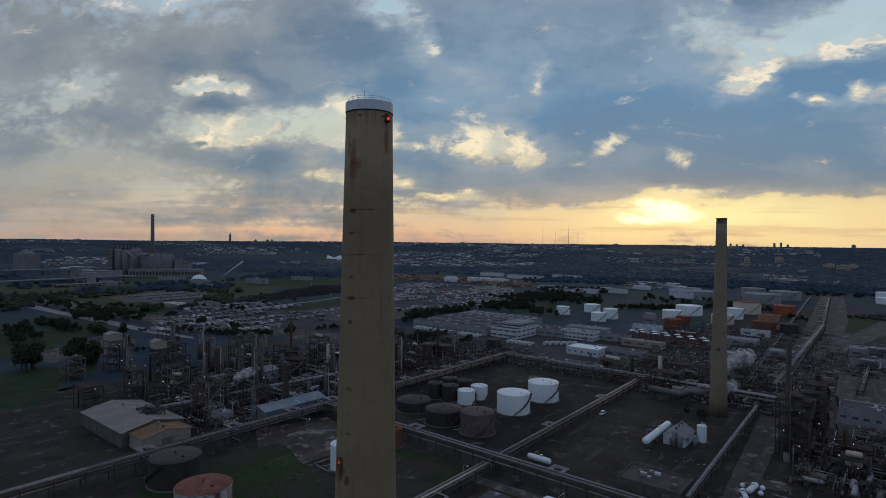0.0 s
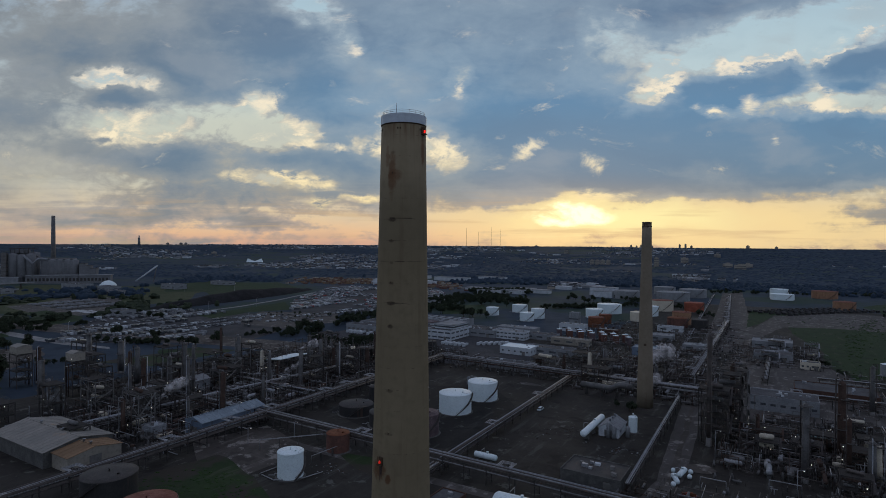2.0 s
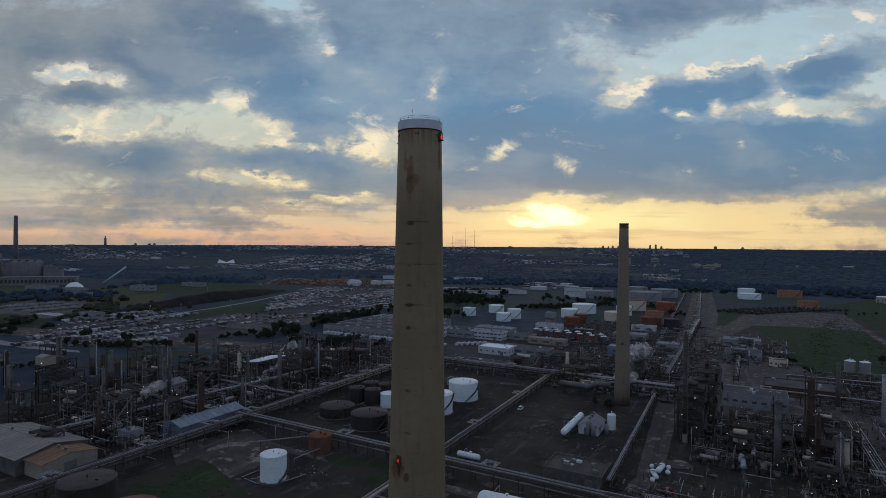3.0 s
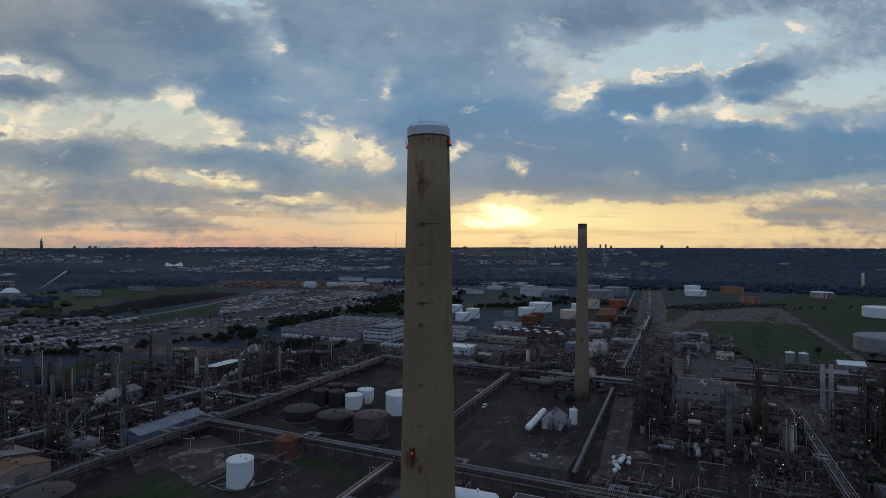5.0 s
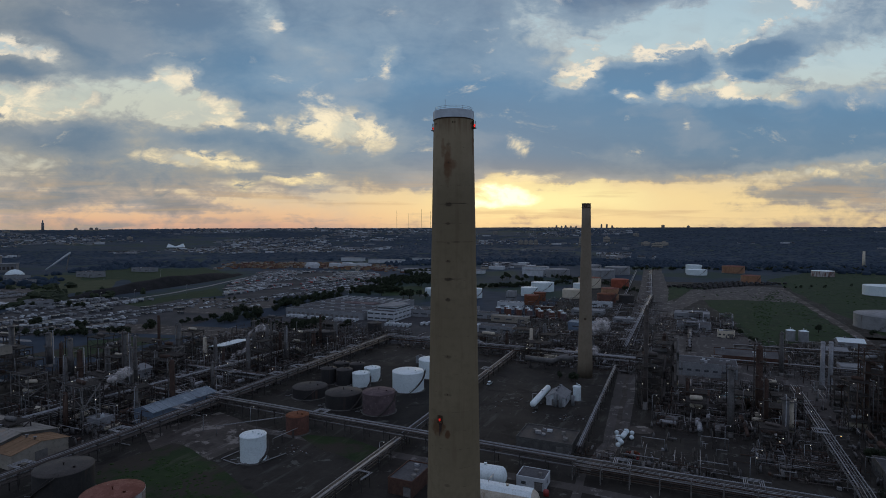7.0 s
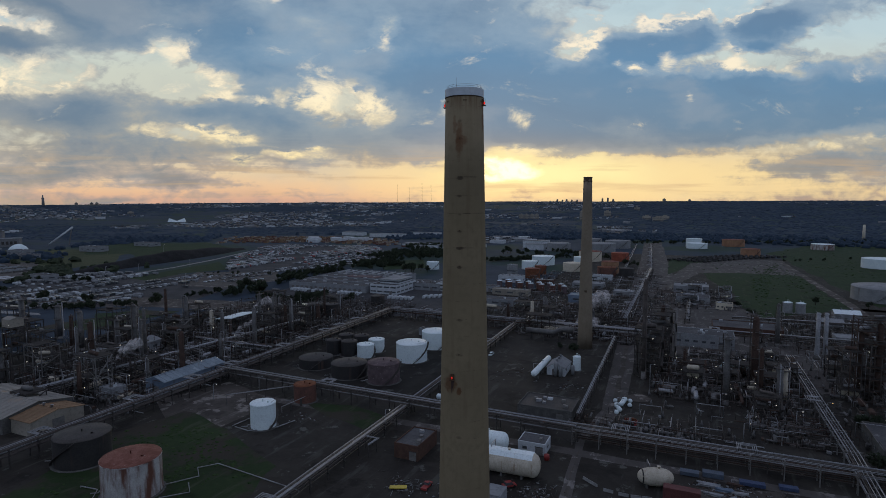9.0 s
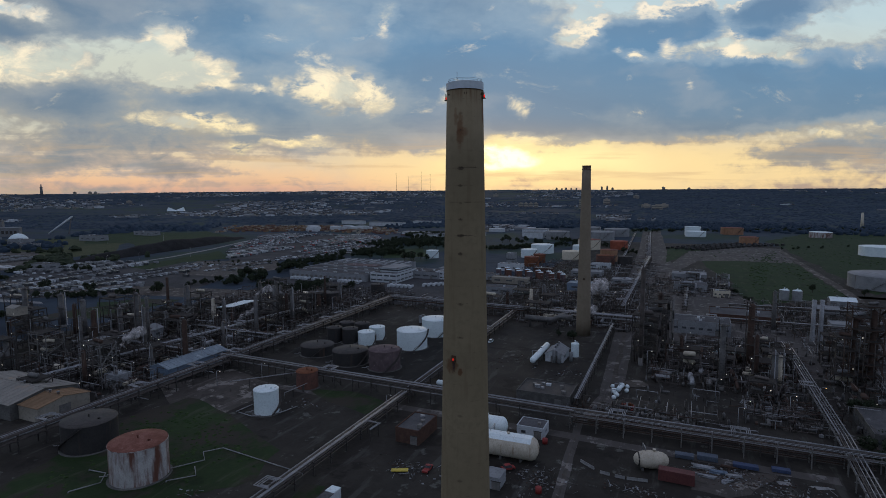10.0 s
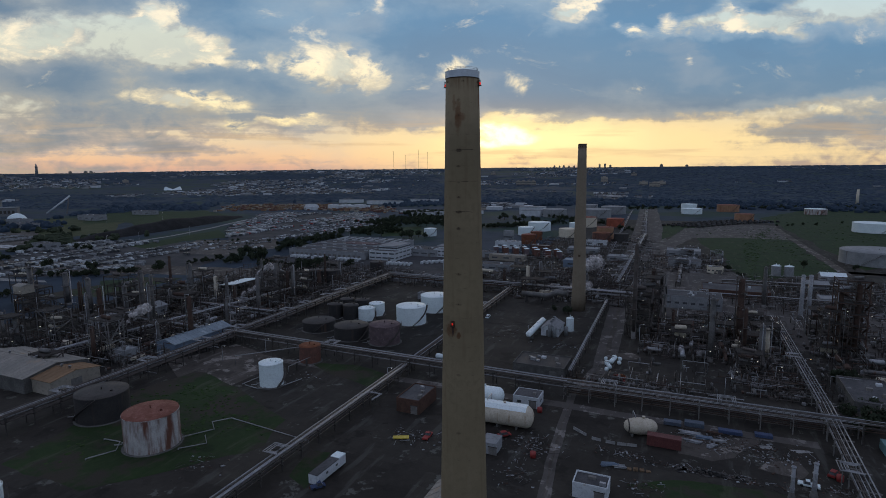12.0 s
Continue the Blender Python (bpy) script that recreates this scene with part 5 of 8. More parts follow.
# ---- pipe racks ----
def pipe_rack(p0, p1, height, width, top_pipes, low_pipes, spacing=9.0, label="steel pipe rack carrying rows of grey pipes", loops=(), frame_mat="frame", braced=False, pipes=("pipe", "pipe", "steel", "pipe", "pipe_dark", "pipe_dark")):
    dx, dy = p1[0] - p0[0], p1[1] - p0[1]
    L = math.hypot(dx, dy)
    ob = thing("pipe_rack", p0[0], p0[1], rz=math.degrees(math.atan2(dy, dx)), label=label, category="pipe rack", group="pipe racks")
    hw = width / 2
    post_mesh = Mesh().box(0, 0, 0, 0.32, 0.32, height).data("post", frame_mat)
    beam_mesh = Mesh().box(0, 0, 0, 0.28, width + 0.9, 0.32).data("crossbeam", frame_mat)
    slope = Mesh().bar((0, -hw, 0.4), (0, hw, height - 2.7), 0.14).data("brace", frame_mat)
    n = max(2, int(L / spacing) + 1)
    for i in range(n):
        x = L * i / (n - 1)
        for s in (-hw, hw):
            part("post", post_mesh, frame_mat, ob, at=(x, s, 0))
        for z in ((height - 0.35, height - 2.6) if low_pipes and spacing < 12 else (height - 0.35,)):
            part("crossbeam", beam_mesh, frame_mat, ob, at=(x, 0, z))
        if braced:
            part("brace", slope, frame_mat, ob, at=(x, 0, 0), rz=180 * (i % 2))
    for s in (-hw, hw):
        part("stringer", Mesh().box(L / 2, s, height - 0.9, L, 0.2, 0.35), frame_mat, ob)
    r2 = random.Random(int(p0[0] * 13 + p1[1]))
    for tier, count in ((height, top_pipes), (height - 2.25, low_pipes)):
        for k in range(count):
            s = -hw + width * (k + 0.5) / count
            r = r2.choice((0.09, 0.12, 0.15, 0.2, 0.3)) * min(1.0, width / count / 0.7)
            part("pipe", Mesh().tube([(-1.0, s, tier + r), (L + 1.0, s, tier + r)], r, 7), r2.choice(pipes if tier == height else pipes + ("pipe_dark", "rust_dark", "pipe_dark")), ob)
    for a in loops:
        for k in range(3):
            z, w, out = height + 0.75 + 0.06 * k, 3.4 + 1.1 * k, hw + 1.2 + 0.75 * k
            x0, x1 = a - w / 2, a + w / 2
            if x0 > 0 and x1 < L:
                part("expansion_loop", Mesh().tube([(x0, hw * 0.2 - 0.5 * k, height + 0.2), (x0, hw * 0.2 - 0.5 * k, z), (x0, out, z), (x1, out, z), (x1, hw * 0.2 - 0.5 * k, z), (x1, hw * 0.2 - 0.5 * k, height + 0.2)], 0.16, 6), "pipe", ob)
        part("loop_post", Mesh().box(a, hw + 1.6, 0, 0.25, 0.25, height + 0.6).box(a, hw * 0.5 + 0.8, height + 0.45, 0.2, hw + 1.8, 0.2), frame_mat, ob)
    return ob


pipe_rack((-190, 36), (-131.3, 130.8), 6.6, 4.6, 8, 7, loops=(30, 80))
pipe_rack((-131.3, 130.8), (12.5, 361), 6.6, 4.8, 9, 7, loops=(22, 58, 88, 112, 150, 168, 190, 206, 226))
pipe_rack((12.5, 361), (102, 302), 6.6, 5.0, 7, 5, loops=(30, 70))
pipe_rack((102, 302), (170, 256), 6.6, 5.0, 6, 5, loops=(20,))
pipe_rack((-76.2, 222.5), (63.9, 127.9), 6.6, 4.4, 8, 6, loops=(60, 128), braced=True)
pipe_rack((63.9, 127.9), (142.5, 78.0), 6.6, 4.4, 5, 3, loops=(16, 55), braced=False, frame_mat="frame_pale")
pipe_rack((66.5, 129.5), (142.0, 81.5), 3.4, 3.2, 4, 4, spacing=14, label="low rack of dark rusty pipes under the main rack", pipes=("rust_dark", "pipe_dark", "rust_dark"))
solid("retaining_wall", Mesh().box(0, 0, 0, 84, 0.4, 2.3), "rust_dark", "low dark rust-brown wall behind the pipes", "wall", at=(107.5, 109.5, 0), rz=-32.5)
pipe_rack((142.5, 78.0), (230, 24), 6.6, 5.0, 4, 3)
pipe_rack((-100, -8), (5.6, 161.2), 4.6, 3.6, 5, 3, loops=(70, 120))
pipe_rack((8, 166), (97, 312), 4.2, 3.0, 4, 3, loops=(50, 110))
pipe_rack((71.8, 142.6), (139.5, 254.0), 5.0, 1.8, 3, 2, label="narrow pipe rack with three pale pipes beside the road")
pipe_rack((96, 21), (145.6, 95.5), 5.6, 4.4, 4, 3, loops=(40,), frame_mat="frame_pale")
pipe_rack((145.6, 95.5), (210, 199), 5.6, 4.0, 4, 3, loops=(50, 90), frame_mat="frame_pale")
pipe_rack((168, 300), (330, 560), 6.0, 6.0, 6, 5, spacing=12, loops=(20, 60, 100, 150, 200, 250))
pipe_rack((330, 560), (520, 905), 6.0, 5.0, 5, 3, spacing=16, loops=(30, 90, 150, 220, 300))
pipe_rack((160, 320), (520, 960), 1.4, 3.5, 4, 0, spacing=25, label="low rack of pipes along the road")
pipe_rack((182, 318), (345, 590), 2.2, 4.0, 4, 0, spacing=18, label="low rack of pipes along the road")
pipe_rack((215, 300), (262, 372), 4.0, 3.0, 4, 2, spacing=10)
pipe_rack((250, 300), (318, 262), 4.2, 3.0, 4, 2, spacing=10)
pipe_rack((190, 268), (275, 214), 6.2, 4.0, 5, 4, loops=(20,))
pipe_rack((-150, 205), (-52, 330), 6.0, 4.5, 6, 5, loops=(30, 75, 110))
pipe_rack((-78, 226), (-135, 262), 5.6, 3.6, 5, 4, loops=(20,))
pipe_rack((-60, 262), (-120, 301), 5.6, 3.6, 5, 4, loops=(20,))
bridge = thing("pipe_bridge", -68, 188, rz=16, label="thin pipe bridge on slim posts over the gravel", category="pipe bridge")
for yy in (-0.35, 0.35):
    part("pipe", Mesh().tube([(0, yy, 0.2), (0, yy, 4.2), (32, yy, 4.2), (32, yy, 0.2)], 0.1, 6), "pipe", bridge)
bp_ = Mesh().box(0, 0, 0, 0.2, 1.0, 4.1).data("post", "frame")
for xx in (8, 16, 24):
    part("post", bp_, "frame", bridge, at=(xx, 0, 0))
bridge = thing("pipe_bridge", -43, 172, rz=52, label="thin pale pipe between two tanks on slim posts", category="pipe bridge")
part("pipe", Mesh().tube([(0, 0, 1.0), (0, 0, 3.4), (17, 0, 3.4), (17, 0, 1.0)], 0.14, 6), "pipe", bridge)
for xx in (5, 11):
    part("post", bp_, "frame", bridge, at=(xx, 0, -0.8))


# a side loop of the low rack and the pipes round the white tank's foot
loop = thing("pipe_loop", -9.4, 131, label="flat expansion loop of two pale pipes beside the rack", category="pipe loop")
for k in (0.0, 0.55):
    part("pipe", Mesh().tube([(-5.2 + k, 0.2 - k, 4.8), (-0.3, 4.0 - 1.5 * k, 4.8), (4.2 - 1.3 * k, 0.7, 4.8), (0.4, -4.4 + 1.4 * k, 4.8)], 0.16, 7), "pipe", loop)
for px, py in ((3.4, 0.4), (0.6, -3.4), (-0.4, 3.4)):
    part("post", Mesh().box(px, py, 0, 0.25, 0.25, 4.62), "frame", loop)
tp = thing("tank_pipes", -54, 162, label="low rusty pipes and valves round the tank's foot", category="pipes")
for pts in (((-6.3, 0.4), (-0.5, 7.9), (3.0, 7.4)), ((-5.2, -0.6), (0.4, -5.4), (3.7, -5.4)), ((3.7, -5.4), (11, -3.5), (17, 2.0)), ((-6.0, 1.4), (-1.0, 7.4))):
    part("pipe", Mesh().tube([(x, y, 0.45) for x, y in pts], 0.17, 6), "rust_dark" if len(pts) == 2 else "pipe", tp)
    for x, y in pts:
        part("support", Mesh().box(x, y, 0, 0.3, 0.3, 0.32), "concrete_dark", tp)
# ---- process units ----
LAMP = Mesh().ball(0, 0, 0, 0.16, n=6).data("lamp", "lamp")


def column(x, y, r, h, mat="vessel", label="tall grey distillation column with platforms and ladder", decks=None, lamps=1, seed=0, plain=False):
    """An upright process column: skirt, shell with domed top, railed platforms, ladder and side pipe."""
    q = random.Random(int(x * 7 + y * 3) + seed)
    ob = thing("process_column", x, y, rz=q.uniform(0, 360), label=label, category="column", group="process columns")
    part("skirt", Mesh().rings(0, 0, [(0, r * 1.15), (0.3, r * 1.1), (h * 0.08, r)], 18), "frame_pale", ob)
    part("shell", Mesh().rings(0, 0, [(h * 0.08, r), (h * 0.55, r), (h * 0.57, r * 0.88), (h * 0.96, r * 0.88), (h * 0.985, r * 0.6), (h, r * 0.1)] if not plain else [(h * 0.08, r), (h, r * 0.85), (h, r * 0.7), (h - 1.5, r * 0.7)], 20, not plain), mat, ob)
    n = decks if decks is not None else max(2, int(h / 6))
    for i in range(n):
        z = h * (0.22 + 0.76 * i / max(n - 1, 1)) - 0.6
        a0, k = q.uniform(0, 6.28), 9
        ro = r + 1.1
        deck, rail = Mesh(), []
        for j in range(k):
            a, b = a0 + 3.6 * j / k, a0 + 3.6 * (j + 1) / k
            p = [(r * 0.9 * math.cos(a), r * 0.9 * math.sin(a)), (ro * math.cos(a), ro * math.sin(a)), (ro * math.cos(b), ro * math.sin(b)), (r * 0.9 * math.cos(b), r * 0.9 * math.sin(b))]
            deck.add([(u, v, z) for u, v in p] + [(u, v, z + 0.12) for u, v in p], [(3, 2, 1, 0), (4, 5, 6, 7), (0, 1, 5, 4), (1, 2, 6, 5), (2, 3, 7, 6), (3, 0, 4, 7)])
            rail.append((ro * math.cos(a), ro * math.sin(a), z + 1.1))
        part("platform", deck, "frame", ob)
        part("guard_rail", Mesh().tube(rail, 0.05, 4).tube([(u, v, w - 0.5) for u, v, w in rail], 0.04, 4), "frame", ob)
        if i < lamps:
            part("lamp", LAMP, "lamp", ob, at=(ro * math.cos(a0 + 0.6), ro * math.sin(a0 + 0.6), z + 1.6))
    lad = Mesh()
    for s in (-0.25, 0.25):
        lad.box(r + 0.35, s, 0.2, 0.08, 0.08, h * 0.95)
    for i in range(int(h / 1.2)):
        lad.box(r + 0.35, 0, 0.6 + i * 1.2, 0.06, 0.5, 0.06)
    part("ladder", lad, "frame", ob)
    part("downcomer", Mesh().tube([(0, 0, h * 0.99), (0, 0, h + 0.7), (-r - 0.7, 0, h + 0.7), (-r - 0.7, 0, 1.5), (-r - 3, 0, 1.5)], max(0.14, r * 0.16), 7), q.choice(("pipe", "steel", "pipe_dark")), ob)
    if q.random() < 0.6:
        part("riser", Mesh().tube([(0, r * 0.8, h * 0.5), (0, r + 0.8, h * 0.5), (0, r + 0.8, 1.0), (2.5, r + 0.8, 1.0)], max(0.12, r * 0.12), 7), q.choice(("pipe", "pipe_dark")), ob)
    return ob


def steel_frame(x, y, w, d, h, levels, mat="frame", label="open steel structure with gratings, pipes and lamps", rz=PLANT, lamps=1):
    q = random.Random(int(x * 5 + y * 11))
    ob = thing("steel_structure", x, y, rz=rz, label=label, category="steel structure", group="steel structures")
    post = Mesh().box(0, 0, 0, 0.36, 0.36, h).data("post", mat)
    nx, ny = max(2, int(w / 7) + 1), 2
    for i in range(nx):
        for j in range(ny):
            part("post", post, mat, ob, at=(-w / 2 + w * i / (nx - 1), -d / 2 + d * j / (ny - 1), 0))
    for k in range(levels):
        z = h * (k + 1) / levels - 0.3
        cw = w * q.choice((1, 1, 0.6))
        ox = (w - cw) / 2 * q.choice((-1, 1))
        part("deck", Mesh().box(ox, 0, z, cw, d, 0.22), "grating", ob)
        for s in (-1, 1):
            part("edge_beam", Mesh().box(0, s * d / 2, z - 0.3, w + 0.4, 0.25, 0.3), mat, ob)
            part("side_beam", Mesh().box(s * w / 2, 0, z - 0.32, 0.25, d, 0.3), mat, ob)
            part("guard_rail", Mesh().box(ox, s * d / 2, z + 1.2, cw, 0.07, 0.07).box(ox, s * d / 2, z + 0.75, cw, 0.05, 0.05), mat, ob)
        if q.random() < 0.5:
            rr = min(w, d) * q.uniform(0.07, 0.14)
            part("drum", Mesh().capsule((ox - cw * 0.25, q.uniform(-0.2, 0.2) * d, z + 0.22 + rr), (ox + cw * 0.25, q.uniform(-0.2, 0.2) * d, z + 0.22 + rr), rr, 12), q.choice(("vessel", "rust_dark", "vessel_tan", "pipe_dark", "steel", "vessel")), ob)
    for s in (-1, 1):
        part("brace", Mesh().bar((-w / 2, s * d / 2, 0.3), (w / 2, s * d / 2, h * 0.5), 0.16).bar((w / 2, s * d / 2, h * 0.5), (-w / 2, s * d / 2, h * 0.97), 0.16), mat, ob)
    for k in range(levels):
        z0, z1 = h * k / levels, h * (k + 1) / levels - 0.3
        a, b = (-d / 2, d / 2) if k % 2 else (d / 2, -d / 2)
        part("stair_flight", Mesh().add([(w / 2 + 0.3, a, z0), (w / 2 + 1.1, a, z0), (w / 2 + 1.1, b, z1), (w / 2 + 0.3, b, z1), (w / 2 + 0.3, a, z0 + 0.2), (w / 2 + 1.1, a, z0 + 0.2), (w / 2 + 1.1, b, z1 + 0.2), (w / 2 + 0.3, b, z1 + 0.2)], [(3, 2, 1, 0), (4, 5, 6, 7), (0, 1, 5, 4), (1, 2, 6, 5), (2, 3, 7, 6), (3, 0, 4, 7)]), mat, ob)
    for k in range(q.randint(3, 6)):
        px, py = q.uniform(-0.5, 0.5) * w, (d / 2 + 0.5) * q.choice((-1, 1))
        z = q.uniform(0.4, 1.0) * h
        part("pipe", Mesh().tube([(px, py, 0.3), (px, py, z), (px + q.uniform(-3, 3), py, z), (px, -py * 0.3, z)], q.uniform(0.12, 0.3), 7), q.choice(("pipe", "pipe_dark", "pipe_dark", "rust_dark")), ob)
    for k in range(lamps):
        part("lamp", LAMP, "lamp", ob, at=(q.uniform(-0.5, 0.5) * w, q.choice((-1, 1)) * (d / 2 + 0.2), h * q.randint(1, levels) / levels + 1.4))
    return ob


def vessel(x, y, L, r, z, rz, mat="vessel", name="horizontal_vessel", label="horizontal grey steel vessel on saddles", group="horizontal vessels", saddles=2, cat="vessel", egg=False):
    ob = thing(name, x, y, rz=rz, label=label, category=cat, group=group)
    if egg:
        n, half = 24, L / 2 + r * 0.35
        spots = [(half * math.cos(k * math.pi / 14), max(r * math.sin(k * math.pi / 14) ** 0.75, 0.05)) for k in range(15)]
        shell = Mesh().add([(a, b * math.cos(t), z + b * math.sin(t)) for a, b in spots for t in (2 * math.pi * j / n for j in range(n))], [(i * n + j, i * n + (j + 1) % n, (i + 1) * n + (j + 1) % n, (i + 1) * n + j) for i in range(14) for j in range(n)], True)
    else:
        shell = Mesh().capsule((-L / 2, 0, z), (L / 2, 0, z), r, 20)
    part("shell", shell, mat, ob)
    for i in range(saddles):
        sx = -L * 0.33 + 0.66 * L * i / max(saddles - 1, 1)
        part("saddle", Mesh().box(sx, 0, 0, 0.6, r * 1.5, max(z - r * 0.75, 0.3)), "concrete_dark", ob)
    if name == "horizontal_vessel" and L < 9:
        return ob
    part("manway", Mesh().rings(L * 0.1, 0, [(z + r * 0.9, 0.4), (z + r + 0.5, 0.4), (z + r + 0.55, 0.55), (z + r + 0.65, 0.55)], 12), mat, ob)
    part("nozzle_pipe", Mesh().tube([(-L * 0.2, 0, z + r * 0.9), (-L * 0.2, 0, z + r + 0.8), (-L * 0.2, r + 1, z + r + 0.8), (-L * 0.2, r + 1, 0.2)], 0.14, 7), "pipe", ob)
    return ob


def stack(x, y, r, h, mat, label):
    """A free-standing slim steel stack."""
    ob = thing("steel_stack", x, y, label=label, category="stack", group="steel stacks")
    part("base", Mesh().rings(0, 0, [(0, r * 1.9), (0.4, r * 1.9), (2.2, r * 1.15)], 16), "concrete_dark", ob)
    part("tube", Mesh().rings(0, 0, [(0, r * 1.1), (h * 0.5, r), (h, r * 0.92), (h, r * 0.75), (h - 2, r * 0.75)], 20, False), mat, ob)
    for z in (h * 0.35, h * 0.7, h * 0.97):
        part("stiffener_ring", Mesh().rings(0, 0, [(z - 0.12, r), (z - 0.1, r + 0.15), (z + 0.1, r + 0.15), (z + 0.12, r)], 18, False), mat, ob)
    part("ladder", Mesh().box(r + 0.2, -0.2, 0.2, 0.06, 0.06, h - 0.5).box(r + 0.2, 0.2, 0.2, 0.06, 0.06, h - 0.5), "frame", ob)
    return ob


def pipework(a0, b0, a1, b1, count, seed, ztop=6.0, label="dense tangle of small pipes, pumps and valves"):
    """The small pipes, pumps and valves of a unit, too many to count."""
    q = random.Random(seed)
    by = {k: Mesh() for k in ("lamp", "pipe", "pipe_dark", "frame", "vessel", "rust_dark")}
    for i in range(count):
        a, b = q.uniform(a0, a1), q.uniform(b0, b1)
        x, y = plant(a, b)
        kind = q.random()
        m = by[q.choice(("pipe", "pipe_dark", "pipe_dark", "frame", "frame", "rust_dark"))]
        if kind < 0.5:
            z, L, r = q.choice((0.5, 0.9, 2.5, 3.2, 4.5, ztop)), q.uniform(3, 14), q.choice((0.08, 0.12, 0.18))
            x2, y2 = plant(a + L, b) if q.random() < 0.5 else plant(a, b + L)
            pts = [(x, y, 0.1), (x, y, z), (x2, y2, z)]
            if q.random() < 0.5:
                pts.append((x2, y2, 0.1))
            m.tube(pts, r, 5)
        elif kind < 0.66:
            h = q.uniform(1.5, ztop)
            m.box(x, y, 0, 0.25, 0.25, h, PLANT)
            m.box(x, y, h, q.uniform(1, 4), 0.25, 0.25, PLANT + q.choice((0, 90)))
            if q.random() < 0.045:
                by["lamp"].ball(x, y, h + 0.32, 0.13, n=6)
        elif kind < 0.8:
            by["vessel"].rings(x, y, [(0, 0.5), (q.uniform(1, 2.6), 0.5), (2.8, 0.2)], 9)
        elif kind < 0.9:
            r, L = q.uniform(0.35, 0.7), q.uniform(2, 5)
            x2, y2 = plant(a + L, b) if q.random() < 0.6 else plant(a, b + L)
            by["vessel"].capsule((x, y, r + 0.7), (x2, y2, r + 0.7), r, 9)
            by["frame"].box((x + x2) / 2, (y + y2) / 2, 0, 0.4, 0.8, 0.9, PLANT)
        else:
            m.box(x, y, 0, q.uniform(0.6, 2), q.uniform(0.6, 1.6), q.uniform(0.5, 1.6), PLANT)
    for k, m in by.items():
        if m.v:
            solid("unit_lamps" if k == "lamp" else "pipework", m, k, "small lit lamps scattered over the unit" if k == "lamp" else label, "lamps" if k == "lamp" else "pipework", kind="stuff")


def lamp_post(x, y, h=9.0, mat="lamp", label="tall grey lamp post with a lit head"):
    ob = thing("lamp_post", x, y, rz=PLANT, label=label, category="lamp post", group="lamp posts")
    part("pole", Mesh().rings(0, 0, [(0, 0.16), (h, 0.09)], 8), "steel", ob)
    part("arm", Mesh().tube([(0, 0, h), (0.8, 0, h + 0.25), (1.6, 0, h + 0.3)], 0.06, 6), "steel", ob)
    part("lamp_head", Mesh().box(1.9, 0, h + 0.2, 0.7, 0.3, 0.16), "steel", ob)
    part("lamp", Mesh().ball(1.9, 0, h + 0.1, 0.15, n=6), mat, ob, "lit lamp")


# columns and stacks known one by one
COLUMN_ROWS_A = [(142, 154, 1.25, 29.6, "vessel"), (125, 192, 1.1, 49, "pipe_dark"), (164, 150, 1.4, 17, "vessel"), (168, 152, 1.2, 15, "vessel_tan"), (133, 203, 1.0, 26, "vessel"), (152, 222, 1.6, 30, "rust_dark"), (233, 236, 1.2, 26, "vessel"), (209, 148, 1.5, 34, "rust_dark"), (203, 151, 1.2, 30, "rust_dark"), (213, 152, 1.1, 28, "vessel"), (172, 176, 1.6, 32.5, "rust_dark"), (163, 160, 0.9, 22, "rust_dark"), (152, 168, 1.1, 16, "rust_dark"), (-133, 267, 1.6, 31.5, "vessel"), (-126, 262, 1.0, 30, "vessel"), (-123, 248, 1.0, 27, "vessel"), (-172, 293, 1.6, 24, "vessel"), (-180, 300, 1.3, 20, "rust_dark"), (-200, 327, 1.8, 22, "vessel"), (-129, 347, 1.5, 17, "vessel"), (-107, 325, 1.4, 16, "vessel_tan")]
COLUMN_ROWS_B = [(-67, 317, 1.3, 25, "vessel"), (-55, 315, 1.5, 23, "vessel"), (-60, 325, 1.1, 18, "rust_dark"), (-133, 204, 1.0, 17, "rust_dark"), (-178, 229, 1.3, 17, "vessel"), (-223, 331, 1.8, 26, "vessel"), (-150, 306, 1.3, 19, "vessel"), (-235, 300, 1.5, 22, "rust_dark"), (-212, 268, 1.4, 21, "vessel"), (-196, 250, 1.1, 15, "vessel"), (-160, 345, 1.2, 16, "vessel"), (-90, 300, 1.0, 14, "rust_dark"), (140, 286, 1.2, 15, "vessel"), (149, 196, 0.8, 13, "rust_dark"), (181, 172, 0.7, 11, "vessel"), (192, 176, 0.9, 12, "rust_dark"), (110, 322, 1.4, 16, "vessel_tan"), (96, 335, 1.1, 12, "rust_dark"), (150, 330, 1.2, 13, "vessel"), (128, 345, 1.3, 14, "vessel")]
for x, y, r, h, m in COLUMN_ROWS_A + COLUMN_ROWS_B:
    column(x, y, r, h, m, "tall rust-brown process column with platforms" if m == "rust_dark" else "tall grey process column with platforms and ladder" if m == "vessel" else "tan insulated process column with platforms", seed=int(r * 10))
stack(235, 209, 1.1, 25.5, "steel", "slim grey steel stack, one of a pair")
stack(239, 208, 1.1, 25.5, "steel", "slim grey steel stack, one of a pair")
stack(-74, 291, 1.3, 22.5, "vessel", "slim grey steel stack with a wisp of steam")
stack(-143, 350, 0.9, 27, "rust_dark", "slim rust-brown steel stack")
stack(97.8, 53.9, 0.5, 9.5, "steel", "thin grey steel stack beside the rack")
stack(104.1, 53.6, 0.55, 10, "steel", "thin grey steel stack beside the rack")

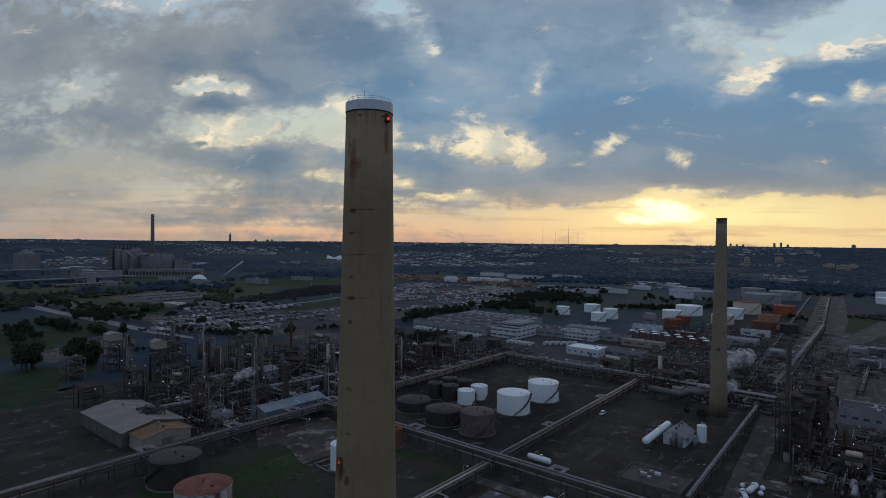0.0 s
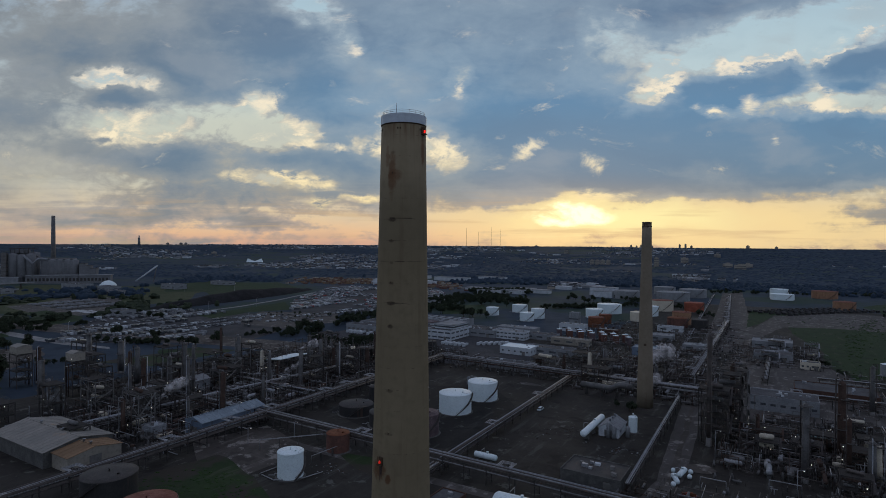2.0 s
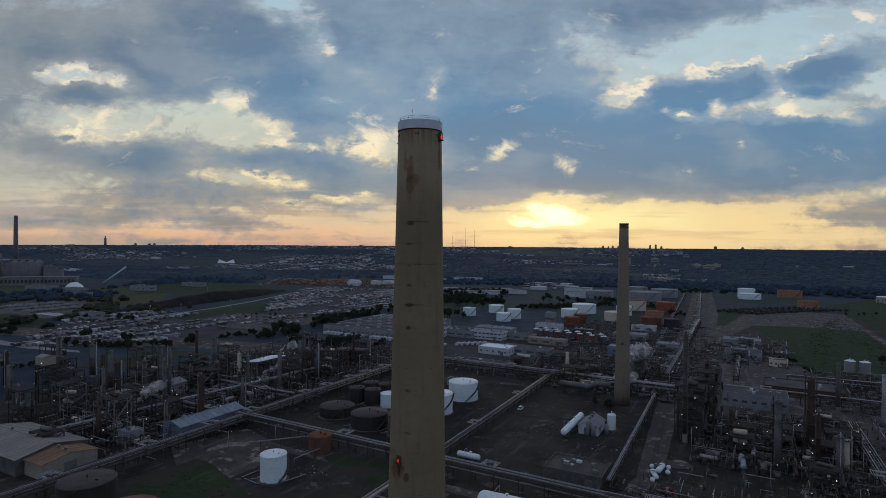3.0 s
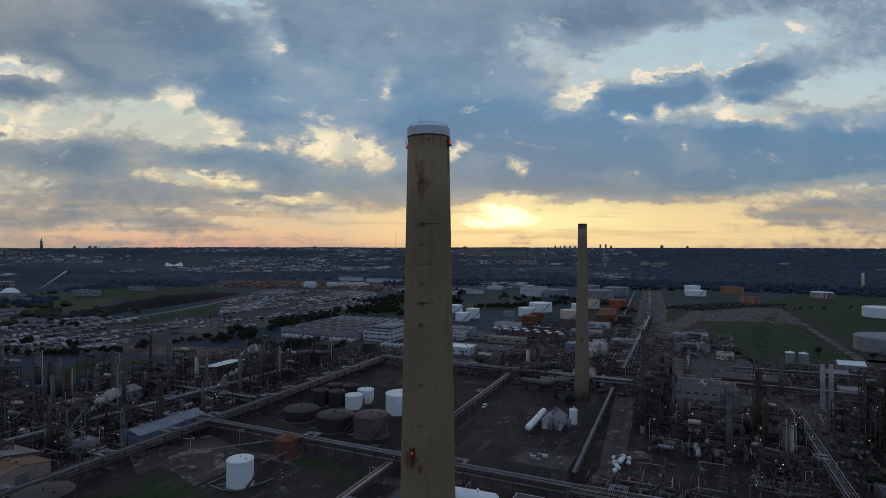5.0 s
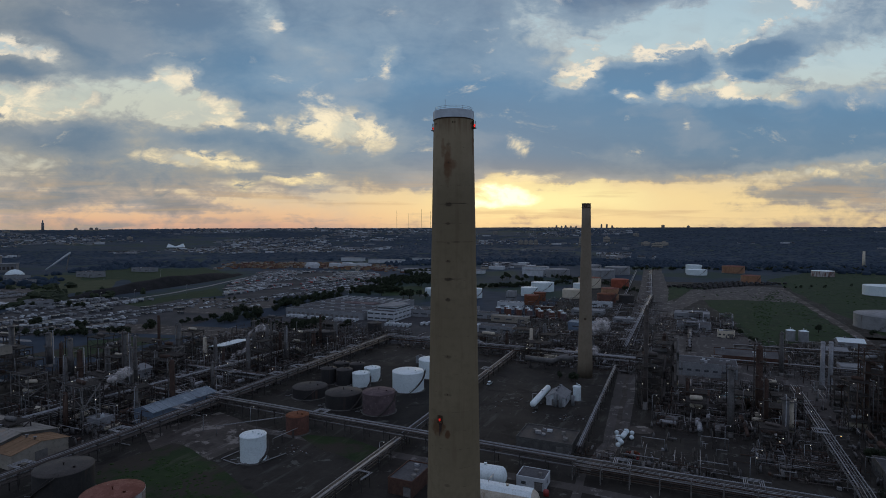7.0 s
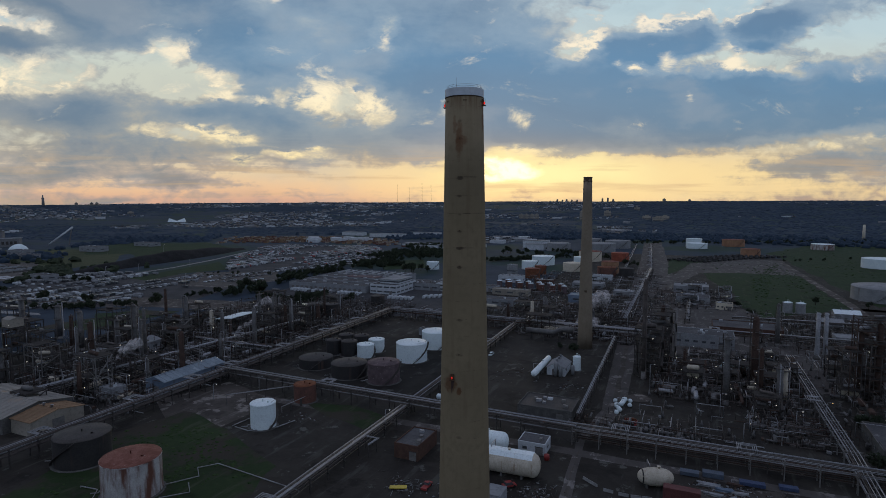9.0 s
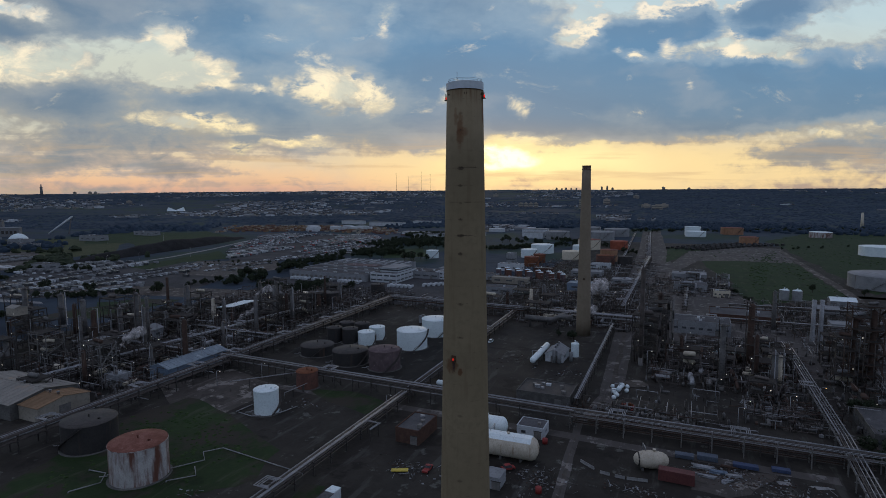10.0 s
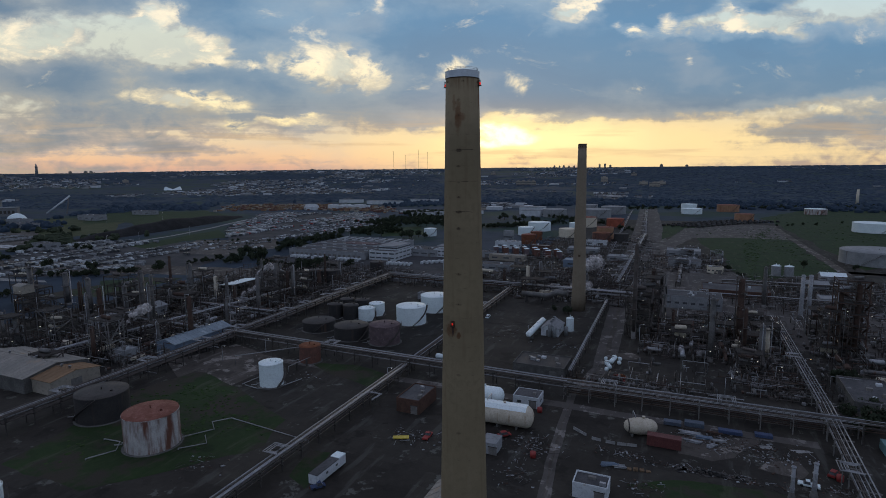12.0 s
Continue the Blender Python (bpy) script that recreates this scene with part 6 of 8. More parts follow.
# open steel structures
STRUCTURE_ROWS_A = [(207, 150, 12, 9, 36, 7, "rust_dark"), (214, 158, 9, 8, 26, 5, "rust_dark"), (199, 152, 7, 8, 22, 4, "frame"), (131, 199, 12, 10, 24, 4, "frame"), (145, 215, 12, 9, 27, 5, "frame"), (158, 232, 12, 8, 25, 4, "frame_pale"), (140, 180, 14, 9, 8, 2, "frame"), (156, 180, 16, 8, 7, 2, "frame"), (172, 166, 12, 9, 8, 2, "rust_dark"), (186, 176, 12, 8, 9, 2, "frame"), (150, 196, 16, 8, 7, 2, "rust_dark"), (170, 190, 16, 8, 7, 2, "frame"), (150, 140, 9, 7, 9, 2, "frame"), (196, 200, 12, 8, 8, 2, "frame")]
STRUCTURE_ROWS_B = [(222, 180, 12, 9, 14, 3, "frame"), (240, 150, 14, 9, 12, 2, "frame_pale"), (-158, 305, 18, 10, 22, 4, "frame"), (-171, 250, 14, 9, 15, 3, "frame_pale"), (-135, 228, 12, 8, 14, 3, "frame"), (-115, 232, 12, 8, 11, 2, "frame"), (-205, 302, 16, 9, 18, 3, "frame"), (-232, 340, 14, 9, 19, 3, "frame"), (-250, 270, 14, 9, 13, 3, "frame_pale"), (-200, 220, 14, 9, 11, 2, "frame"), (-62, 335, 16, 8, 15, 3, "frame"), (-48, 322, 10, 8, 18, 3, "frame"), (-110, 345, 14, 8, 10, 2, "frame"), (-120, 290, 12, 8, 11, 2, "frame_pale")]
STRUCTURE_ROWS_C = [(-182, 272, 10, 8, 17, 3, "frame"), (-146, 190, 10, 8, 10, 2, "frame"), (108, 300, 16, 9, 11, 2, "frame"), (125, 318, 16, 9, 12, 2, "frame"), (145, 300, 12, 9, 10, 2, "frame"), (85, 345, 18, 9, 8, 2, "frame_pale"), (165, 345, 14, 8, 9, 2, "frame"), (120, 370, 18, 9, 7, 2, "frame_pale"), (190, 290, 12, 8, 15, 3, "frame")]
for x, y, w, d, h, lv, m in STRUCTURE_ROWS_A + STRUCTURE_ROWS_B + STRUCTURE_ROWS_C:
    steel_frame(x, y, w, d, h, lv, m, "rusty open steel structure with gratings, drums and lamps" if m != "frame_pale" else "grey open steel structure with gratings and drums")

q = random.Random(64)
for i in range(15):
    a, b = q.uniform(-296, -192), q.uniform(95, 325)
    x, y = plant(a, b)
    column(x, y, q.uniform(0.8, 1.6), q.uniform(12, 26), q.choice(("vessel", "rust_dark", "vessel")), "tall weathered process column with platforms and ladder", decks=3)
for i in range(13):
    a, b = q.uniform(-296, -192), q.uniform(95, 330)
    x, y = plant(a, b)
    steel_frame(x, y, q.uniform(8, 15), q.uniform(7, 9), q.uniform(9, 20), q.randint(2, 4), q.choice(("frame", "frame", "frame_pale")), "weathered open steel structure with gratings and drums")

# rows of exchangers and drums between the structures
q = random.Random(21)
for a0, b0, na, nb, da, db in ((14, 206, 5, 2, 10, 8), (30, 225, 4, 3, 10, 9), (-255, 110, 5, 3, 13, 13), (-262, 170, 5, 4, 14, 13), (-62, 305, 4, 3, 11, 12), (88, 200, 4, 4, 12, 12)):
    for i in range(na):
        for j in range(nb):
            x, y = plant(a0 + i * da + q.uniform(-2, 2), b0 + j * db + q.uniform(-2, 2))
            m = q.choice(("vessel", "steel", "pipe", "vessel_tan", "rust_dark"))
            vessel(x, y, q.uniform(4, 8), q.uniform(0.7, 1.3), q.uniform(1.6, 3.0), PLANT + q.choice((0, 90)), m, label={"rust_dark": "rusty horizontal drum on concrete saddles", "vessel_tan": "tan insulated drum on concrete saddles"}.get(m, "grey horizontal drum on concrete saddles"))

pipework(6, 203, 68, 262, 850, 1, 5)
pipework(44, 168, 68, 203, 220, 18, 4)
pipework(4, 160, 44, 203, 45, 19, 2)
pipework(20, 262, 66, 296, 150, 2, 3)
pipework(78, 150, 150, 300, 1100, 3, 6)
pipework(-275, 95, -188, 300, 2600, 4, 7)
pipework(-300, 90, -190, 330, 1100, 14, 12)
pipework(-325, 130, -275, 330, 700, 5, 6)
pipework(-270, 300, -185, 350, 700, 6, 6)
pipework(-84, 292, -4, 400, 1500, 7, 6)
pipework(-20, 150, 30, 168, 130, 8, 3)
pipework(80, 320, 170, 420, 600, 9, 4)

for x, y, w, d, h, lv in ((262, 372, 12, 7, 7, 2), (280, 392, 10, 7, 6, 2), (296, 418, 12, 7, 8, 2), (318, 446, 12, 7, 6, 2), (300, 380, 9, 6, 6, 2), (322, 412, 10, 6, 7, 2)):
    steel_frame(x, y, w, d, h, lv, "steel", "low pale galvanized structure with drums on gravel")
for x, y, L, r, m in ((270, 388, 8, 1.3, "white"), (290, 402, 9, 1.2, "grey_tank"), (308, 430, 8, 1.2, "white"), (330, 462, 9, 1.4, "grey_tank"), (312, 396, 7, 1.1, "cream"), (256, 360, 7, 1.1, "grey_tank")):
    vessel(x, y, L, r, r + 0.9, PLANT, m, label="pale horizontal drum on concrete saddles")
pipework(-10, 430, 52, 520, 500, 10, 3, "low pale pipes and gear on a gravel yard")
pipework(-70, 430, -12, 640, 500, 15, 3)
pipework(60, 300, 150, 430, 500, 16, 4)
pipework(-150, 470, -60, 620, 450, 17, 3)
pipework(-180, 300, -90, 345, 250, 11, 3)
pipework(-120, 345, -20, 470, 700, 12, 4)

# tall lamp dots spread over the units
q = random.Random(5)
for a0, b0, a1, b1, n in ((4, 165, 68, 270, 12), (-270, 100, -190, 300, 16), (-80, 290, -10, 390, 6), (80, 160, 150, 290, 8)):
    for i in range(n):
        lamp_post(*plant(q.uniform(a0, a1), q.uniform(b0, b1)), q.uniform(6, 12))
lamp_post(160, 88, 7, "sodium", "lamp post with a lit amber head")
lamp_post(-57, 203, 7)
lamp_post(-75, 195, 7)
lamp_post(-2, 150, 8)
lamp_post(170, 132, 7, "sodium", "lamp post with a lit amber head")


# ---- steam plumes, drifting from the vents ----
def plume(x, y, z, length, r0, r1, drift, rise, seed):
    q = random.Random(seed)
    m = Mesh()
    n = 16
    for i in range(n):
        t = i / (n - 1)
        r = r0 + (r1 - r0) * t ** 0.8
        for k in range(2):
            cx, cy, cz = drift[0] * length * t + q.uniform(-0.6, 0.6) * r, drift[1] * length * t + q.uniform(-0.6, 0.6) * r, rise * t ** 0.6 + q.uniform(-0.5, 0.5) * r
            j0 = len(m.v)
            m.ball(cx, cy, cz, r * q.uniform(0.7, 1.2), n=14)
            for j in range(j0, len(m.v)):
                p = Vector(m.v[j])
                d = (p - Vector((cx, cy, cz))) * (0.22 * noise.noise(p * 0.7 + Vector((x, y, 0))))
                m.v[j] = tuple(p + d)
    solid("steam_plume", m, "steam", "thin white steam drifting from a vent", "steam", kind="stuff", at=(x, y, z))


plume(-129, 229, 9, 11, 0.5, 2.6, (0.85, 0.3), 8, 1)
plume(-74, 291, 22.5, 10, 0.5, 1.8, (0.8, 0.5), 4, 2)
plume(132, 292, 8, 26, 1.2, 4.4, (0.85, 0.4), 13, 3)
plume(126, 276, 4, 14, 0.8, 2.8, (0.9, 0.3), 4, 4)
plume(-86, 300, 7, 10, 0.5, 1.6, (0.8, 0.4), 4, 5)

# ---- buildings and loose things of the yard ----
def windows(ob, w, d, z, count, size, side=-1, mat="glass", frames=False):
    for i in range(count):
        x = -w / 2 + w * (i + 0.5) / count
        win = part("window", Mesh().box(x, side * (d / 2 + 0.02), z, size[0], 0.1, size[1]), mat, ob)
        if frames:
            part("window_frame", Mesh().box(x, side * (d / 2 + 0.04), z - 0.12, size[0] + 0.25, 0.14, 0.12), "frame_pale", win)


def flat_building(x, y, w, d, h, wall, roof="flat_roof", rz=PLANT, name="flat_roofed_building", label="", parapet=0.5, units=3, wins=0, door=True, wsize=(1.4, 1.2), storeys=1):
    q = random.Random(int(x * 3 + y))
    ob = thing(name, x, y, rz=rz, label=label, category="building", group="yard buildings")
    part("wall", Mesh().box(0, 0, 0, w, d, h), wall, ob)
    part("roof", Mesh().box(0, 0, h, w - 0.5, d - 0.5, 0.12), roof, ob)
    for s in (-1, 1):
        part("parapet", Mesh().box(0, s * (d / 2 - 0.12), h, w + 0.12, 0.3, parapet), wall, ob)
        part("parapet", Mesh().box(s * (w / 2 - 0.12), 0, h, 0.3, d - 0.36, parapet), wall, ob)
    for i in range(units):
        ux, uy = q.uniform(-0.38, 0.38) * w, q.uniform(-0.34, 0.34) * d
        part("roof_vent", Mesh().box(ux, uy, h + 0.1, q.uniform(0.9, 2.2), q.uniform(0.8, 1.8), q.uniform(0.6, 1.4)), q.choice(("steel", "white_wall", "frame_pale")), ob)
    if door:
        dr = part("door", Mesh().box(w * 0.28, -d / 2 - 0.03, 0, 2.6, 0.12, min(3.0, h * 0.7)), "frame_pale", ob)
        part("lintel", Mesh().box(w * 0.28, -d / 2 - 0.05, min(3.0, h * 0.7), 3.0, 0.2, 0.2), "frame", dr)
    for k in range(storeys):
        if wins:
            z = h * (k + 0.4) / storeys
            windows(ob, w, d, z, wins, wsize, frames=math.hypot(x, y) < 160)
            for s in (-1, 1):
                for i in range(max(1, int(wins * d / w))):
                    yy = -d / 2 + d * (i + 0.5) / max(1, int(wins * d / w))
                    part("window", Mesh().box(s * (w / 2 + 0.02), yy, z, 0.1, wsize[0], wsize[1]), "glass", ob)
    return ob


def gable_shed(x, y, w, d, h, ridge, wall, roof, rz=PLANT, label="", ribs=0, name="gabled_shed", vents=2, end_roof=None):
    """A shed of width w (across) and length d with its ridge along local y."""
    ob = thing(name, x, y, rz=rz, label=label, category="shed", group="sheds")
    hw, hd = w / 2, d / 2
    part("wall", Mesh().add([(-hw, -hd, 0), (hw, -hd, 0), (hw, hd, 0), (-hw, hd, 0), (-hw, -hd, h), (hw, -hd, h), (hw, hd, h), (-hw, hd, h), (0, -hd, ridge), (0, hd, ridge)], [(0, 1, 5, 8, 4), (2, 3, 7, 9, 6), (1, 2, 6, 5), (3, 0, 4, 7)]), wall, ob)
    for s in (-1, 1):
        e, zt = s * (hw + 0.5), h - (ridge - h) * 0.5 / hw
        p = [(e, -hd - 0.4, zt), (0, -hd - 0.4, ridge), (0, hd + 0.4, ridge), (e, hd + 0.4, zt)]
        m = Mesh().add([(a, b, c + 0.05) for a, b, c in p] + [(a, b, c + 0.25) for a, b, c in p], [(3, 2, 1, 0), (4, 5, 6, 7), (0, 1, 5, 4), (1, 2, 6, 5), (2, 3, 7, 6), (3, 0, 4, 7)])
        slope = part("roof_slope", m, roof if not (end_roof and s > 0) else end_roof, ob)
        n = int(d / 3) if math.hypot(x, y) < 250 else 0
        rib = Mesh().bar((e, 0, zt + 0.3), (0, 0, ridge + 0.3), 0.1).data("roof_rib", roof)
        for i in range(n):
            part("roof_rib", rib, roof, slope, at=(0, -hd + d * (i + 0.5) / n, 0))
    part("ridge_cap", Mesh().box(0, 0, ridge + 0.18, 0.7, d + 0.8, 0.16), roof, ob)
    for i in range(vents):
        part("ridge_vent", Mesh().rings(0, -hd + d * (i + 0.7) / (vents + 0.4), [(ridge + 0.2, 0.45), (ridge + 1.2, 0.45), (ridge + 1.25, 0.7), (ridge + 1.5, 0.1)], 10), "steel", ob)
    part("door", Mesh().box(0, -hd - 0.05, 0, min(4.5, w * 0.4), 0.14, min(4.2, h * 0.8)), "frame_pale", ob)
    for i in range(int(d / 8)):
        part("window", Mesh().box(hw + 0.03, -hd + 4 + i * 8, h * 0.5, 0.1, 2.4, 1.2), "glass", ob)
    return ob


gable_shed(-155, 190.2, 26, 44, 6.2, 8.8, "concrete_dark", "tan_roof", PLANT + 90, "large grey metal shed with a faded tan roof", end_roof="tan_roof")
gable_shed(-131.4, 175.0, 20, 12, 5.6, 7.4, "masonry", "brown_roof", PLANT + 90, "low end bay with a rust-tinted roof")
gable_shed(-93, 220, 12, 35, 6.5, 8.3, "blue_wall", "blue_roof", PLANT, "long blue-grey sheet metal shed")
gable_shed(-142, 272, 13, 40, 7, 8.6, "metal_wall", "pale_roof", PLANT, "long grey sheet metal shed between the units")
for x, y, w, h in ((-240, 292, 9, 20), (-196, 272.5, 7.5, 20)):
    steel_frame(x, y, w, w * 0.9, h, 4, "frame", "tall dark steel tower under a sheet metal housing", lamps=2)
    hh = thing("head_house", x, y, h + 0.05, PLANT, "beige sheet metal housing on top of a steel tower", "housing", "head houses")
    part("wall", Mesh().box(0, 0, 0, w, w * 0.9, 4.2), "masonry", hh)
    part("roof", Mesh().add([(-w / 2 - 0.2, -w * 0.47, 4.2), (w / 2 + 0.2, -w * 0.47, 4.2), (w / 2 + 0.2, w * 0.47, 4.2), (-w / 2 - 0.2, w * 0.47, 4.2), (-w / 2 - 0.2, 0, 5.4), (w / 2 + 0.2, 0, 5.4)], [(0, 1, 5, 4), (2, 3, 4, 5), (1, 2, 5), (3, 0, 4), (3, 2, 1, 0)]), "tan_roof", hh)
gable_shed(308, 279, 10, 14, 4, 5.2, "metal_wall", "pale_roof", PLANT + 90, "small shed with a pale roof")
gable_shed(338, 297, 11, 16, 4.5, 6.5, "metal_wall", "white_roof", PLANT + 90, "shed with a pale rounded roof")
gable_shed(7.5, 57.5, 11, 13, 7.5, 11.0, "masonry", "tan_roof", PLANT, "tan gabled block near the chimney")
flat_building(65.5, 158.5, 22, 16, 3.8, "concrete_dark", "black_roof", label="low flat-roofed control house with roof gear", units=9)
flat_building(48.6, 125.0, 9.5, 8, 3.9, "white_wall", "flat_roof", label="white shed with a dark flat roof", units=1, parapet=0.2, wins=2, wsize=(1.6, 0.9))
flat_building(47.4, 65.4, 9, 6.5, 3.8, "white_wall", "flat_roof", label="white hut with a dark flat roof and pale edge", units=2, wins=0)
flat_building(7.6, 130.5, 9, 15, 4.8, "brick", "flat_roof", rz=PLANT, label="brick substation with a worn flat roof", units=3, wins=0)
flat_building(193, 247, 32, 17, 7.5, "metal_wall", "flat_roof", label="long grey warehouse with a dark flat roof", units=6, wins=7, wsize=(2.4, 1.2))
flat_building(238, 270, 40, 24, 5, "brick", "flat_roof", label="long brown brick block with pale roof edges", units=5, wins=6)
flat_building(170, 102, 15, 27, 5, "concrete_dark", "flat_roof", label="dull grey building with a dark flat roof", units=5, wins=4)
flat_building(26.8, 93.4, 5, 6.2, 3.5, "metal_wall", "pale_roof", label="grey ribbed sheet metal cabin", units=0, parapet=0.15)
flat_building(275, 345, 12, 8, 5, "cream", "flat_roof", label="cream block with a flat roof", units=2, wins=4)
gable_shed(88.5, 209.5, 9, 14, 4.0, 6.4, "white_wall", "pale_roof", PLANT, "pale boiler shed with a steep roof beside the vessel", vents=3)
for px, py, ph in ((84.5, 203.0, 7.0), (86.5, 201.5, 6.0), (93.5, 203.5, 5.0)):
    solid("upright_drum", Mesh().rings(0, 0, [(0, 0.9), (ph - 0.6, 0.9), (ph - 0.2, 0.6), (ph, 0.1)], 14), "grey_tank", "slim grey upright drum beside the shed", "drum", "upright drums", at=(px, py, 0.03))
flat_building(280, 230, 22, 12, 5, "metal_wall", "pale_roof", label="grey workshop with a pale roof", units=3, wins=5)
flat_building(-175, 200, 10, 8, 6, "metal_wall", "pale_roof", label="grey metal equipment house with flat roof", units=2)
flat_building(-120, 205, 8, 7, 5, "metal_wall", "pale_roof", label="grey metal equipment house with flat roof", units=2)
flat_building(30, 300, 5, 4, 4, "metal_wall", "pale_roof", label="small grey metal equipment house", units=1)
# warehouse complex beyond the rack
wh = flat_building(-14, 540, 89, 106, 6.0, "metal_wall", "flat_roof", label="huge pale warehouse with a flat grey roof", units=0, wins=0, parapet=0.9, door=False, name="warehouse")
vent = Mesh().box(0, 0, 6.1, 4, 1.2, 0.8).data("roof_unit", "roof_line")
for i in range(13):
    for j in range(11):
        if (i * 7 + j * 5) % 4 == 1:
            part("roof_unit", vent, "white_roof", wh, at=(-38 + i * 6.2, -46 + j * 9.2, 0))
dock = Mesh().box(0, -53.1, 0.9, 3.0, 0.2, 2.6).data("dock_door", "frame_pale")
for i in range(15):
    part("dock_door", dock, "frame_pale", wh, at=(-40 + i * 5.6, 0, 0))
for i in range(9):
    part("roof_beam", Mesh().box(-40 + i * 10, 38, 6.1, 1.0, 24, 1.3), "roof_line", wh)
for yy in (-30, -6, 22):
    part("roof_beam", Mesh().box(0, yy, 6.1, 87, 1.2, 1.0), "metal_wall", wh)
part("roof_skylight", Mesh().box(4, 8, 6.1, 38, 14, 0.7), "mottled", wh)
ob_ = flat_building(22, 482, 28, 40, 8.5, "white_wall", "flat_roof", label="three-storey pale office block with ribbon windows", units=5, wins=4, storeys=2, wsize=(5.6, 1.3), name="office_block")
part("upper_storey", Mesh().box(1, 4, 8.6, 20, 28, 3.6), "white_wall", ob_)
part("window_band", Mesh().box(1, 4, 9.9, 20.2, 28.2, 1.3), "glass", ob_)
part("upper_roof", Mesh().box(1, 4, 12.2, 21, 29, 0.4), "pale_roof", ob_)
flat_building(56, 492, 36, 24, 6.5, "metal_wall", "flat_roof", label="low pale wing with a dark roof", units=12, wins=4, wsize=(6, 1.2))
flat_building(92, 508, 40, 16, 5.5, "metal_wall", "pale_roof", label="low pale wing with a pale roof", units=8, wins=4, wsize=(6, 1.2))
flat_building(76, 402, 26, 18, 5.6, "white_wall", "white_roof", label="white building with a pale blue-white roof", units=2, wins=5)
flat_building(80, 474, 32, 15, 7, "white_wall", "pale_roof", label="pale two-storey office with ribbon windows", units=4, wins=8, storeys=2, wsize=(2.8, 1.2))
for x, y, w, d, h, m, r in ((128, 442, 34, 9, 5, "masonry", "tan_roof"), (150, 520, 26, 12, 7, "white_wall", "pale_roof"), (166, 575, 10, 10, 12, "grey_tank", "pale_roof"), (108, 470, 30, 12, 5, "metal_wall", "flat_roof"),
                            (180, 395, 26, 14, 6, "blue_wall", "blue_roof"), (100, 400, 40, 14, 5, "metal_wall", "flat_roof"), (60, 345, 34, 10, 5, "metal_wall", "flat_roof"), (215, 470, 30, 16, 5, "metal_wall", "pale_roof"),
                            (250, 520, 24, 10, 5, "white_wall", "pale_roof"), (180, 500, 20, 9, 4.5, "brick", "tan_roof"), (230, 420, 22, 14, 4, "metal_wall", "pale_roof"), (300, 430, 30, 20, 6, "metal_wall", "pale_roof"), (270, 380, 26, 18, 5, "metal_wall", "flat_roof")):
    flat_building(x, y, w, d, h, m, r, label="low industrial building with a flat roof", units=4, wins=max(2, int(w / 9)), wsize=(5.5, 1.3))

# open canopy with a bright roof
cp = thing("canopy", -95, 344, rz=PLANT, label="pale blue-white canopy roof on steel posts", category="canopy")
part("roof", Mesh().add([(-7, -13, 7.2), (7, -13, 8.6), (7, 13, 8.6), (-7, 13, 7.2), (-7, -13, 7.6), (7, -13, 9.0), (7, 13, 9.0), (-7, 13, 7.6)], [(3, 2, 1, 0), (4, 5, 6, 7), (0, 1, 5, 4), (1, 2, 6, 5), (2, 3, 7, 6), (3, 0, 4, 7)]), "white_roof", cp)
cpost = Mesh().box(0, 0, 0, 0.35, 0.35, 7.3).data("post", "frame_pale")
for sx in (-6.2, 0):
    for sy in (-12, -4, 4, 12):
        part("post", cpost, "frame_pale", cp, at=(sx, sy, 0))

# vessels lying in the yard
vessel(79.3, 209.2, 29, 1.5, 3.8, 57, "white", "pressure_vessel", "long white pressure vessel on concrete saddles", "pressure vessels", 3)
vessel(33.6, 110.3, 20, 3.7, 4.0, -30.5, "vessel_tan", "insulated_tank", "huge tan insulated tank with a pale blue top strip", "insulated tanks", 3, "tank")
solid("top_strip_cover", Mesh().add([(-9.8, -2.7, -1.0), (9.8, -2.7, -1.0), (9.8, 2.7, -1.0), (-9.8, 2.7, -1.0), (-9.8, -1.4, 0.22), (9.8, -1.4, 0.22), (9.8, 1.4, 0.22), (-9.8, 1.4, 0.22)], [(0, 1, 5, 4), (1, 2, 6, 5), (2, 3, 7, 6), (3, 0, 4, 7), (4, 5, 6, 7), (3, 2, 1, 0)]), "white_roof", "pale blue-white sheet cover along the tank's top", "cover", at=(33.6, 110.3, 7.6), rz=-30.5)
vessel(31.5, 128.5, 14, 3.2, 3.6, -30.5, "white", "insulated_tank", "white insulated tank lying on saddles", "insulated tanks", 2, "tank")
vessel(77, 94.6, 8.6, 2.75, 3.0, -16, "vessel_tan", "insulated_tank", "egg-shaped tan insulated vessel with a dark collar", "insulated tanks", 2, "tank", egg=True)
vessel(26, 176.5, 9, 1.2, 1.7, -33, "white", "trailer_tank", "white tank trailer parked in the yard", "trailer tanks", 2, "tank")
vessel(98.8, 160.1, 7, 1.0, 1.6, 50, "white", "small_white_vessel", "small white vessel on the ground", "small vessels", 2)
vessel(94.0, 155.0, 6, 0.9, 1.4, 80, "white", "small_white_vessel", "small white vessel on the ground", "small vessels", 2)
for x, y in ((100.5, 157.5), (97, 163.5), (91.5, 151), (103, 162)):
    solid("valve_dome", Mesh().ball(0, 0, 0.95, 0.95, n=14), "white", "round white domed vessel end on the ground", "vessel", "small vessels", at=(x, y, 0))


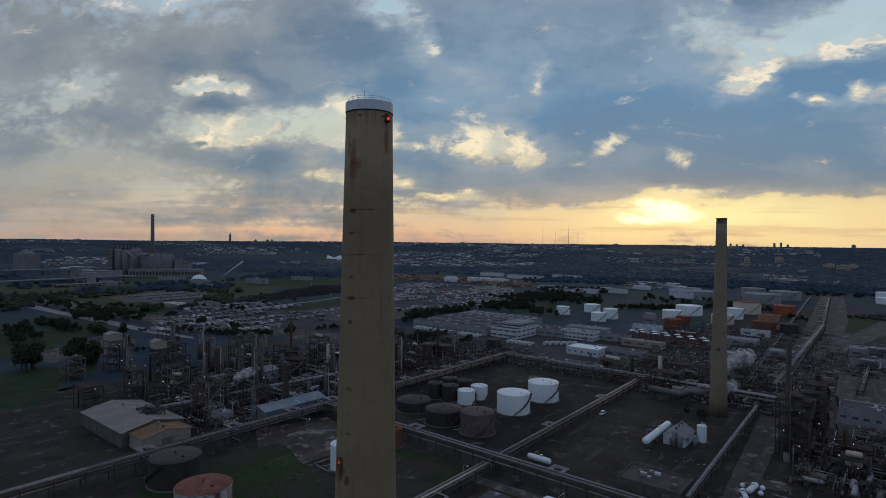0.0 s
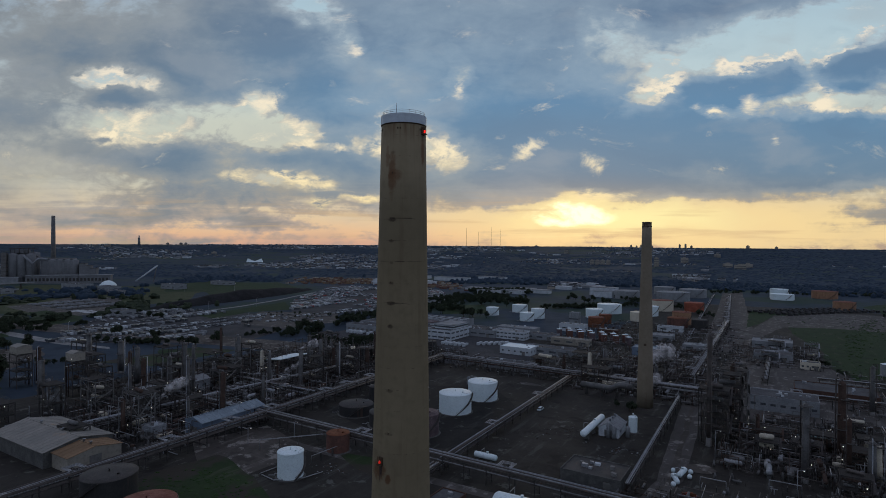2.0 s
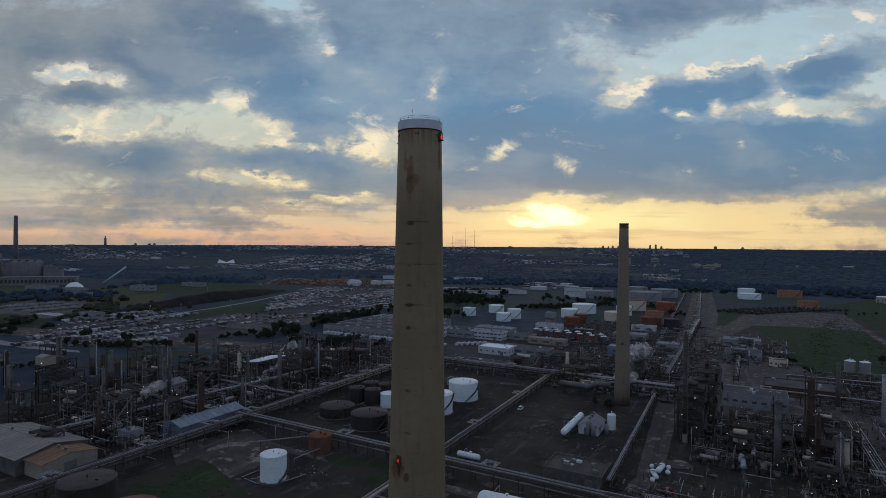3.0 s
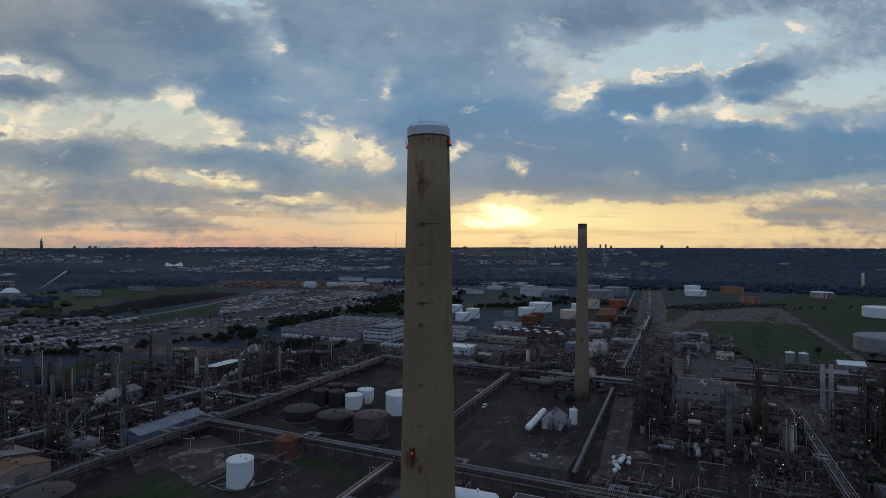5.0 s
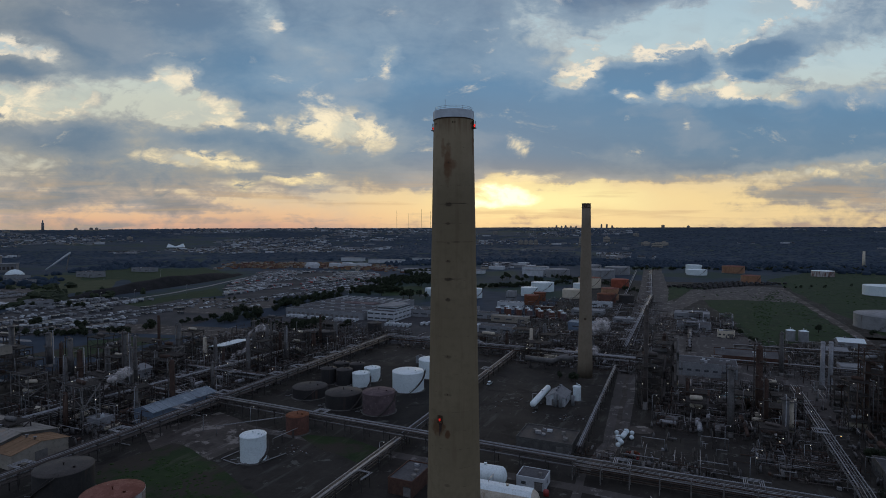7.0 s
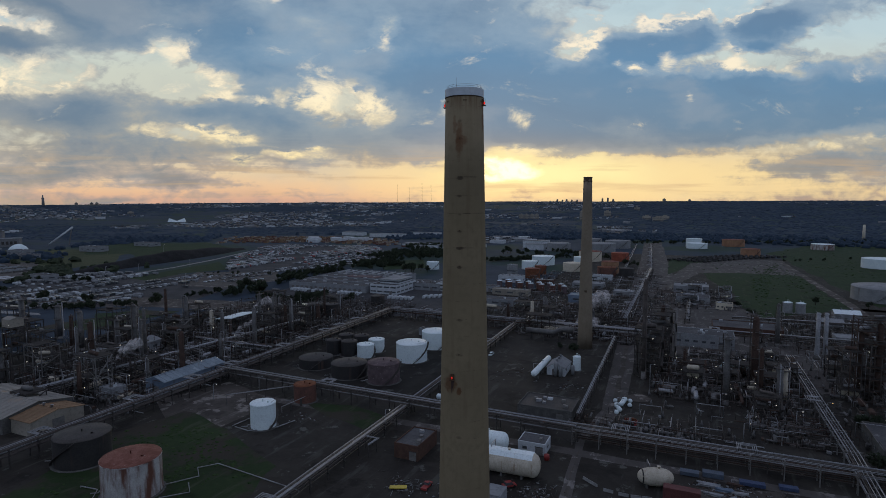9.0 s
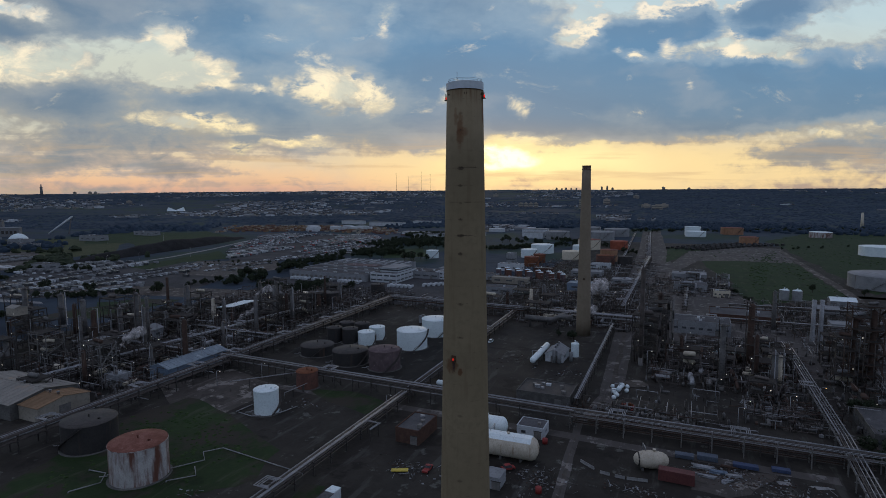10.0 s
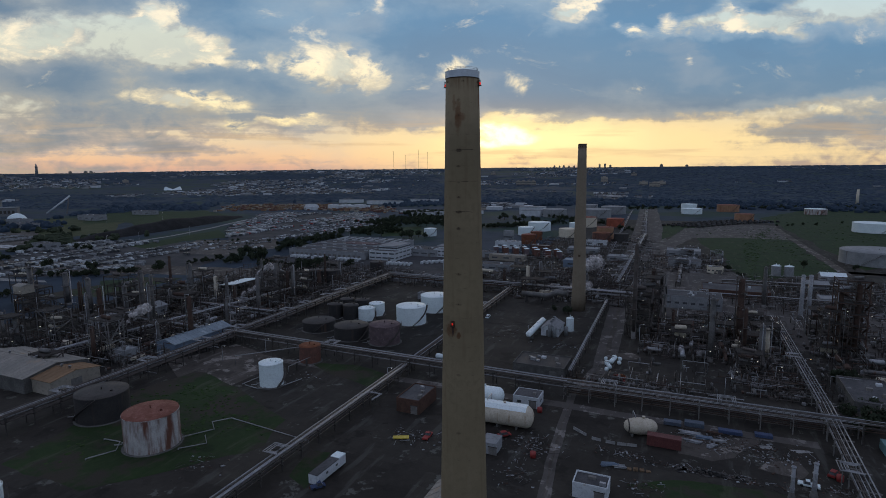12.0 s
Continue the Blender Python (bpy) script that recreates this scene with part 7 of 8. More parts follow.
def container(x, y, rz, L=12.2, w=2.6, h=2.7, mat="maroon", label="", name="shipping_container", z=0.0):
    ob = thing(name, x, y, z, rz, label, "container", "containers")
    part("box_body", Mesh().box(0, 0, 0.25, L, w, h - 0.25), mat, ob)
    rib = Mesh().box(0, -w / 2 - 0.03, 0.4, 0.22, 0.1, h - 0.6).data("rib", mat)
    for i in range(int(L / 0.9)):
        part("rib", rib, mat, ob, at=(-L / 2 + 0.5 + i * 0.9, 0, 0))
    part("roof_panel", Mesh().box(0, 0, h, L, w, 0.1), mat, ob)
    for sx in (-L * 0.4, L * 0.4):
        part("skid", Mesh().box(sx, 0, 0, 0.6, w, 0.25), "frame", ob)
    return ob


for cx, cy, L, r, z, rz in ((33.6, 110.3, 20, 3.7, 4.0, -30.5), (77, 94.6, 8.6, 2.75, 3.0, -16)):
    c, s_ = math.cos(radians(rz)), math.sin(radians(rz))
    owner = [o for o in scene.objects if o.name.startswith("insulated_tank") and abs(o.location.x - cx) < 0.1][0]
    k = int(L / 1.6)
    for i in range(k):
        hx = -L / 2 + L * (i + 0.5) / k
        hr = r if L > 10 else r * math.sin(math.acos(hx / (L / 2 + r * 0.35))) ** 0.75
        part("hoop", Mesh().tube([(hx, (hr + 0.02) * math.cos(t), z + (hr + 0.02) * math.sin(t)) for t in (2 * math.pi * j / 24 for j in range(25))], 0.05, 4, False), "vessel_tan", owner)
collar = Mesh().tube([(-3.9, 2.0 * math.cos(t), 3.0 + 2.0 * math.sin(t)) for t in (2 * math.pi * i / 24 for i in range(25))], 0.22, 6, False)
part("collar", collar, "black_tank", owner, "dark collar")
container(80.3, 85.9, -33, 10, 3.0, 3.5, "maroon", "rusty maroon hopper car body on the ground", "hopper_body")
container(97.6, 96.8, -31, 6.0, 2.6, 1.7, "tarp", "blue tarpaulin-covered stack of crates", "covered_stack")
container(91.2, 99.4, -31, 5.5, 2.6, 1.3, "tarp", "low blue tarpaulin-covered stack", "covered_stack")
container(106, 90, -31, 7, 2.2, 1.2, "blue", "low blue tarpaulin-covered stack", "covered_stack")
container(115, 86, -31, 5, 2.2, 1.1, "blue", "low blue tarpaulin-covered stack", "covered_stack")
container(174.7, 194.1, -31, 16, 2.8, 3.0, "teal", "turquoise container under the structure")
container(144.5, 70.5, 58, 6, 2.6, 3.0, "teal", "turquoise container by the trees")
# site trailer with a white front cabin
st = thing("site_trailer", -22.9, 87.2, rz=56, label="long white site trailer with a dark roof", category="trailer")
part("body", Mesh().box(0, 0, 0.7, 13.5, 3.0, 2.7), "white_wall", st)
part("dark_roof", Mesh().box(-1.6, 0, 3.4, 10.2, 3.1, 0.14), "flat_roof", st, "dark felt roof")
part("pale_roof", Mesh().box(5.1, 0, 3.4, 3.2, 3.1, 0.3), "white_roof", st)
wheel = Mesh().rings(0, 0, [(-0.15, 0.5), (0.15, 0.5)], 14).data("wheel", "tyre")
for sx in (-4.5, -3.3, 4.2):
    for sy in (-1.3, 1.3):
        w_ = part("wheel", wheel, "tyre", st, at=(sx, sy, 0.5))
        w_.rotation_euler = (radians(90), 0, 0)
windows(st, 9, 3.0, 1.9, 2, (0.9, 0.7))
part("steps", Mesh().box(-7.4, -0.4, 0, 1.2, 1.6, 0.5), "rust", st)


def vehicle(x, y, rz, mat, label, name="pickup_truck", L=5.2, cab=(0.2, 1.7), bed=True):
    ob = thing(name, x, y, rz=rz, label=label, category="vehicle", group="yard vehicles")
    part("body", Mesh().add([(-L / 2, -0.9, 0.45), (L / 2, -0.9, 0.45), (L / 2, 0.9, 0.45), (-L / 2, 0.9, 0.45), (-L / 2, -0.9, 1.0), (L / 2 - 0.1, -0.85, 0.95), (L / 2 - 0.1, 0.85, 0.95), (-L / 2, 0.9, 1.0)], [(3, 2, 1, 0), (4, 5, 6, 7), (0, 1, 5, 4), (1, 2, 6, 5), (2, 3, 7, 6), (3, 0, 4, 7)]), mat, ob)
    c0, c1 = (-0.4, 1.3) if bed else (-L * 0.35, L * 0.28)
    part("cab", Mesh().add([(c0, -0.85, 1.0), (c1, -0.85, 1.0), (c1, 0.85, 1.0), (c0, 0.85, 1.0), (c0 + 0.2, -0.7, 1.75), (c1 - 0.6, -0.7, 1.75), (c1 - 0.6, 0.7, 1.75), (c0 + 0.2, 0.7, 1.75)], [(4, 5, 6, 7), (0, 1, 5, 4), (1, 2, 6, 5), (2, 3, 7, 6), (3, 0, 4, 7)]), "glass", ob)
    part("cab_roof", Mesh().box((c0 + c1) / 2 - 0.2, 0, 1.74, c1 - c0 - 0.7, 1.4, 0.07), mat, ob)
    for sx in (-L * 0.3, L * 0.32):
        for sy in (-0.85, 0.85):
            k = part("wheel", wheel, "tyre", ob, at=(sx, sy, 0.4))
            k.rotation_euler, k.scale = (radians(90), 0, 0), (0.8, 0.8, 0.8)
    return ob


vehicle(8.2, 104.5, 60, "red", "red pickup truck in the yard")
vehicle(-25.3, 80.6, 20, "blue", "small blue tractor beside the trailer", "tractor", 4.0)
vehicle(33, 101, 10, "red", "small red car parked by the tank", "car", 4.3, bed=False)
vehicle(118, 62, 30, "red", "small red car beside the slab", "car", 4.3, bed=False)
vehicle(107, 58.5, 140, "white", "white pickup truck near the pipes")
vehicle(62, 245, 60, "white", "white van in the yard", "van", 5.6, bed=False)
vehicle(178, 205, -30, "white", "white van under the unit", "van", 5.6, bed=False)
fl = thing("flatbed_frame", -0.4, 105.2, rz=-8, label="yellow steel skid lying on the ground", category="skid")
part("deck", Mesh().box(0, 0, 0.4, 5.2, 1.7, 0.35), "yellow", fl)
for sx in (-1.8, 1.8):
    part("runner", Mesh().box(sx, 0, 0, 0.4, 1.9, 0.4), "frame", fl)
for x, y in ((50.2, 116.6), (38, 86.5), (117.6, 59.5)):
    solid("red_drum", Mesh().rings(0, 0, [(0, 0.9), (0.9, 0.95), (1.8, 0.9), (1.9, 0.5)], 14), "red", "red steel drum standing on the ground", "drum", "red drums", at=(x, y, 0))
# white pipe frames on the grass
for pts in (((-71, 118), (-62, 122), (-64, 128), (-58, 130), (-30, 108)), ((-70, 110), (-62, 112), (-64, 118)), ((-96, 108), (-89, 112), (-90, 118), (-96, 121))):
    solid("ground_pipe", Mesh().tube([(x, y, 0.5) for x, y in pts], 0.16, 6).box(pts[0][0], pts[0][1], 0, 0.3, 0.3, 0.5).box(pts[-1][0], pts[-1][1], 0, 0.3, 0.3, 0.5), "pipe", "thin pale pipe running over the grass", "pipe", "ground pipes")
# big flue to the far chimney
fd = thing("flue_duct", 106, 270.5, rz=-37, label="large grey round flue duct leading to the chimney", category="duct")
part("duct", Mesh().tube([(-16, 0, 5.5), (2, 0, 5.5), (6, 0, 8), (14, 0, 8)], 1.7, 16), "vessel", fd)
for sx in (-13, -4, 5):
    part("support", Mesh().box(sx, 0, 0, 0.7, 3.2, 4), "frame", fd)

# scrap, rubble and stored pipes, too many to count
q = random.Random(33)
scrap = {"concrete_dark": Mesh(), "steel": Mesh(), "frame": Mesh(), "rust_dark": Mesh(), "pale_roof": Mesh()}
for cx, cy, sx, sy, n in ((96, 88, 9, 6, 150), (108, 76, 12, 9, 160), (85, 69, 20, 2.4, 120), (66, 84, 10, 3, 50), (3, 106, 10, 6, 90), (40, 94, 9, 8, 110), (62, 66, 8, 5, 40), (110, 56, 9, 5, 80), (100, 134, 12, 10, 90), (30, 80, 6, 10, 60),
                          (-34, 168, 9, 8, 30), (66, 214, 14, 18, 40), (85, 185, 8, 9, 40), (-60, 100, 8, 6, 30), (150, 128, 12, 8, 70), (250, 250, 30, 20, 120)):
    for i in range(int(n * 1.5)):
        a, b = q.gauss(0, 0.5) * sx, q.gauss(0, 0.5) * sy
        x, y = plant(a, b, cx, cy)
        m = scrap[q.choice(("concrete_dark", "concrete_dark", "steel", "frame", "frame", "rust_dark", "rust_dark", "pale_roof"))]
        if q.random() < 0.35:
            L, an = q.uniform(0.6, 3.4), radians(PLANT + q.gauss(0, 25) + q.choice((0, 90)))
            z = q.uniform(0.05, 0.3)
            m.tube([(x, y, z), (x + L * math.cos(an), y + L * math.sin(an), z)], q.uniform(0.03, 0.09), 5)
        else:
            m.box(x, y, 0, q.uniform(0.15, 0.9), q.uniform(0.15, 0.6), q.uniform(0.06, 0.35), q.uniform(0, 180))
for k, m in scrap.items():
    solid("scrap", m, k, "scattered scrap, rubble and stored pipes", "scrap", kind="stuff")


# concrete road barriers in a bent row
bar_mesh = Mesh()
for sgn in (0,):
    prof = [(-0.32, 0), (-0.32, 0.12), (-0.14, 0.4), (-0.1, 0.85), (0.1, 0.85), (0.14, 0.4), (0.32, 0.12), (0.32, 0)]
    vs = [(x, a, b) for x in (-1.45, 1.45) for a, b in prof]
    bar_mesh.add(vs, [tuple(range(8)), tuple(reversed(range(8, 16)))] + [(i, i + 8, (i + 1) % 8 + 8, (i + 1) % 8) for i in range(8)])
barrier = bar_mesh.data("concrete_barrier", "concrete")
line = [(57.2, 102.4), (60.2, 94.5), (63.6, 91.6), (66.4, 89.6), (72.1, 87.1)]
for (xa, ya), (xb, yb) in zip(line, line[1:]):
    L = math.hypot(xb - xa, yb - ya)
    for i in range(max(1, int(L / 3.05))):
        t = (i + 0.5) * 3.05 / L
        solid("concrete_barrier", barrier, "concrete", "weathered concrete road barrier on bare ground", "barrier", "road barriers", at=(xa + (xb - xa) * t, ya + (yb - ya) * t, 0.03), rz=math.degrees(math.atan2(yb - ya, xb - xa)))

# stored lengths of pipe and beams on the slab, each bundle a thing
q = random.Random(71)
for cx, cy, rz, n, L, m in ((93, 92, -31, 8, 7, "steel"), (96, 88.5, -28, 7, 6, "blue_wall"), (91, 87, -36, 6, 6, "steel"), (99, 86, -20, 6, 5, "pipe"), (58.5, 78.5, -12, 7, 6, "blue_wall"), (61, 76.8, -20, 5, 5, "steel"), (95, 83.5, 12, 5, 5, "steel"), (101, 91, -31, 6, 5, "rust_dark"),
                            (143, 140, 40, 8, 6, "pipe"), (150, 138, 70, 8, 6, "pipe"), (147, 131, 20, 7, 6, "steel"), (155, 142, 55, 7, 5, "pipe"), (140, 133, 95, 6, 5, "steel")):
    ob = thing("pipe_bundle", cx, cy, rz=rz, label="loose bundle of stored steel pipes on bare ground", category="pipe bundle", group="pipe bundles")
    for i in range(n):
        dy, z, s = (i % 4) * 0.55 - 0.8, 0.24 + 0.42 * (i // 4), q.uniform(-0.3, 0.3)
        l2 = L * q.uniform(0.6, 1.0)
        part("pipe", Mesh().tube([(-l2 / 2 + q.uniform(-0.6, 0.6), dy - s, z), (l2 / 2, dy + s, z)], 0.19, 7), m, ob)

# a row of black junk, a rusty red heap and stacked pallets
q = random.Random(72)
for name, mats, cx, cy, L, wd, n, hh, rz, lab in (("junk_row", ("tyre", "frame", "black_tank"), 84.8, 69, 20, 2.6, 150, 1.3, -29, "long row of black junk and old machinery"), ("red_heap", ("red", "maroon", "rust"), 93, 142, 5, 3.5, 70, 2.4, -33, "heap of red scrap beside the road")):
    ob = thing(name, cx, cy, rz=rz, label=lab, category="scrap heap")
    for m in mats:
        k = Mesh()
        for i in range(n // 3):
            a, b = q.uniform(-0.5, 0.5), q.gauss(0, 0.28)
            top = hh * max(0.15, 1 - abs(b) * 1.6) * (0.55 + 0.45 * math.cos(a * (9 if L > 10 else 3)))
            k.box(a * L, b * wd, 0, q.uniform(0.4, 1.5), q.uniform(0.3, 1.0), max(0.15, top * q.uniform(0.4, 1.0)), q.uniform(0, 180))
        part("pieces", k, m, ob)
pal = Mesh()
for i in range(7):
    pal.box(-0.55 + i * 0.18, 0, 0.1, 0.12, 1.2, 0.03)
for s in (-0.5, 0, 0.5):
    pal.box(0, s, 0, 1.2, 0.1, 0.1)
pal = pal.data("pallet", "timber")
for i, (x, y, n) in enumerate(((63.2, 75, 3), (64.8, 74.3, 5), (66.4, 73.6, 4), (68, 72.9, 2))):
    for k in range(n):
        solid("pallet", pal, "timber", "weathered wooden pallet in a stack", "pallet", "stacked pallets", at=(x, y, 0.03 + 0.135 * k), rz=-28 + 4 * i)
# ---- trees ----
def tree_meshes(seed, h, spread):
    q = random.Random(seed)
    trunk = Mesh().tube([(0, 0, 0), (0.1, 0.05, h * 0.25), (0, 0.15, h * 0.55), (0.1, 0, h * 0.8)], 0.03 * h, 7)
    for i in range(6):
        a, z = q.uniform(0, 6.28), h * q.uniform(0.3, 0.6)
        trunk.tube([(0, 0.1, z), (spread * 0.3 * math.cos(a), spread * 0.3 * math.sin(a), z + h * 0.12), (spread * 0.6 * math.cos(a), spread * 0.6 * math.sin(a), z + h * 0.28)], 0.01 * h, 5)
    crown = Mesh()
    lobes = [(q.uniform(-0.6, 0.6) * spread, q.uniform(-0.6, 0.6) * spread, h * q.uniform(0.42, 0.85), spread * q.uniform(0.35, 0.6)) for i in range(9)]
    for cx, cy, cz, r in lobes:
        for k in range(70):
            d = Vector((q.gauss(0, 1), q.gauss(0, 1), q.gauss(0, 0.8))).normalized() * r * q.uniform(0.55, 1.1)
            p = Vector((cx, cy, cz)) + d
            s = h * q.uniform(0.03, 0.06)
            u = Vector((q.gauss(0, 1), q.gauss(0, 1), q.gauss(0, 1))).normalized()
            v = u.cross(d).normalized() if d.length else u
            crown.add([tuple(p + u * s), tuple(p + v * s), tuple(p - u * s), tuple(p - v * s)], [(0, 1, 2, 3)])
    return trunk, crown


kinds = []
for i, (h, sp) in enumerate(((8, 3.2), (10, 3.6), (6.5, 2.8))):
    tr, cr = tree_meshes(40 + i, h, sp)
    kinds.append((tr.data("trunk", "bark"), cr.data("crown", "leaf")))


def tree(x, y, k, s=1.0):
    ob = thing("tree", x, y, land_height(x, y), random.Random(int(x * 9 + y)).uniform(0, 360), "dark green leafy tree with an uneven crown", "tree", "trees")
    ob.scale = (s, s, s)
    part("trunk", kinds[k % 3][0], "bark", ob)
    part("crown", kinds[k % 3][1], "leaf", ob)


q = random.Random(77)
TREE_ROWS_A = [(108, 246, 6, 2.5, 5, 0.55), (152, 85, 5, 8, 7, 0.8), (163, 94, 3, 3, 2, 0.9), (176, 118, 4, 5, 4, 0.8), (-296, 288, 6, 4, 6, 1.9), (-270, 304, 6, 4, 5, 1.8), (-390, 385, 40, 14, 12, 1.4), (-92, 436, 20, 10, 8, 1.0), (-112, 505, 18, 12, 8, 1.2), (-60, 415, 10, 6, 4, 0.9), (-20, 420, 6, 5, 2, 0.9), (40, 640, 40, 14, 9, 1.2), (110, 740, 60, 20, 10, 1.3), (-240, 455, 60, 5, 10, 0.9)]
TREE_ROWS_B = [(250, 800, 40, 30, 8, 1.4), (-75, 560, 20, 20, 7, 1.3), (380, 350, 20, 20, 2, 0.8), (-340, 410, 30, 14, 7, 1.2)]
for x, y, sx, sy, n, s in TREE_ROWS_A + TREE_ROWS_B:
    for i in range(n):
        a, b = plant(q.uniform(-1, 1) * sx, q.uniform(-1, 1) * sy, x, y)
        tree(a, b, i, s * q.uniform(0.75, 1.25))


# ---- parked trailers and cars ----
def trailer_mesh(L=7.5):
    m = Mesh().box(0, 0, 0.9, 2.0, L, 1.5)
    m.box(0, -L * 0.32, 0.1, 2.1, 2.4, 0.9).box(0, L * 0.36, 0.1, 0.5, 0.6, 1.0).box(0, L * 0.1, 2.4, 1.0, 1.4, 0.2)
    return m


def car_mesh():
    return Mesh().add([(-0.9, -2.2, 0.3), (0.9, -2.2, 0.3), (0.9, 2.2, 0.3), (-0.9, 2.2, 0.3), (-0.9, -2.2, 0.95), (0.9, -2.2, 0.95), (0.9, 2.2, 0.9), (-0.9, 2.2, 0.9), (-0.75, -1.5, 1.5), (0.75, -1.5, 1.5), (0.75, 0.6, 1.5), (-0.75, 0.6, 1.5)],
                      [(3, 2, 1, 0), (0, 1, 5, 4), (1, 2, 6, 5), (2, 3, 7, 6), (3, 0, 4, 7), (4, 5, 9, 8), (5, 6, 10, 9), (6, 7, 11, 10), (7, 4, 8, 11), (8, 9, 10, 11)])


tdata = {k: trailer_mesh().data("trailer", k) for k in ("white_wall", "metal_wall", "pale_roof", "glass")}
tstuff = {k: Mesh() for k in ("white_wall", "metal_wall", "pale_roof", "glass", "red")}
count = 0


def park(a, b, kind, mat, turn=0.0):
    global count
    x, y = plant(a, b)
    if mat == "red" and q.random() < 0.7:
        mat = "glass"
    if kind == "trailer" and count < 130 and b < 400:
        count += 1
        ob = new("trailer", tdata[mat])
        ob.location, ob.rotation_euler = (x, y, 0.11), (0, 0, radians(PLANT + turn))
        tagged(ob, "white box trailer parked in a row" if mat == "white_wall" else "dark box trailer parked in a row" if mat == "glass" else "grey box trailer parked in a row", "trailer", "parked trailers")
        return
    src = trailer_mesh() if kind == "trailer" else car_mesh()
    m = Matrix.Translation((x, y, 0.11)) @ Matrix.Rotation(radians(PLANT + turn), 4, "Z")
    tstuff[mat].add(src.v, src.f, False, m)


q = random.Random(8)


def inside(poly, x, y):
    hit = False
    for (xa, ya), (xb, yb) in zip(poly, poly[1:] + poly[:1]):
        if (ya > y) != (yb > y) and x < (xb - xa) * (y - ya) / (yb - ya) + xa:
            hit = not hit
    return hit


def fill_lot(poly, a0, a1, gaps, step, dens, long_ones, mats, seed):
    """Rows of vehicles side by side along the lot's lanes, with gaps."""
    a, k = a0, 0
    while a < a1:
        b = 150.0
        while b < 980:
            x, y = plant(a, b)
            if inside(poly, x, y) and noise.noise((a * 0.02, b * 0.014, seed)) > -0.28 and q.random() < dens:
                lorry = noise.noise((a * 0.015, b * 0.01, seed + 5)) + 0.35 < long_ones
                park(a + q.uniform(-0.5, 0.5), b, "trailer" if lorry else "car", q.choice(mats), 90)
            b += step
        a += gaps[k % len(gaps)]
        k += 1


LOT_A = [(-323, 440), (-372, 600), (-372, 700), (-190, 640), (-185, 560), (-175, 470), (-200, 440)]
LOT_B = [(-110, 650), (-165, 640), (-200, 800), (-193, 1130), (20, 1010), (45, 780), (-40, 700)]
fill_lot(LOT_A, -640, -380, (10, 19, 10, 26), 3.0, 0.62, 0.36, ("white_wall", "metal_wall", "metal_wall", "pale_roof", "glass", "glass"), 0.5)
fill_lot(LOT_B, -720, -360, (6.5, 13), 3.0, 0.7, 0.12, ("white_wall", "pale_roof", "metal_wall", "metal_wall", "glass", "glass", "red"), 4.5)
LOT_C = [(-209, 563), (-207, 668), (-109, 652), (-98, 573), (-148, 528)]
fill_lot(LOT_C, -560, -380, (8, 16), 3.2, 0.3, 0.05, ("white_wall", "metal_wall", "glass", "pale_roof", "glass"), 2.5)
for i in range(21):  # dock row in front of the warehouse
    if q.random() < 0.85:
        park(-335 + i * 4.2, 385, "trailer", q.choice(("white_wall", "white_wall", "pale_roof")))
for i in range(6):
    park(-224 + i * 4.2, 381, "trailer", "white_wall")
for i in range(6):
    park(-196 + i * 3.6, 394 + i * 3.2, "trailer", "white_wall")
for k, m in tstuff.items():
    if m.v:
        solid("parked_vehicles", m, k, "rows of parked vehicles on the lots", "vehicles", kind="stuff")

# rows of railway tank cars at the far end of the road
rail = Mesh()
for j in range(5):
    for i in range(16):
        x, y = 425 + i * 10.5 + j * 7 + (j * 37 % 5), 690 + i * 3.2 - 0.12 * (i - 6) ** 2 - j * 9
        rail.capsule((x, y, 2.2), (x + 6, y + 2.3, 2.2), 1.1, 8)
        rail.box(x + 4, y + 1.5, 0.2, 8, 1.2, 0.9, 21)
solid("tank_cars", rail, "black_tank", "rows of black railway tank cars", "railway cars", kind="stuff")


# ---- cement works on the horizon ----
cw = thing("cement_works", -791, 1122, rz=17.3, label="grey concrete cement works with a tall chimney", category="factory")
part("chimney", Mesh().rings(-3, 96, [(0, 5.6), (70, 4.4), (142, 3.6), (142, 2.8)], 20), "vessel", cw, "tall dark chimney")
silo = lambda x, y, r, h: part("silo", Mesh().rings(x, y, [(0, r), (h, r), (h + 1, r * 0.9), (h + 3, r * 0.25)], 18), "works", cw)
for i in range(3):
    silo(-52 + i * 15.5, 22, 8.4, 58 - (i % 2) * 2)
    silo(-50 + i * 15.5, 40, 8.4, 61)
part("silo_wall", Mesh().box(-37, 30, 0, 44, 20, 56), "works", cw)
part("silo_wall", Mesh().box(31, 22, 0, 62, 15, 45), "works", cw)
for i in range(5):
    silo(4 + i * 13.5, 20, 7.2, 46)
for i, h in enumerate((40, 35, 29)):
    part("mill_block", Mesh().box(74 + i * 10, 18, 0, 11, 22, h), "works", cw)
    part("mill_roof", Mesh().box(74 + i * 10, 18, h, 11.6, 23, 0.8), "concrete_dark", cw)
stair = part("stair_tower", Mesh().box(-66, 18, 0, 9, 10, 62), "frame_pale", cw, "dark open stair tower")
for i in range(8):
    part("landing", Mesh().box(-66, 18, 7 + i * 8, 11, 12, 0.8), "frame", stair)
part("top_house", Mesh().box(-42, 32, 61, 30, 14, 7), "works", cw)
for i in range(6):
    part("headframe", Mesh().box(-58 + i * 8, 24, 60, 1.2, 1.2, 12).box(-55 + i * 8, 24, 70, 9, 1, 1), "frame", cw)
part("duct", Mesh().tube([(-30, 10, 56), (-14, 8, 40), (-4, 8, 50), (10, 14, 49)], 2.4, 8), "metal_wall", cw)
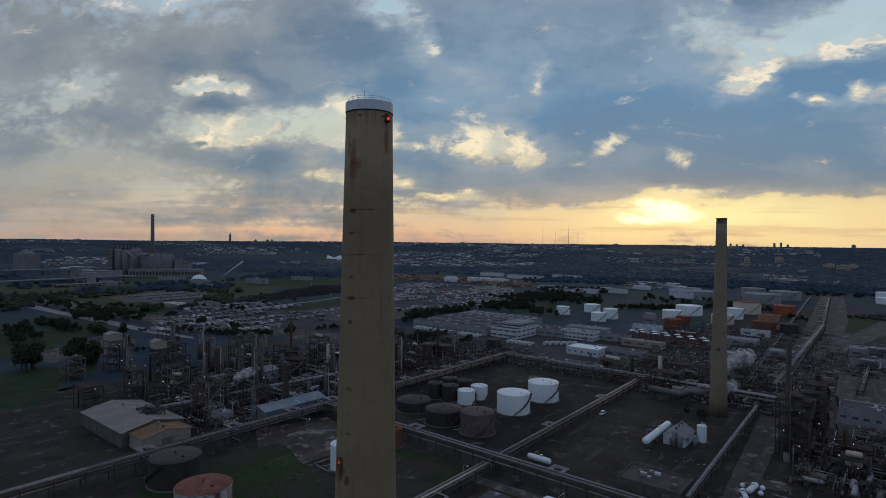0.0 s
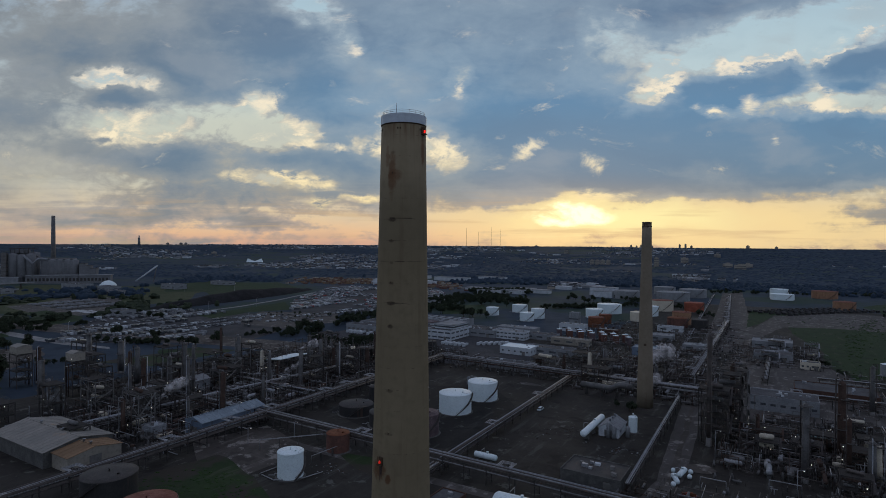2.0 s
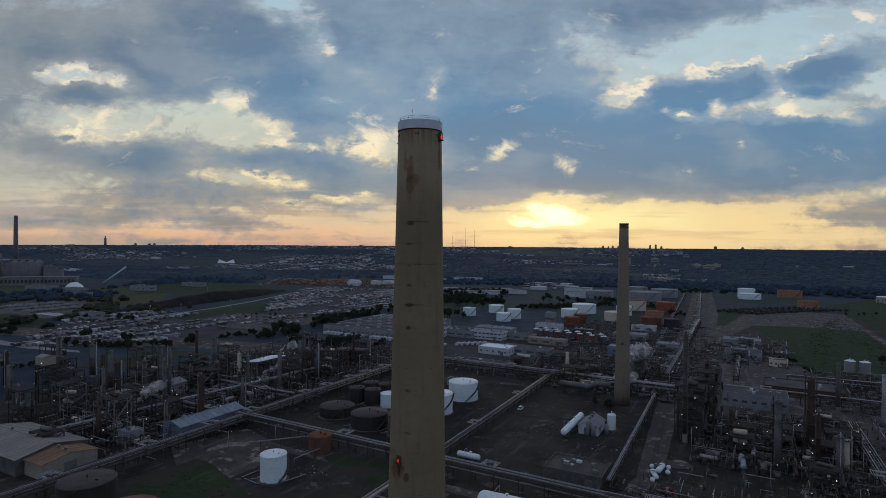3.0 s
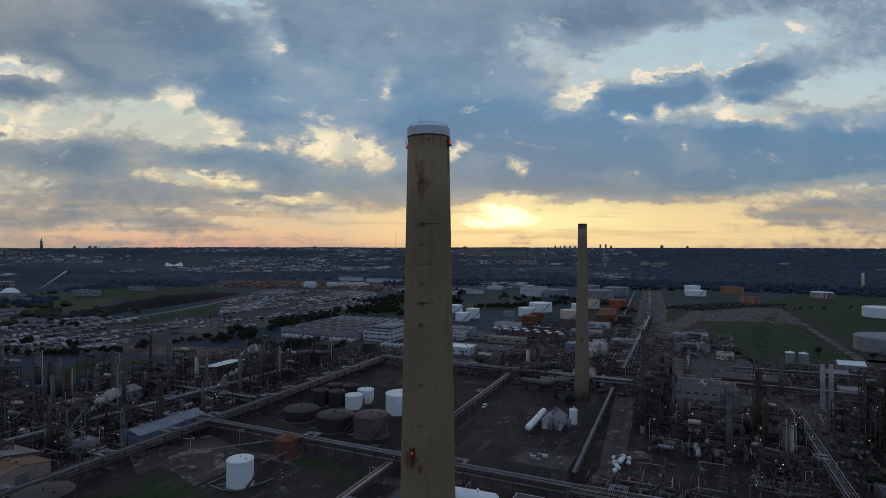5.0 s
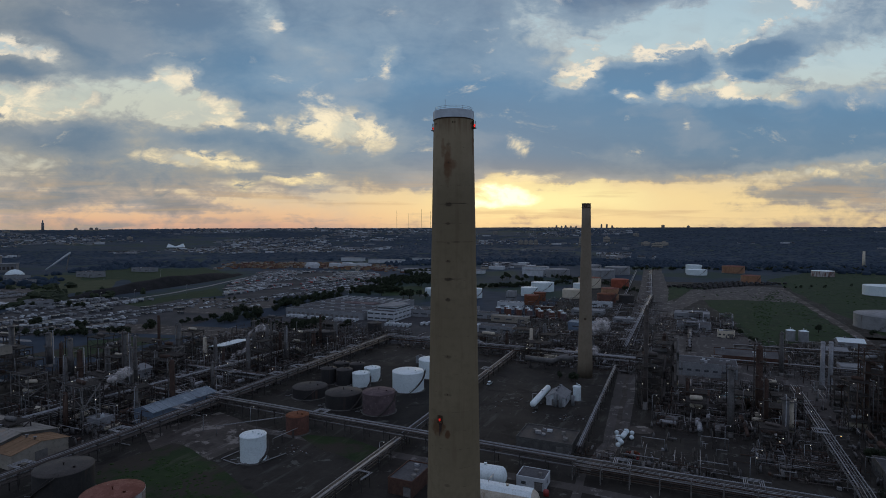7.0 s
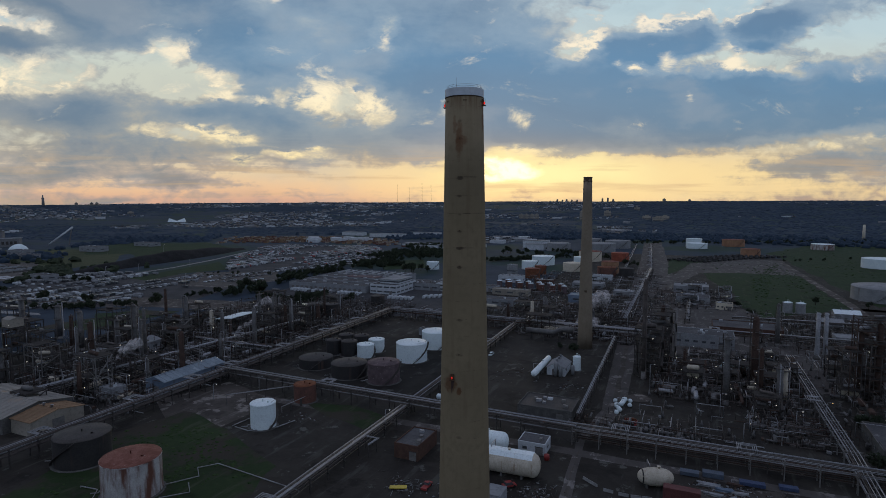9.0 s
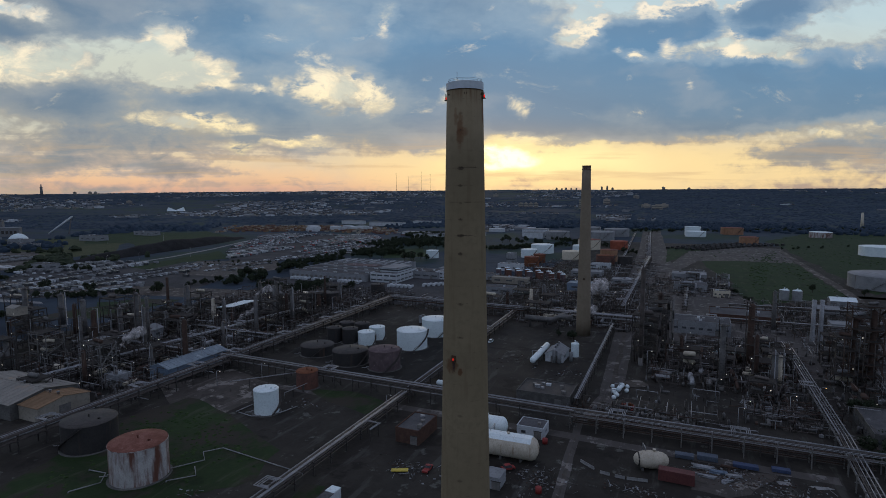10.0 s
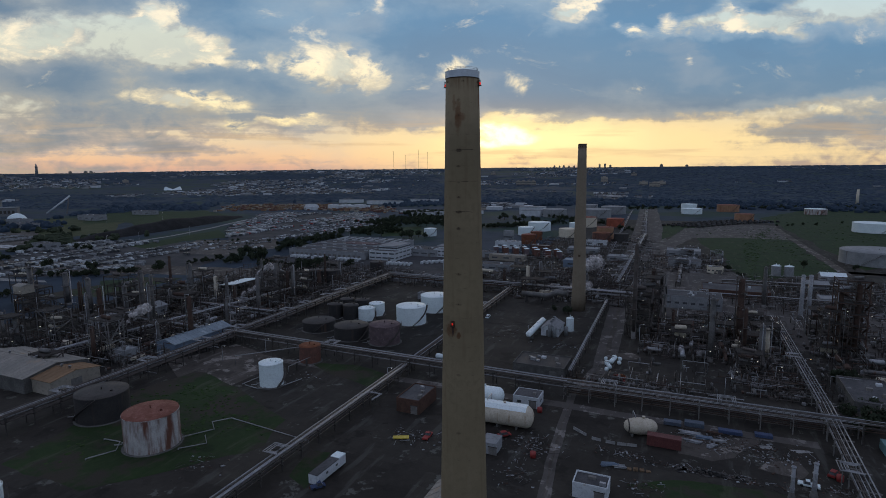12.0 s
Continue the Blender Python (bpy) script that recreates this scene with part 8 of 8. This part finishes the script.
part("duct", Mesh().tube([(-20, 30, 58), (0, 24, 50), (60, 22, 49)], 1.6, 8), "frame_pale", cw)
hall = part("kiln_hall", Mesh().box(56, -4, 0, 150, 24, 16), "works", cw)
part("hall_roof", Mesh().box(56, -4, 16, 152, 26, 1), "pale_roof", cw)
for i in range(22):
    part("bay_opening", Mesh().box(-14 + i * 6.6, -16.1, 5, 4.2, 0.4, 6), "frame", hall)
part("packing_hall", Mesh().box(-84, 4, 0, 100, 22, 12), "metal_wall", cw)
part("packing_roof", Mesh().box(-84, 4, 12, 102, 23, 0.8), "pale_roof", cw)
part("packing_tower", Mesh().box(-128, 0, 0, 18, 16, 21), "works", cw)
sl = thing("storage_silo_block", -1208, 1275, rz=-20, label="tall grey concrete silo block", category="silo")
part("wall", Mesh().box(0, 0, 0, 52, 36, 42), "works", sl)
part("roof_house", Mesh().add([(-16, -12, 42), (16, -12, 42), (16, 12, 42), (-16, 12, 42), (-6, -8, 50), (6, -8, 50), (6, 8, 50), (-6, 8, 50)], [(0, 1, 5, 4), (1, 2, 6, 5), (2, 3, 7, 6), (3, 0, 4, 7), (4, 5, 6, 7)]), "works", sl)
for name, p0, p1, z, rr, lab in (("conveyor_gallery", (-930, 600), (-724.9, 1011.3), 10, 1.7, "long pale elevated conveyor gallery on trestles"), ("conveyor_gallery", (-1194, 834), (-880, 1214), 14, 1.7, "long pale elevated conveyor gallery on trestles"), ("conveyor_gallery", (-734, 821), (-686, 916), 5, 1.6, "short pale covered conveyor on trestles")):
    gal = thing(name, p0[0], p0[1], label=lab, category="conveyor", group="conveyor galleries")
    dx, dy = p1[0] - p0[0], p1[1] - p0[1]
    part("gallery", Mesh().tube([(0, 0, z), (dx, dy, z)], rr, 6), "metal_wall", gal)
    for i in range(10):
        part("trestle", Mesh().box(dx * (i + 0.5) / 10, dy * (i + 0.5) / 10, 0, 1.5, 3, z - rr * 0.8), "frame", gal)
g2 = thing("transfer_tower", -760, 935, rz=25, label="small pale transfer tower under the gallery", category="tower")
part("wall", Mesh().box(0, 0, 0, 12, 12, 19), "metal_wall", g2)
part("roof", Mesh().box(0, 0, 19, 13, 13, 0.8), "pale_roof", g2)
inc = thing("inclined_conveyor", -600, 1176, rz=17, label="pale inclined conveyor boom on a stacker", category="conveyor")
part("boom", Mesh().tube([(-22, 0, 2), (20, 0, 36)], 2.0, 6), "white_wall", inc)
part("mast", Mesh().bar((12, 0, 0), (18, 0, 34), 1.6), "frame_pale", inc)
solid("storage_dome", Mesh().rings(0, 0, [(0, 15), (5, 14), (9, 10.5), (12, 5.5), (13, 0.5)], 24), "white", "white storage dome near the works", "dome", at=(-604, 1035, 0))
for x, y, w, d, h in ((-360, 628, 30, 16, 6), (-640, 1000, 60, 26, 9), (-560, 960, 40, 20, 8), (-520, 900, 50, 20, 6), (-470, 1010, 46, 22, 9), (-700, 900, 36, 18, 7), (-420, 1120, 50, 20, 7)):
    flat_building(x, y, w, d, h, "metal_wall", "flat_roof", label="low grey works building on the field", units=3, wins=3, wsize=(6, 1.5))

# ---- lumber yard, sheds, far buildings ----
q = random.Random(19)
lum = {"timber": Mesh(), "brown_tank": Mesh(), "masonry": Mesh(), "white_wall": Mesh(), "brown_roof": Mesh()}
for i in range(620):
    t, u = q.random(), q.random()
    x, y = -300 + 330 * t + 40 * u, 1340 - 150 * t - 170 * u + 60 * math.sin(t * 3)
    lum[q.choice(("timber", "brown_roof", "brown_tank", "masonry", "brown_tank"))].box(x + q.gauss(0, 20), y + q.gauss(0, 22), 0, q.uniform(4, 10), q.uniform(2, 5), q.uniform(1.5, 4), q.uniform(-40, 0))
for i in range(14):
    lum["white_wall"].box(-130 + 170 * q.random(), 1150 + 60 * q.random(), 0, q.uniform(14, 30), q.uniform(9, 14), q.uniform(6, 9), q.uniform(-35, -20))
for k, m in lum.items():
    solid("lumber_stacks", m, k, "stacks of orange-brown timber in a yard", "timber", kind="stuff")


def place(bearing, d):
    a = radians(bearing)
    return d * math.sin(a) - 12, d * math.cos(a) - 60


town = {"white_wall": Mesh(), "metal_wall": Mesh(), "masonry": Mesh(), "pale_roof": Mesh(), "flat_roof": Mesh()}
q = random.Random(3)
n = 0
while n < 4600:
    bearing, d = q.uniform(-46, 50), 1150 + 3500 * q.random() ** 1.15
    x, y = place(bearing, d)
    v = noise.noise((x * 0.0016, y * 0.0016, 2.2)) + 0.5 * noise.noise((x * 0.006, y * 0.006, 7.7))
    lim = 0.1 + (0.45 if bearing > 27 else 0.0) + (0.9 if 1300 < d < 1950 and -14 < bearing < 24 else 0) + (0.3 if d < 1700 and bearing < -16 else 0)
    if v < lim or (x < -380 and d < 1600) or (-340 < x < 60 and 880 < y < 1420):
        n += 0.2
        continue
    z = land_height(x, y) - 0.5
    if q.random() < 0.16:
        w, dd, h = q.uniform(18, 45), q.uniform(12, 26), q.uniform(5, 8)
        town[q.choice(("white_wall", "metal_wall", "metal_wall", "pale_roof"))].box(x, y, z, w, dd, h, q.uniform(-40, -25))
    else:
        w, dd, h, r = q.uniform(6, 12), q.uniform(6, 11), q.uniform(3.5, 6), q.uniform(-40, -20)
        town[q.choice(("white_wall", "masonry", "metal_wall", "metal_wall"))].box(x, y, z, w, dd, h, r)
        town["flat_roof"].box(x, y, z + h, w * 0.8, dd * 0.6, 2.2, r)
    n += 1
for x, y, w, dd, h in ((95, 1010, 40, 22, 6), (125, 985, 46, 22, 6), (150, 960, 50, 24, 6), (180, 1000, 44, 22, 6), (110, 950, 40, 18, 6), (205, 965, 36, 18, 6), (60, 1300, 90, 20, 8), (160, 1330, 70, 18, 8), (310, 930, 44, 24, 14), (300, 900, 34, 24, 10), (-20, 1390, 60, 20, 8)):
    town["white_wall"].box(x, y, 0, w, dd, h, PLANT)
    town["pale_roof"].box(x, y, h, w + 1, dd + 1, 0.6, PLANT)
for k, m in town.items():
    solid("far_houses", m, k, "scattered far houses and halls", "houses", kind="stuff")

# tower blocks of the skyline, each with its windows as floor bands
def tower_block(bearing, d, w, h, mat="masonry", label="far tower block on the skyline"):
    x, y = place(bearing, d)
    ob = thing("tower_block", x, y, land_height(x, y) - 1, -bearing, label, "building", "skyline towers")
    part("wall", Mesh().box(0, 0, 0, w, w * 0.7, h), mat, ob)
    part("roof_house", Mesh().box(0, 0, h, w * 0.4, w * 0.3, 4), mat, ob)
    for i in range(max(1, int(h / 9))):
        part("window_band", Mesh().box(0, 0, 4 + i * 9, w * 0.94, w * 0.7 + 0.5, 2.2), "glass", ob)


SKYLINE_ROWS_A = [(20.0, 4700, 16, 26), (20.5, 4650, 14, 22), (20.9, 4700, 16, 28), (21.4, 4690, 14, 24), (21.9, 4700, 16, 22), (24.3, 4750, 16, 38), (24.8, 4700, 16, 42), (25.3, 4720, 18, 26), (29.9, 4600, 26, 30), (32.1, 4500, 22, 24), (-24.3, 4500, 22, 24), (-23.2, 4500, 24, 24), (-22.8, 4550, 22, 22), (-20.3, 3300, 30, 20), (-12, 4200, 30, 18), (-4, 4500, 40, 14), (3, 4400, 34, 16), (11, 4500, 40, 14), (16.5, 2600, 22, 28), (17.0, 2600, 22, 28), (17.5, 2600, 22, 28)]
SKYLINE_ROWS_B = [(18.0, 2600, 22, 28), (24.8, 2900, 36, 34), (22.4, 2500, 22, 52), (28.4, 2600, 40, 22), (29.4, 2450, 46, 24), (30.0, 2600, 40, 22), (27.5, 3400, 36, 24), (-38.8, 4300, 60, 16), (-29, 4200, 40, 12), (14, 3600, 34, 24)]
for bearing, d, w, h in SKYLINE_ROWS_A + SKYLINE_ROWS_B:
    tower_block(bearing, d, w * 0.9, h * 0.75)
x, y = place(-26.6, 4500)
wt = thing("water_tower", x, y, land_height(x, y) - 1, label="far concrete tower with a stepped top", category="tower")
part("shaft", Mesh().rings(0, 0, [(0, 9), (45, 7), (50, 5)], 12), "concrete", wt)
part("head", Mesh().rings(0, 0, [(45, 8), (52, 8), (54, 4), (70, 3)], 12), "concrete", wt)
for bearing, h in ((4.0, 150), (5.2, 120), (6.5, 160), (7.4, 140)):
    x, y = place(bearing, 4650)
    mast = thing("radio_mast", x, y, land_height(x, y), label="thin far radio mast against the sky", category="mast", group="radio masts")
    part("lattice", Mesh().rings(0, 0, [(0, 1.0), (h, 0.7)], 4), "frame", mast)
x, y = place(45.3, 1450)
solid("pale_stack", Mesh().rings(0, 0, [(0, 3), (34, 2.2)], 14), "cream", "slim pale stack rising from the woods", "stack", at=(x, y, 0))
x, y = place(-16.6, 2600)
solid("white_tent_roof", Mesh().add([(-34, -10, 0), (0, -12, 0), (34, -10, 0), (34, 10, 0), (0, 12, 0), (-34, 10, 0), (-30, 0, 16), (0, 0, 4), (30, 0, 16)], [(0, 1, 7, 6), (1, 2, 8, 7), (2, 3, 8), (3, 4, 7, 8), (4, 5, 6, 7), (5, 0, 6)]), "white", "white peaked roof of a far hall", "hall", at=(x, y, land_height(x, y)))
for x, y, h in ((-304, 851, 22), (-420, 940, 16), (-281, 686, 10), (-20, 620, 12), (-190, 560, 12), (-330, 480, 12), (-300, 640, 12), (-230, 720, 12)):
    lamp_post(x, y, h, label="tall lamp post beside the lots")

# shrubs and tall weeds over the fields
q = random.Random(90)
weeds = Mesh()
for x0, y0, x1, y1, x2, y2, n in ((278, 306, 376, 333, 560, 640, 110), (278, 306, 449, 690, 560, 640, 101), (400, 330, 700, 420, 1000, 1000, 101), (400, 330, 640, 760, 1000, 1000, 101), (-100, 165, -44, 120, -110, 105, 100), (-95, 172, -62, 160, -44, 112, 100), (-100, 165, -62, 150, -62, 100, 100), (278, 306, 400, 480, 560, 640, 420), (360, 320, 480, 600, 560, 640, 300), (560, 597, 528, 432, 750, 652, 260),  (-300, 330, -420, 420, -700, 470, 200), (-420, 620, -760, 1080, -860, 800, 200)):
    for i in range(n):
        a, b = sorted((q.random(), q.random()))
        x, y = x0 * a + x1 * (b - a) + x2 * (1 - b), y0 * a + y1 * (b - a) + y2 * (1 - b)
        r = 0.3 + 1.1 * q.random() ** 2.5 if n > 100 else q.uniform(0.3, 0.8)
        k = len(weeds.v)
        for lev, f in ((0.0, 1.2), (0.35, 0.8)):
            for j in range(5):
                rr = r * f * q.uniform(0.6, 1.3)
                weeds.v.append((x + rr * math.cos(j * 1.257), y + rr * math.sin(j * 1.257), 0.08 + r * lev * q.uniform(0.6, 1.0)))
        weeds.v.append((x, y, 0.1 + r * 0.45))
        weeds.f += [(k + j, k + (j + 1) % 5, k + 5 + (j + 1) % 5, k + 5 + j) for j in range(5)] + [(k + 5 + j, k + 5 + (j + 1) % 5, k + 10) for j in range(5)]
weeds.s = [False] * len(weeds.f)
solid("shrubs", weeds, "weed", "scattered dark shrubs and weeds on the fields", "shrubs", kind="stuff")

# groves and hedges between the lots: crowns of leaf clumps on short trunks
q = random.Random(97)
crowns = [tree_meshes(140 + i, h, sp)[1] for i, (h, sp) in enumerate(((7, 3.0), (9, 3.6), (5.5, 2.8)))]
GROVE_ROWS_A = [(-128, 473, -103, 505, 7, 14, 1.0), (-94, 545, -84, 613, 5, 18, 1.0), (-84, 613, -31, 707, 5, 20, 0.9), (-71, 438, -39, 445, 5, 13, 1.0), (-21, 677, 48, 776, 16, 60, 1.0), (-289, 445, -217, 433, 6, 26, 0.9), (-190, 451, -180, 457, 4, 5, 1.0), (-178, 468, -137, 503, 4, 14, 0.7), (-317, 609, -298, 606, 5, 6, 1.0), (-198, 655, -112, 629, 2, 10, 0.45), (-190, 630, -125, 606, 2, 9, 0.45), (156, 718, 320, 760, 14, 110, 0.85)]
GROVE_ROWS_B = [(312, 881, 368, 718, 14, 80, 0.85), (368, 718, 347, 624, 7, 12, 0.9), (480, 1010, 1010, 905, 20, 170, 0.9), (300, 372, 284, 324, 5, 5, 0.6), (560, 640, 690, 650, 6, 8, 0.6), (20, 800, 120, 900, 40, 150, 1.1), (-12, 700, 50, 700, 14, 50, 1.0), (64, 822, 154, 802, 20, 80, 1.1), (80, 960, 190, 990, 40, 150, 1.1), (-103, 590, -31, 642, 7, 40, 1.0), (-62, 432, -40, 436, 7, 26, 1.1), (-420, 560, -340, 640, 12, 16, 1.0)]
GROVE_ROWS_C = [(-300, 345, -230, 372, 8, 12, 0.8), (-560, 620, -385, 480, 22, 60, 1.2), (-451, 463, -372, 425, 12, 32, 1.1), (-470, 600, -360, 495, 10, 30, 1.0), (-267, 299, -262, 303, 4, 4, 1.3), (-358, 540, -352, 538, 5, 4, 1.1)]
for xa, ya, xb, yb, wide, n, s in GROVE_ROWS_A + GROVE_ROWS_B + GROVE_ROWS_C:
    grove = Mesh()
    for i in range(n):
        t = q.random()
        dx, dy = xb - xa, yb - ya
        L, off = math.hypot(dx, dy), q.gauss(0, 0.5) * wide
        x, y = xa + dx * t - dy / L * off, ya + dy * t + dx / L * off
        k, c = s * q.uniform(0.7, 1.25), crowns[i % 3]
        m = Matrix.Translation((x, y, land_height(x, y) - 0.9 * k)) @ Matrix.Rotation(q.uniform(0, 6.28), 4, "Z") @ Matrix.Scale(k, 4)
        grove.add(c.v, c.f, False, m)
        grove.box(x, y, land_height(x, y), 0.3 * k, 0.3 * k, 2.6 * k)
    solid("grove", grove, "leaf", "dense dark green trees and bushes between the lots", "trees", kind="stuff")

# ---- woods of the plain and the ridge ----
q = random.Random(11)
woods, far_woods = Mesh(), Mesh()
n = 0
while n < 26000:
    bearing = q.uniform(-48, 53)
    d = 420 + 4400 * q.random() ** 0.9
    x, y = place(bearing, d)
    v = noise.noise((x * 0.0018, y * 0.0018, 9.2)) + 0.6 * noise.noise((x * 0.007, y * 0.007, 3.3))
    lim = -0.12
    if d < 1250:
        lim = 0.5 if bearing < 30 else 0.62
        if bearing < -25:
            lim = 0.2
    elif d < 1950:
        lim = -0.75 if -14 < bearing < 22 or bearing > 26 else 0.1
    if bearing > 27 and d > 1250:
        lim = -0.8
    if d < 1250 and (-640 < (x * _c + y * _s) < 170) and (-x * _s + y * _c) < 900 and not (bearing > 8 and d > 700 and v > 0.75):
        n += 0.1
        continue
    if (-340 < x < 60 and 880 < y < 1420) or v < lim or (-1000 < x < -560 and 960 < y < 1340):
        n += 0.05
        continue
    z = land_height(x, y) - 0.5
    for j in range(1 if d < 2500 else 2):
        r, h = q.uniform(2.0, 7.5) * (1 + d / 4500), q.uniform(3.5, 10) * (1.0 if d < 1500 else 0.34)
        cx, cy = x + q.uniform(-9, 9), y + q.uniform(-9, 9)
        a0 = q.uniform(0, 6)
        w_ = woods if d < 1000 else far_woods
        k = len(w_.v)
        for lev, f in (((0.0, 0.9), (0.5, 1.0), (0.85, 0.6)) if d < 1300 else ((0.0, 1.5), (0.5, 1.05), (0.85, 0.55))):
            for i in range(5):
                a = a0 + i * 1.2566 + lev
                rr = r * f * q.uniform(0.75, 1.25)
                w_.v.append((cx + rr * math.cos(a), cy + rr * math.sin(a), z + h * lev * q.uniform(0.85, 1.15)))
        w_.v.append((cx + q.uniform(-1, 1), cy + q.uniform(-1, 1), z + h))
        for lev in (0, 1):
            for i in range(5):
                w_.f.append((k + lev * 5 + i, k + lev * 5 + (i + 1) % 5, k + lev * 5 + 5 + (i + 1) % 5, k + lev * 5 + 5 + i))
        for i in range(5):
            w_.f.append((k + 10 + i, k + 10 + (i + 1) % 5, k + 15))
    n += 1
woods.s, far_woods.s = [False] * len(woods.f), [True] * len(far_woods.f)
solid("woods", woods, "leaf", "dark green woods stretching to the horizon", "woods", kind="stuff")
# trees past 1000 m carry the haze in their leaf colour
solid("far_woods", far_woods, "far_leaf", "woods towards the horizon with blue haze in their leaf colour", "woods", kind="stuff")
